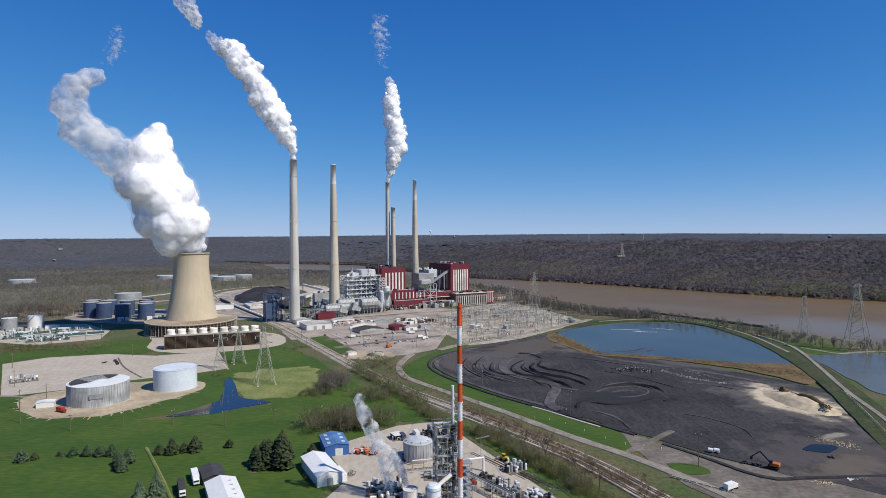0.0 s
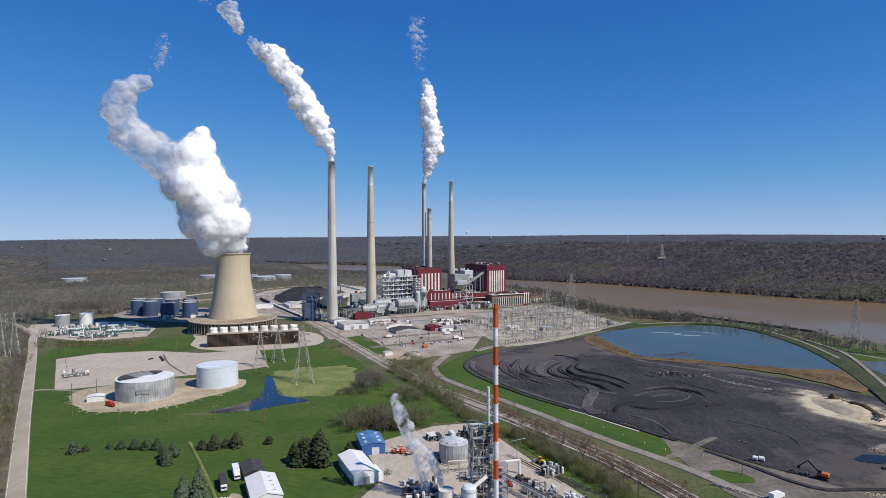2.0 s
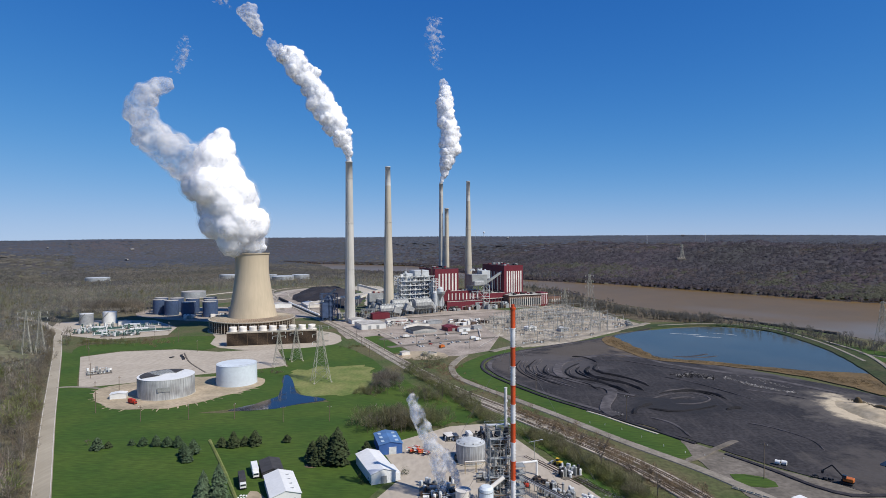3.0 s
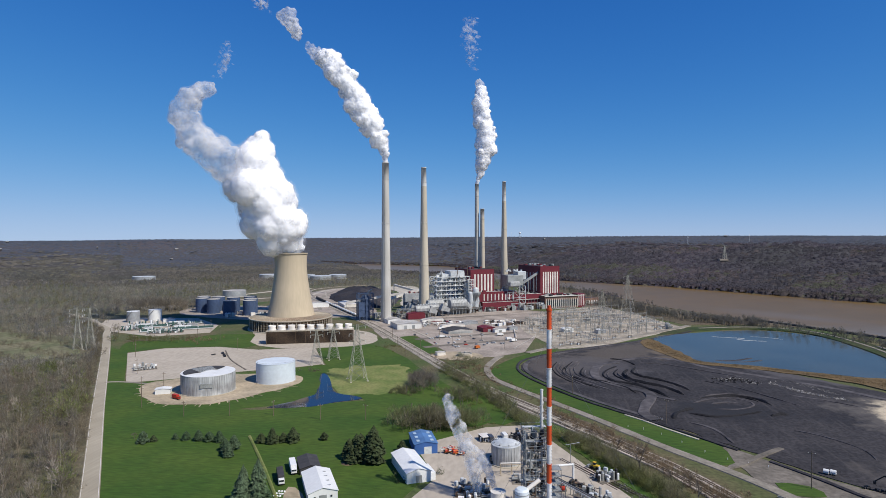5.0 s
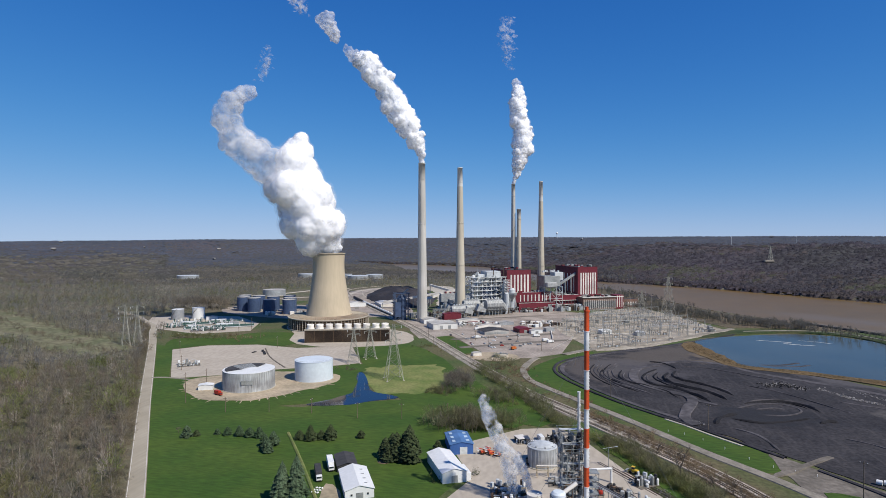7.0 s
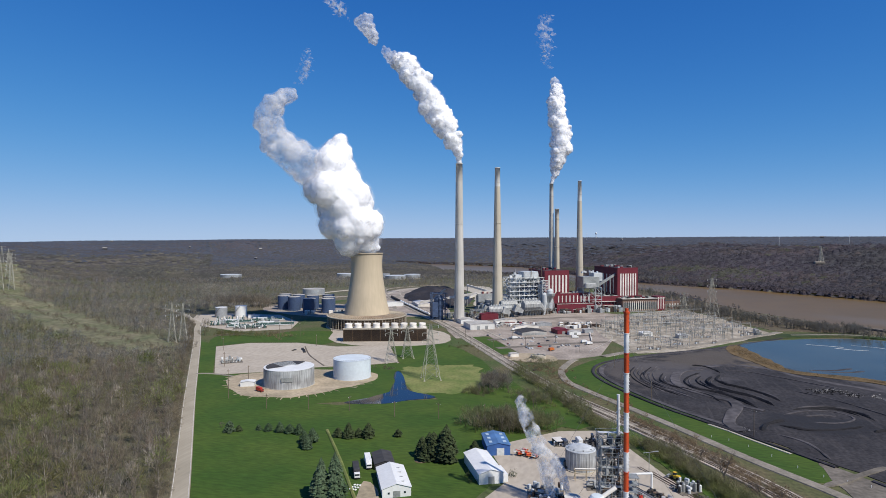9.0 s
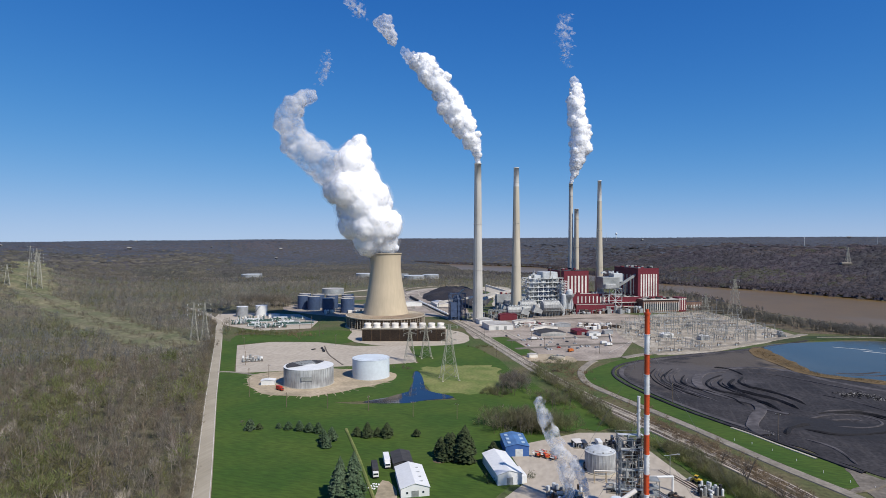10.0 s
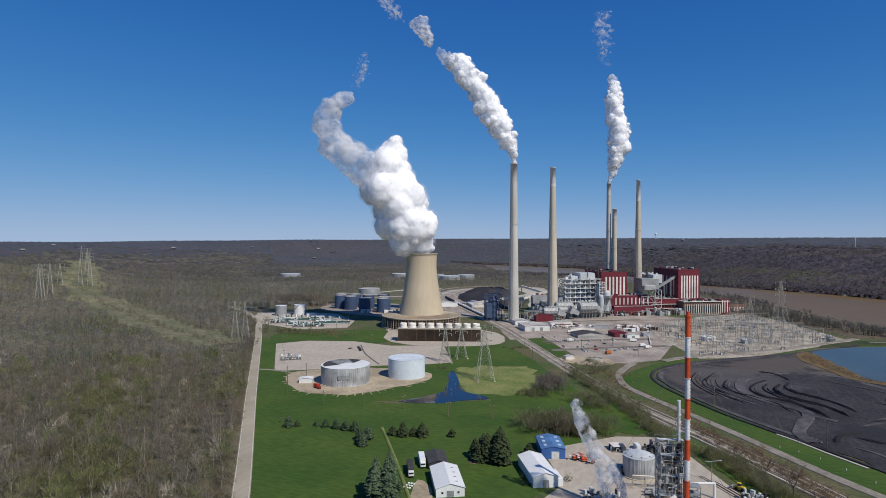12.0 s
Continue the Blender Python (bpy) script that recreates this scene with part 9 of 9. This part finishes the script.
soup("cut_brush", thicket(32, 22), rows_for(pts[(strip < 0.1) & (g.random(len(pts)) < 0.4)], (1.0, 1.6), (0.8, 2.2), 0.2, 92), M_OLIVE, "low greening brush in the power line clearing", "brush")
soup("clearing_saplings", bare_tree(96, 3, 60, 1, 0.36, 0.012, 0.01), rows_for(pts[(strip > 0.45) & (g.random(len(pts)) < 0.5)], (0.9, 1.2), (4, 8), 0.2, 93), M_BARK, "bare saplings in rows through the clearing", "saplings")


def clearing():
    line = np.array([(p.x, p.y) for p in spline(CUT, False, 12.0)])
    bm = bmesh.new()
    prev = None
    for i, p in enumerate(line):
        d = line[min(i + 1, len(line) - 1)] - line[max(i - 1, 0)]
        s = np.array([-d[1], d[0]]) / np.hypot(*d)
        row = []
        for k in (-46, -34, -22, -12, 0, 10, 20, 30, 40, 48, 58):
            q = p + s * k * (1 + 0.2 * math.sin(i * 0.9)) * min(1.0, 0.3 + 0.12 * i)
            row.append(bm.verts.new((q[0], q[1], float(land_height(np.array([q[0]]), np.array([q[1]]))[0]) + (0.7 if -36 < k < 50 else -1.2))))
        if prev:
            for a, b, c, e in zip(prev, prev[1:], row[1:], row):
                bm.faces.new((a, b, c, e))
        prev = row
    bmesh.ops.recalc_face_normals(bm, faces=bm.faces)
    return tagged(part("clearing", bm, M_CLEAR), "grassy power line clearing through the woods", "clearing", kind="structure")


clearing()
for x, y, h in ((-496, 576, 47), (-488, 585, 46), (-1000, 680, 64), (-1010, 692, 62), (-1036, 725, 60), (-1182, 848, 44), (-1154, 872, 60), (-1152, 892, 60), (-1228, 944, 58), (-1240, 960, 58), (-1561, 1202, 58), (-1804, 1368, 56)):
    pylon(x, y, h, 8 if x > -600 else 9, "lattice pylon in the wooded clearing", float(land_height(np.array([float(x)]), np.array([float(y)]))[0]) - 0.5, 50, 3, 7 if x > -600 else 8, 0.22 if x > -600 else 0.34)


def conifer(x, y, h, w, tint, label, seed, z=0.2):
    """An evergreen: trunk and a ragged crown of drooping needle sprays."""
    r = random.Random(seed)
    t = thing("evergreen_tree", label, "tree", pose(x, y, z, 0, 0, r.uniform(0, 360)), "evergreens on the lawn")
    part("trunk", bar((0, 0, -0.2), (0, 0, h * 0.9), h * 0.022, 6, 0.03), M_POLE, t)
    lean = [r.uniform(-1, 1) for k in range(6)]
    v, f = [], []
    for k in range(int(130 + h * 34)):
        q = r.random() ** 0.85
        zz = h * (0.03 + 0.95 * q)
        rad = w / 2 * min(0.92, 1.12 * (1 - q) ** 0.6) * r.uniform(0.5, 1.12) * (1 + 0.14 * lean[int(q * 5)]) + 0.1
        a = r.uniform(0, 6.283)
        out = Vector((math.cos(a), math.sin(a), 0))
        side = Vector((-out.y, out.x, 0))
        tip = out * rad + Vector((0, 0, zz - h * 0.03 * r.random()))
        root = out * rad * 0.25 + Vector((0, 0, zz + h * 0.07 * r.uniform(0.3, 1)))
        sw = (0.12 + 0.14 * rad) * r.uniform(0.8, 1.5)
        i = len(v)
        v += [tuple(root), tuple(tip - side * sw), tuple(tip + out * 0.2 * rad + Vector((0, 0, 0.12))), tuple(tip + side * sw)]
        f += [(i, i + 1, i + 2), (i, i + 2, i + 3)]
        v.append(tuple(tip + Vector((0, 0, sw * 1.6)) - out * 0.1))
        f.append((i + 1, i + 3, i + 4))
    me = bpy.data.meshes.new("crown")
    me.from_pydata(v, [], f)
    me.materials.append(tint)
    new("crown", me).parent = t
    return t


LAWN_EVERGREENS = ((-228.6, 315, 7.4, 6.5, 1), (-224, 318, 3.8, 4.2, 0), (-213, 323, 3.8, 3.6, 1), (-206, 323, 5.6, 5.2, 1), (-198, 323, 7, 5.8, 1), (-191, 323, 6.2, 5.4, 1), (-184.5, 323, 7, 5.6, 1), (-169.3, 312, 9, 6.5, 1), (-173, 309, 8, 6.2, 1), (-167, 301, 8.8, 6.2, 1), (-171, 306, 6.5, 5, 1), (-159, 325, 6, 5.6, 0), (-152, 325, 9.8, 6.6, 0), (-146.5, 328, 6, 5.4, 0), (-140.5, 328.5, 9.6, 7, 0))
YARD_EVERGREENS = ((-123.7, 335, 4.8, 4.6, 0), (-99, 307, 12, 8, 0), (-95.5, 309, 14, 9, 0), (-92, 305, 16, 10, 0), (-88, 309, 16, 10, 0), (-84.4, 304, 21, 10.5, 0), (-96, 303, 10, 8, 0), (-127, 242, 21, 8.5, 1), (-120.5, 243, 24, 9, 1), (-123, 233, 20, 9, 1), (-131, 248, 15, 7.5, 1), (-117, 234, 18, 8, 1), (-73, 322, 7, 5.5, 0), (-70, 316, 5.5, 5, 0), (-229, 236, 4, 4, 0))
for k, (x, y, h, w, spruce) in enumerate(LAWN_EVERGREENS + YARD_EVERGREENS):
    conifer(x, y, h * 0.95, w * 1.04, M_SPRUCE if spruce else M_CEDAR, "blue-green spruce on the lawn" if spruce else "dark green cedar on the lawn", k)


def big_bare_tree(x, y, h, seed, label, spread=0.34):
    t = thing("bare_tree", label, "tree", pose(x, y, 0, 0, 0, seed * 70), "bare trees by the railway")
    r = random.Random(seed)
    tv, tf, cv, cf = [], [], [], []

    def grow(p, d, length, rad, depth):
        q = p + d * length
        prism(tv, tf, p, q, rad, rad * 0.62, 5 if depth < 2 else 3) if depth < 3 else prism(cv, cf, p, q, rad, rad * 0.4, 3)
        if depth == 5:
            return
        for k in range(3 if depth < 4 else 2):
            nd = (d + Vector((r.gauss(0, 0.5), r.gauss(0, 0.5), r.uniform(-0.1, 0.35)))).normalized()
            grow(p.lerp(q, r.uniform(0.6, 1.0)), nd, length * r.uniform(0.6, 0.82), max(rad * 0.55, 0.03), depth + 1)

    grow(Vector((0, 0, -0.2)), Vector((0.04, 0, 1)), h * 0.3, h * 0.02, 0)
    for nm, v, f in (("trunk", tv, tf), ("crown", cv, cf)):
        me = bpy.data.meshes.new(nm)
        me.from_pydata(v, [], f)
        me.materials.append(M_TREE)
        new(nm, me).parent = t
    return t


for k, (x, y, h) in enumerate(((54, 309, 25), (66, 288, 17), (74, 277, 16), (46, 335, 15), (34, 348, 13), (-43, 462, 10), (-63, 515, 11), (36, 335, 9), (90, 262, 12), (-238, 320, 6), (286, 838, 13), (372, 790, 14), (392, 770, 12), (410, 735, 13), (350, 846, 12), (-20, 440, 8), (75, 295, 9), (-85, 480, 11), (-76, 455, 8))):
    big_bare_tree(x, y, h, k + 1, "bare spreading tree with grey twigs")
far_at = (582.0, 1906.0)
far_z = float(land_height(np.array(far_at[:1]), np.array(far_at[1:]))[0])
pylon(*far_at, 42, 9, "far lattice tower on the wooded hillside", far_z + 6, 20, 2, 6, 0.45)
pad = thing("tower_pad", "pale gravel pad under the far tower", "pad", pose(*far_at, far_z))
part("pad", block((-5, -4, 2), (26, 12, 7), 0, 1.5), M_PATH, pad)
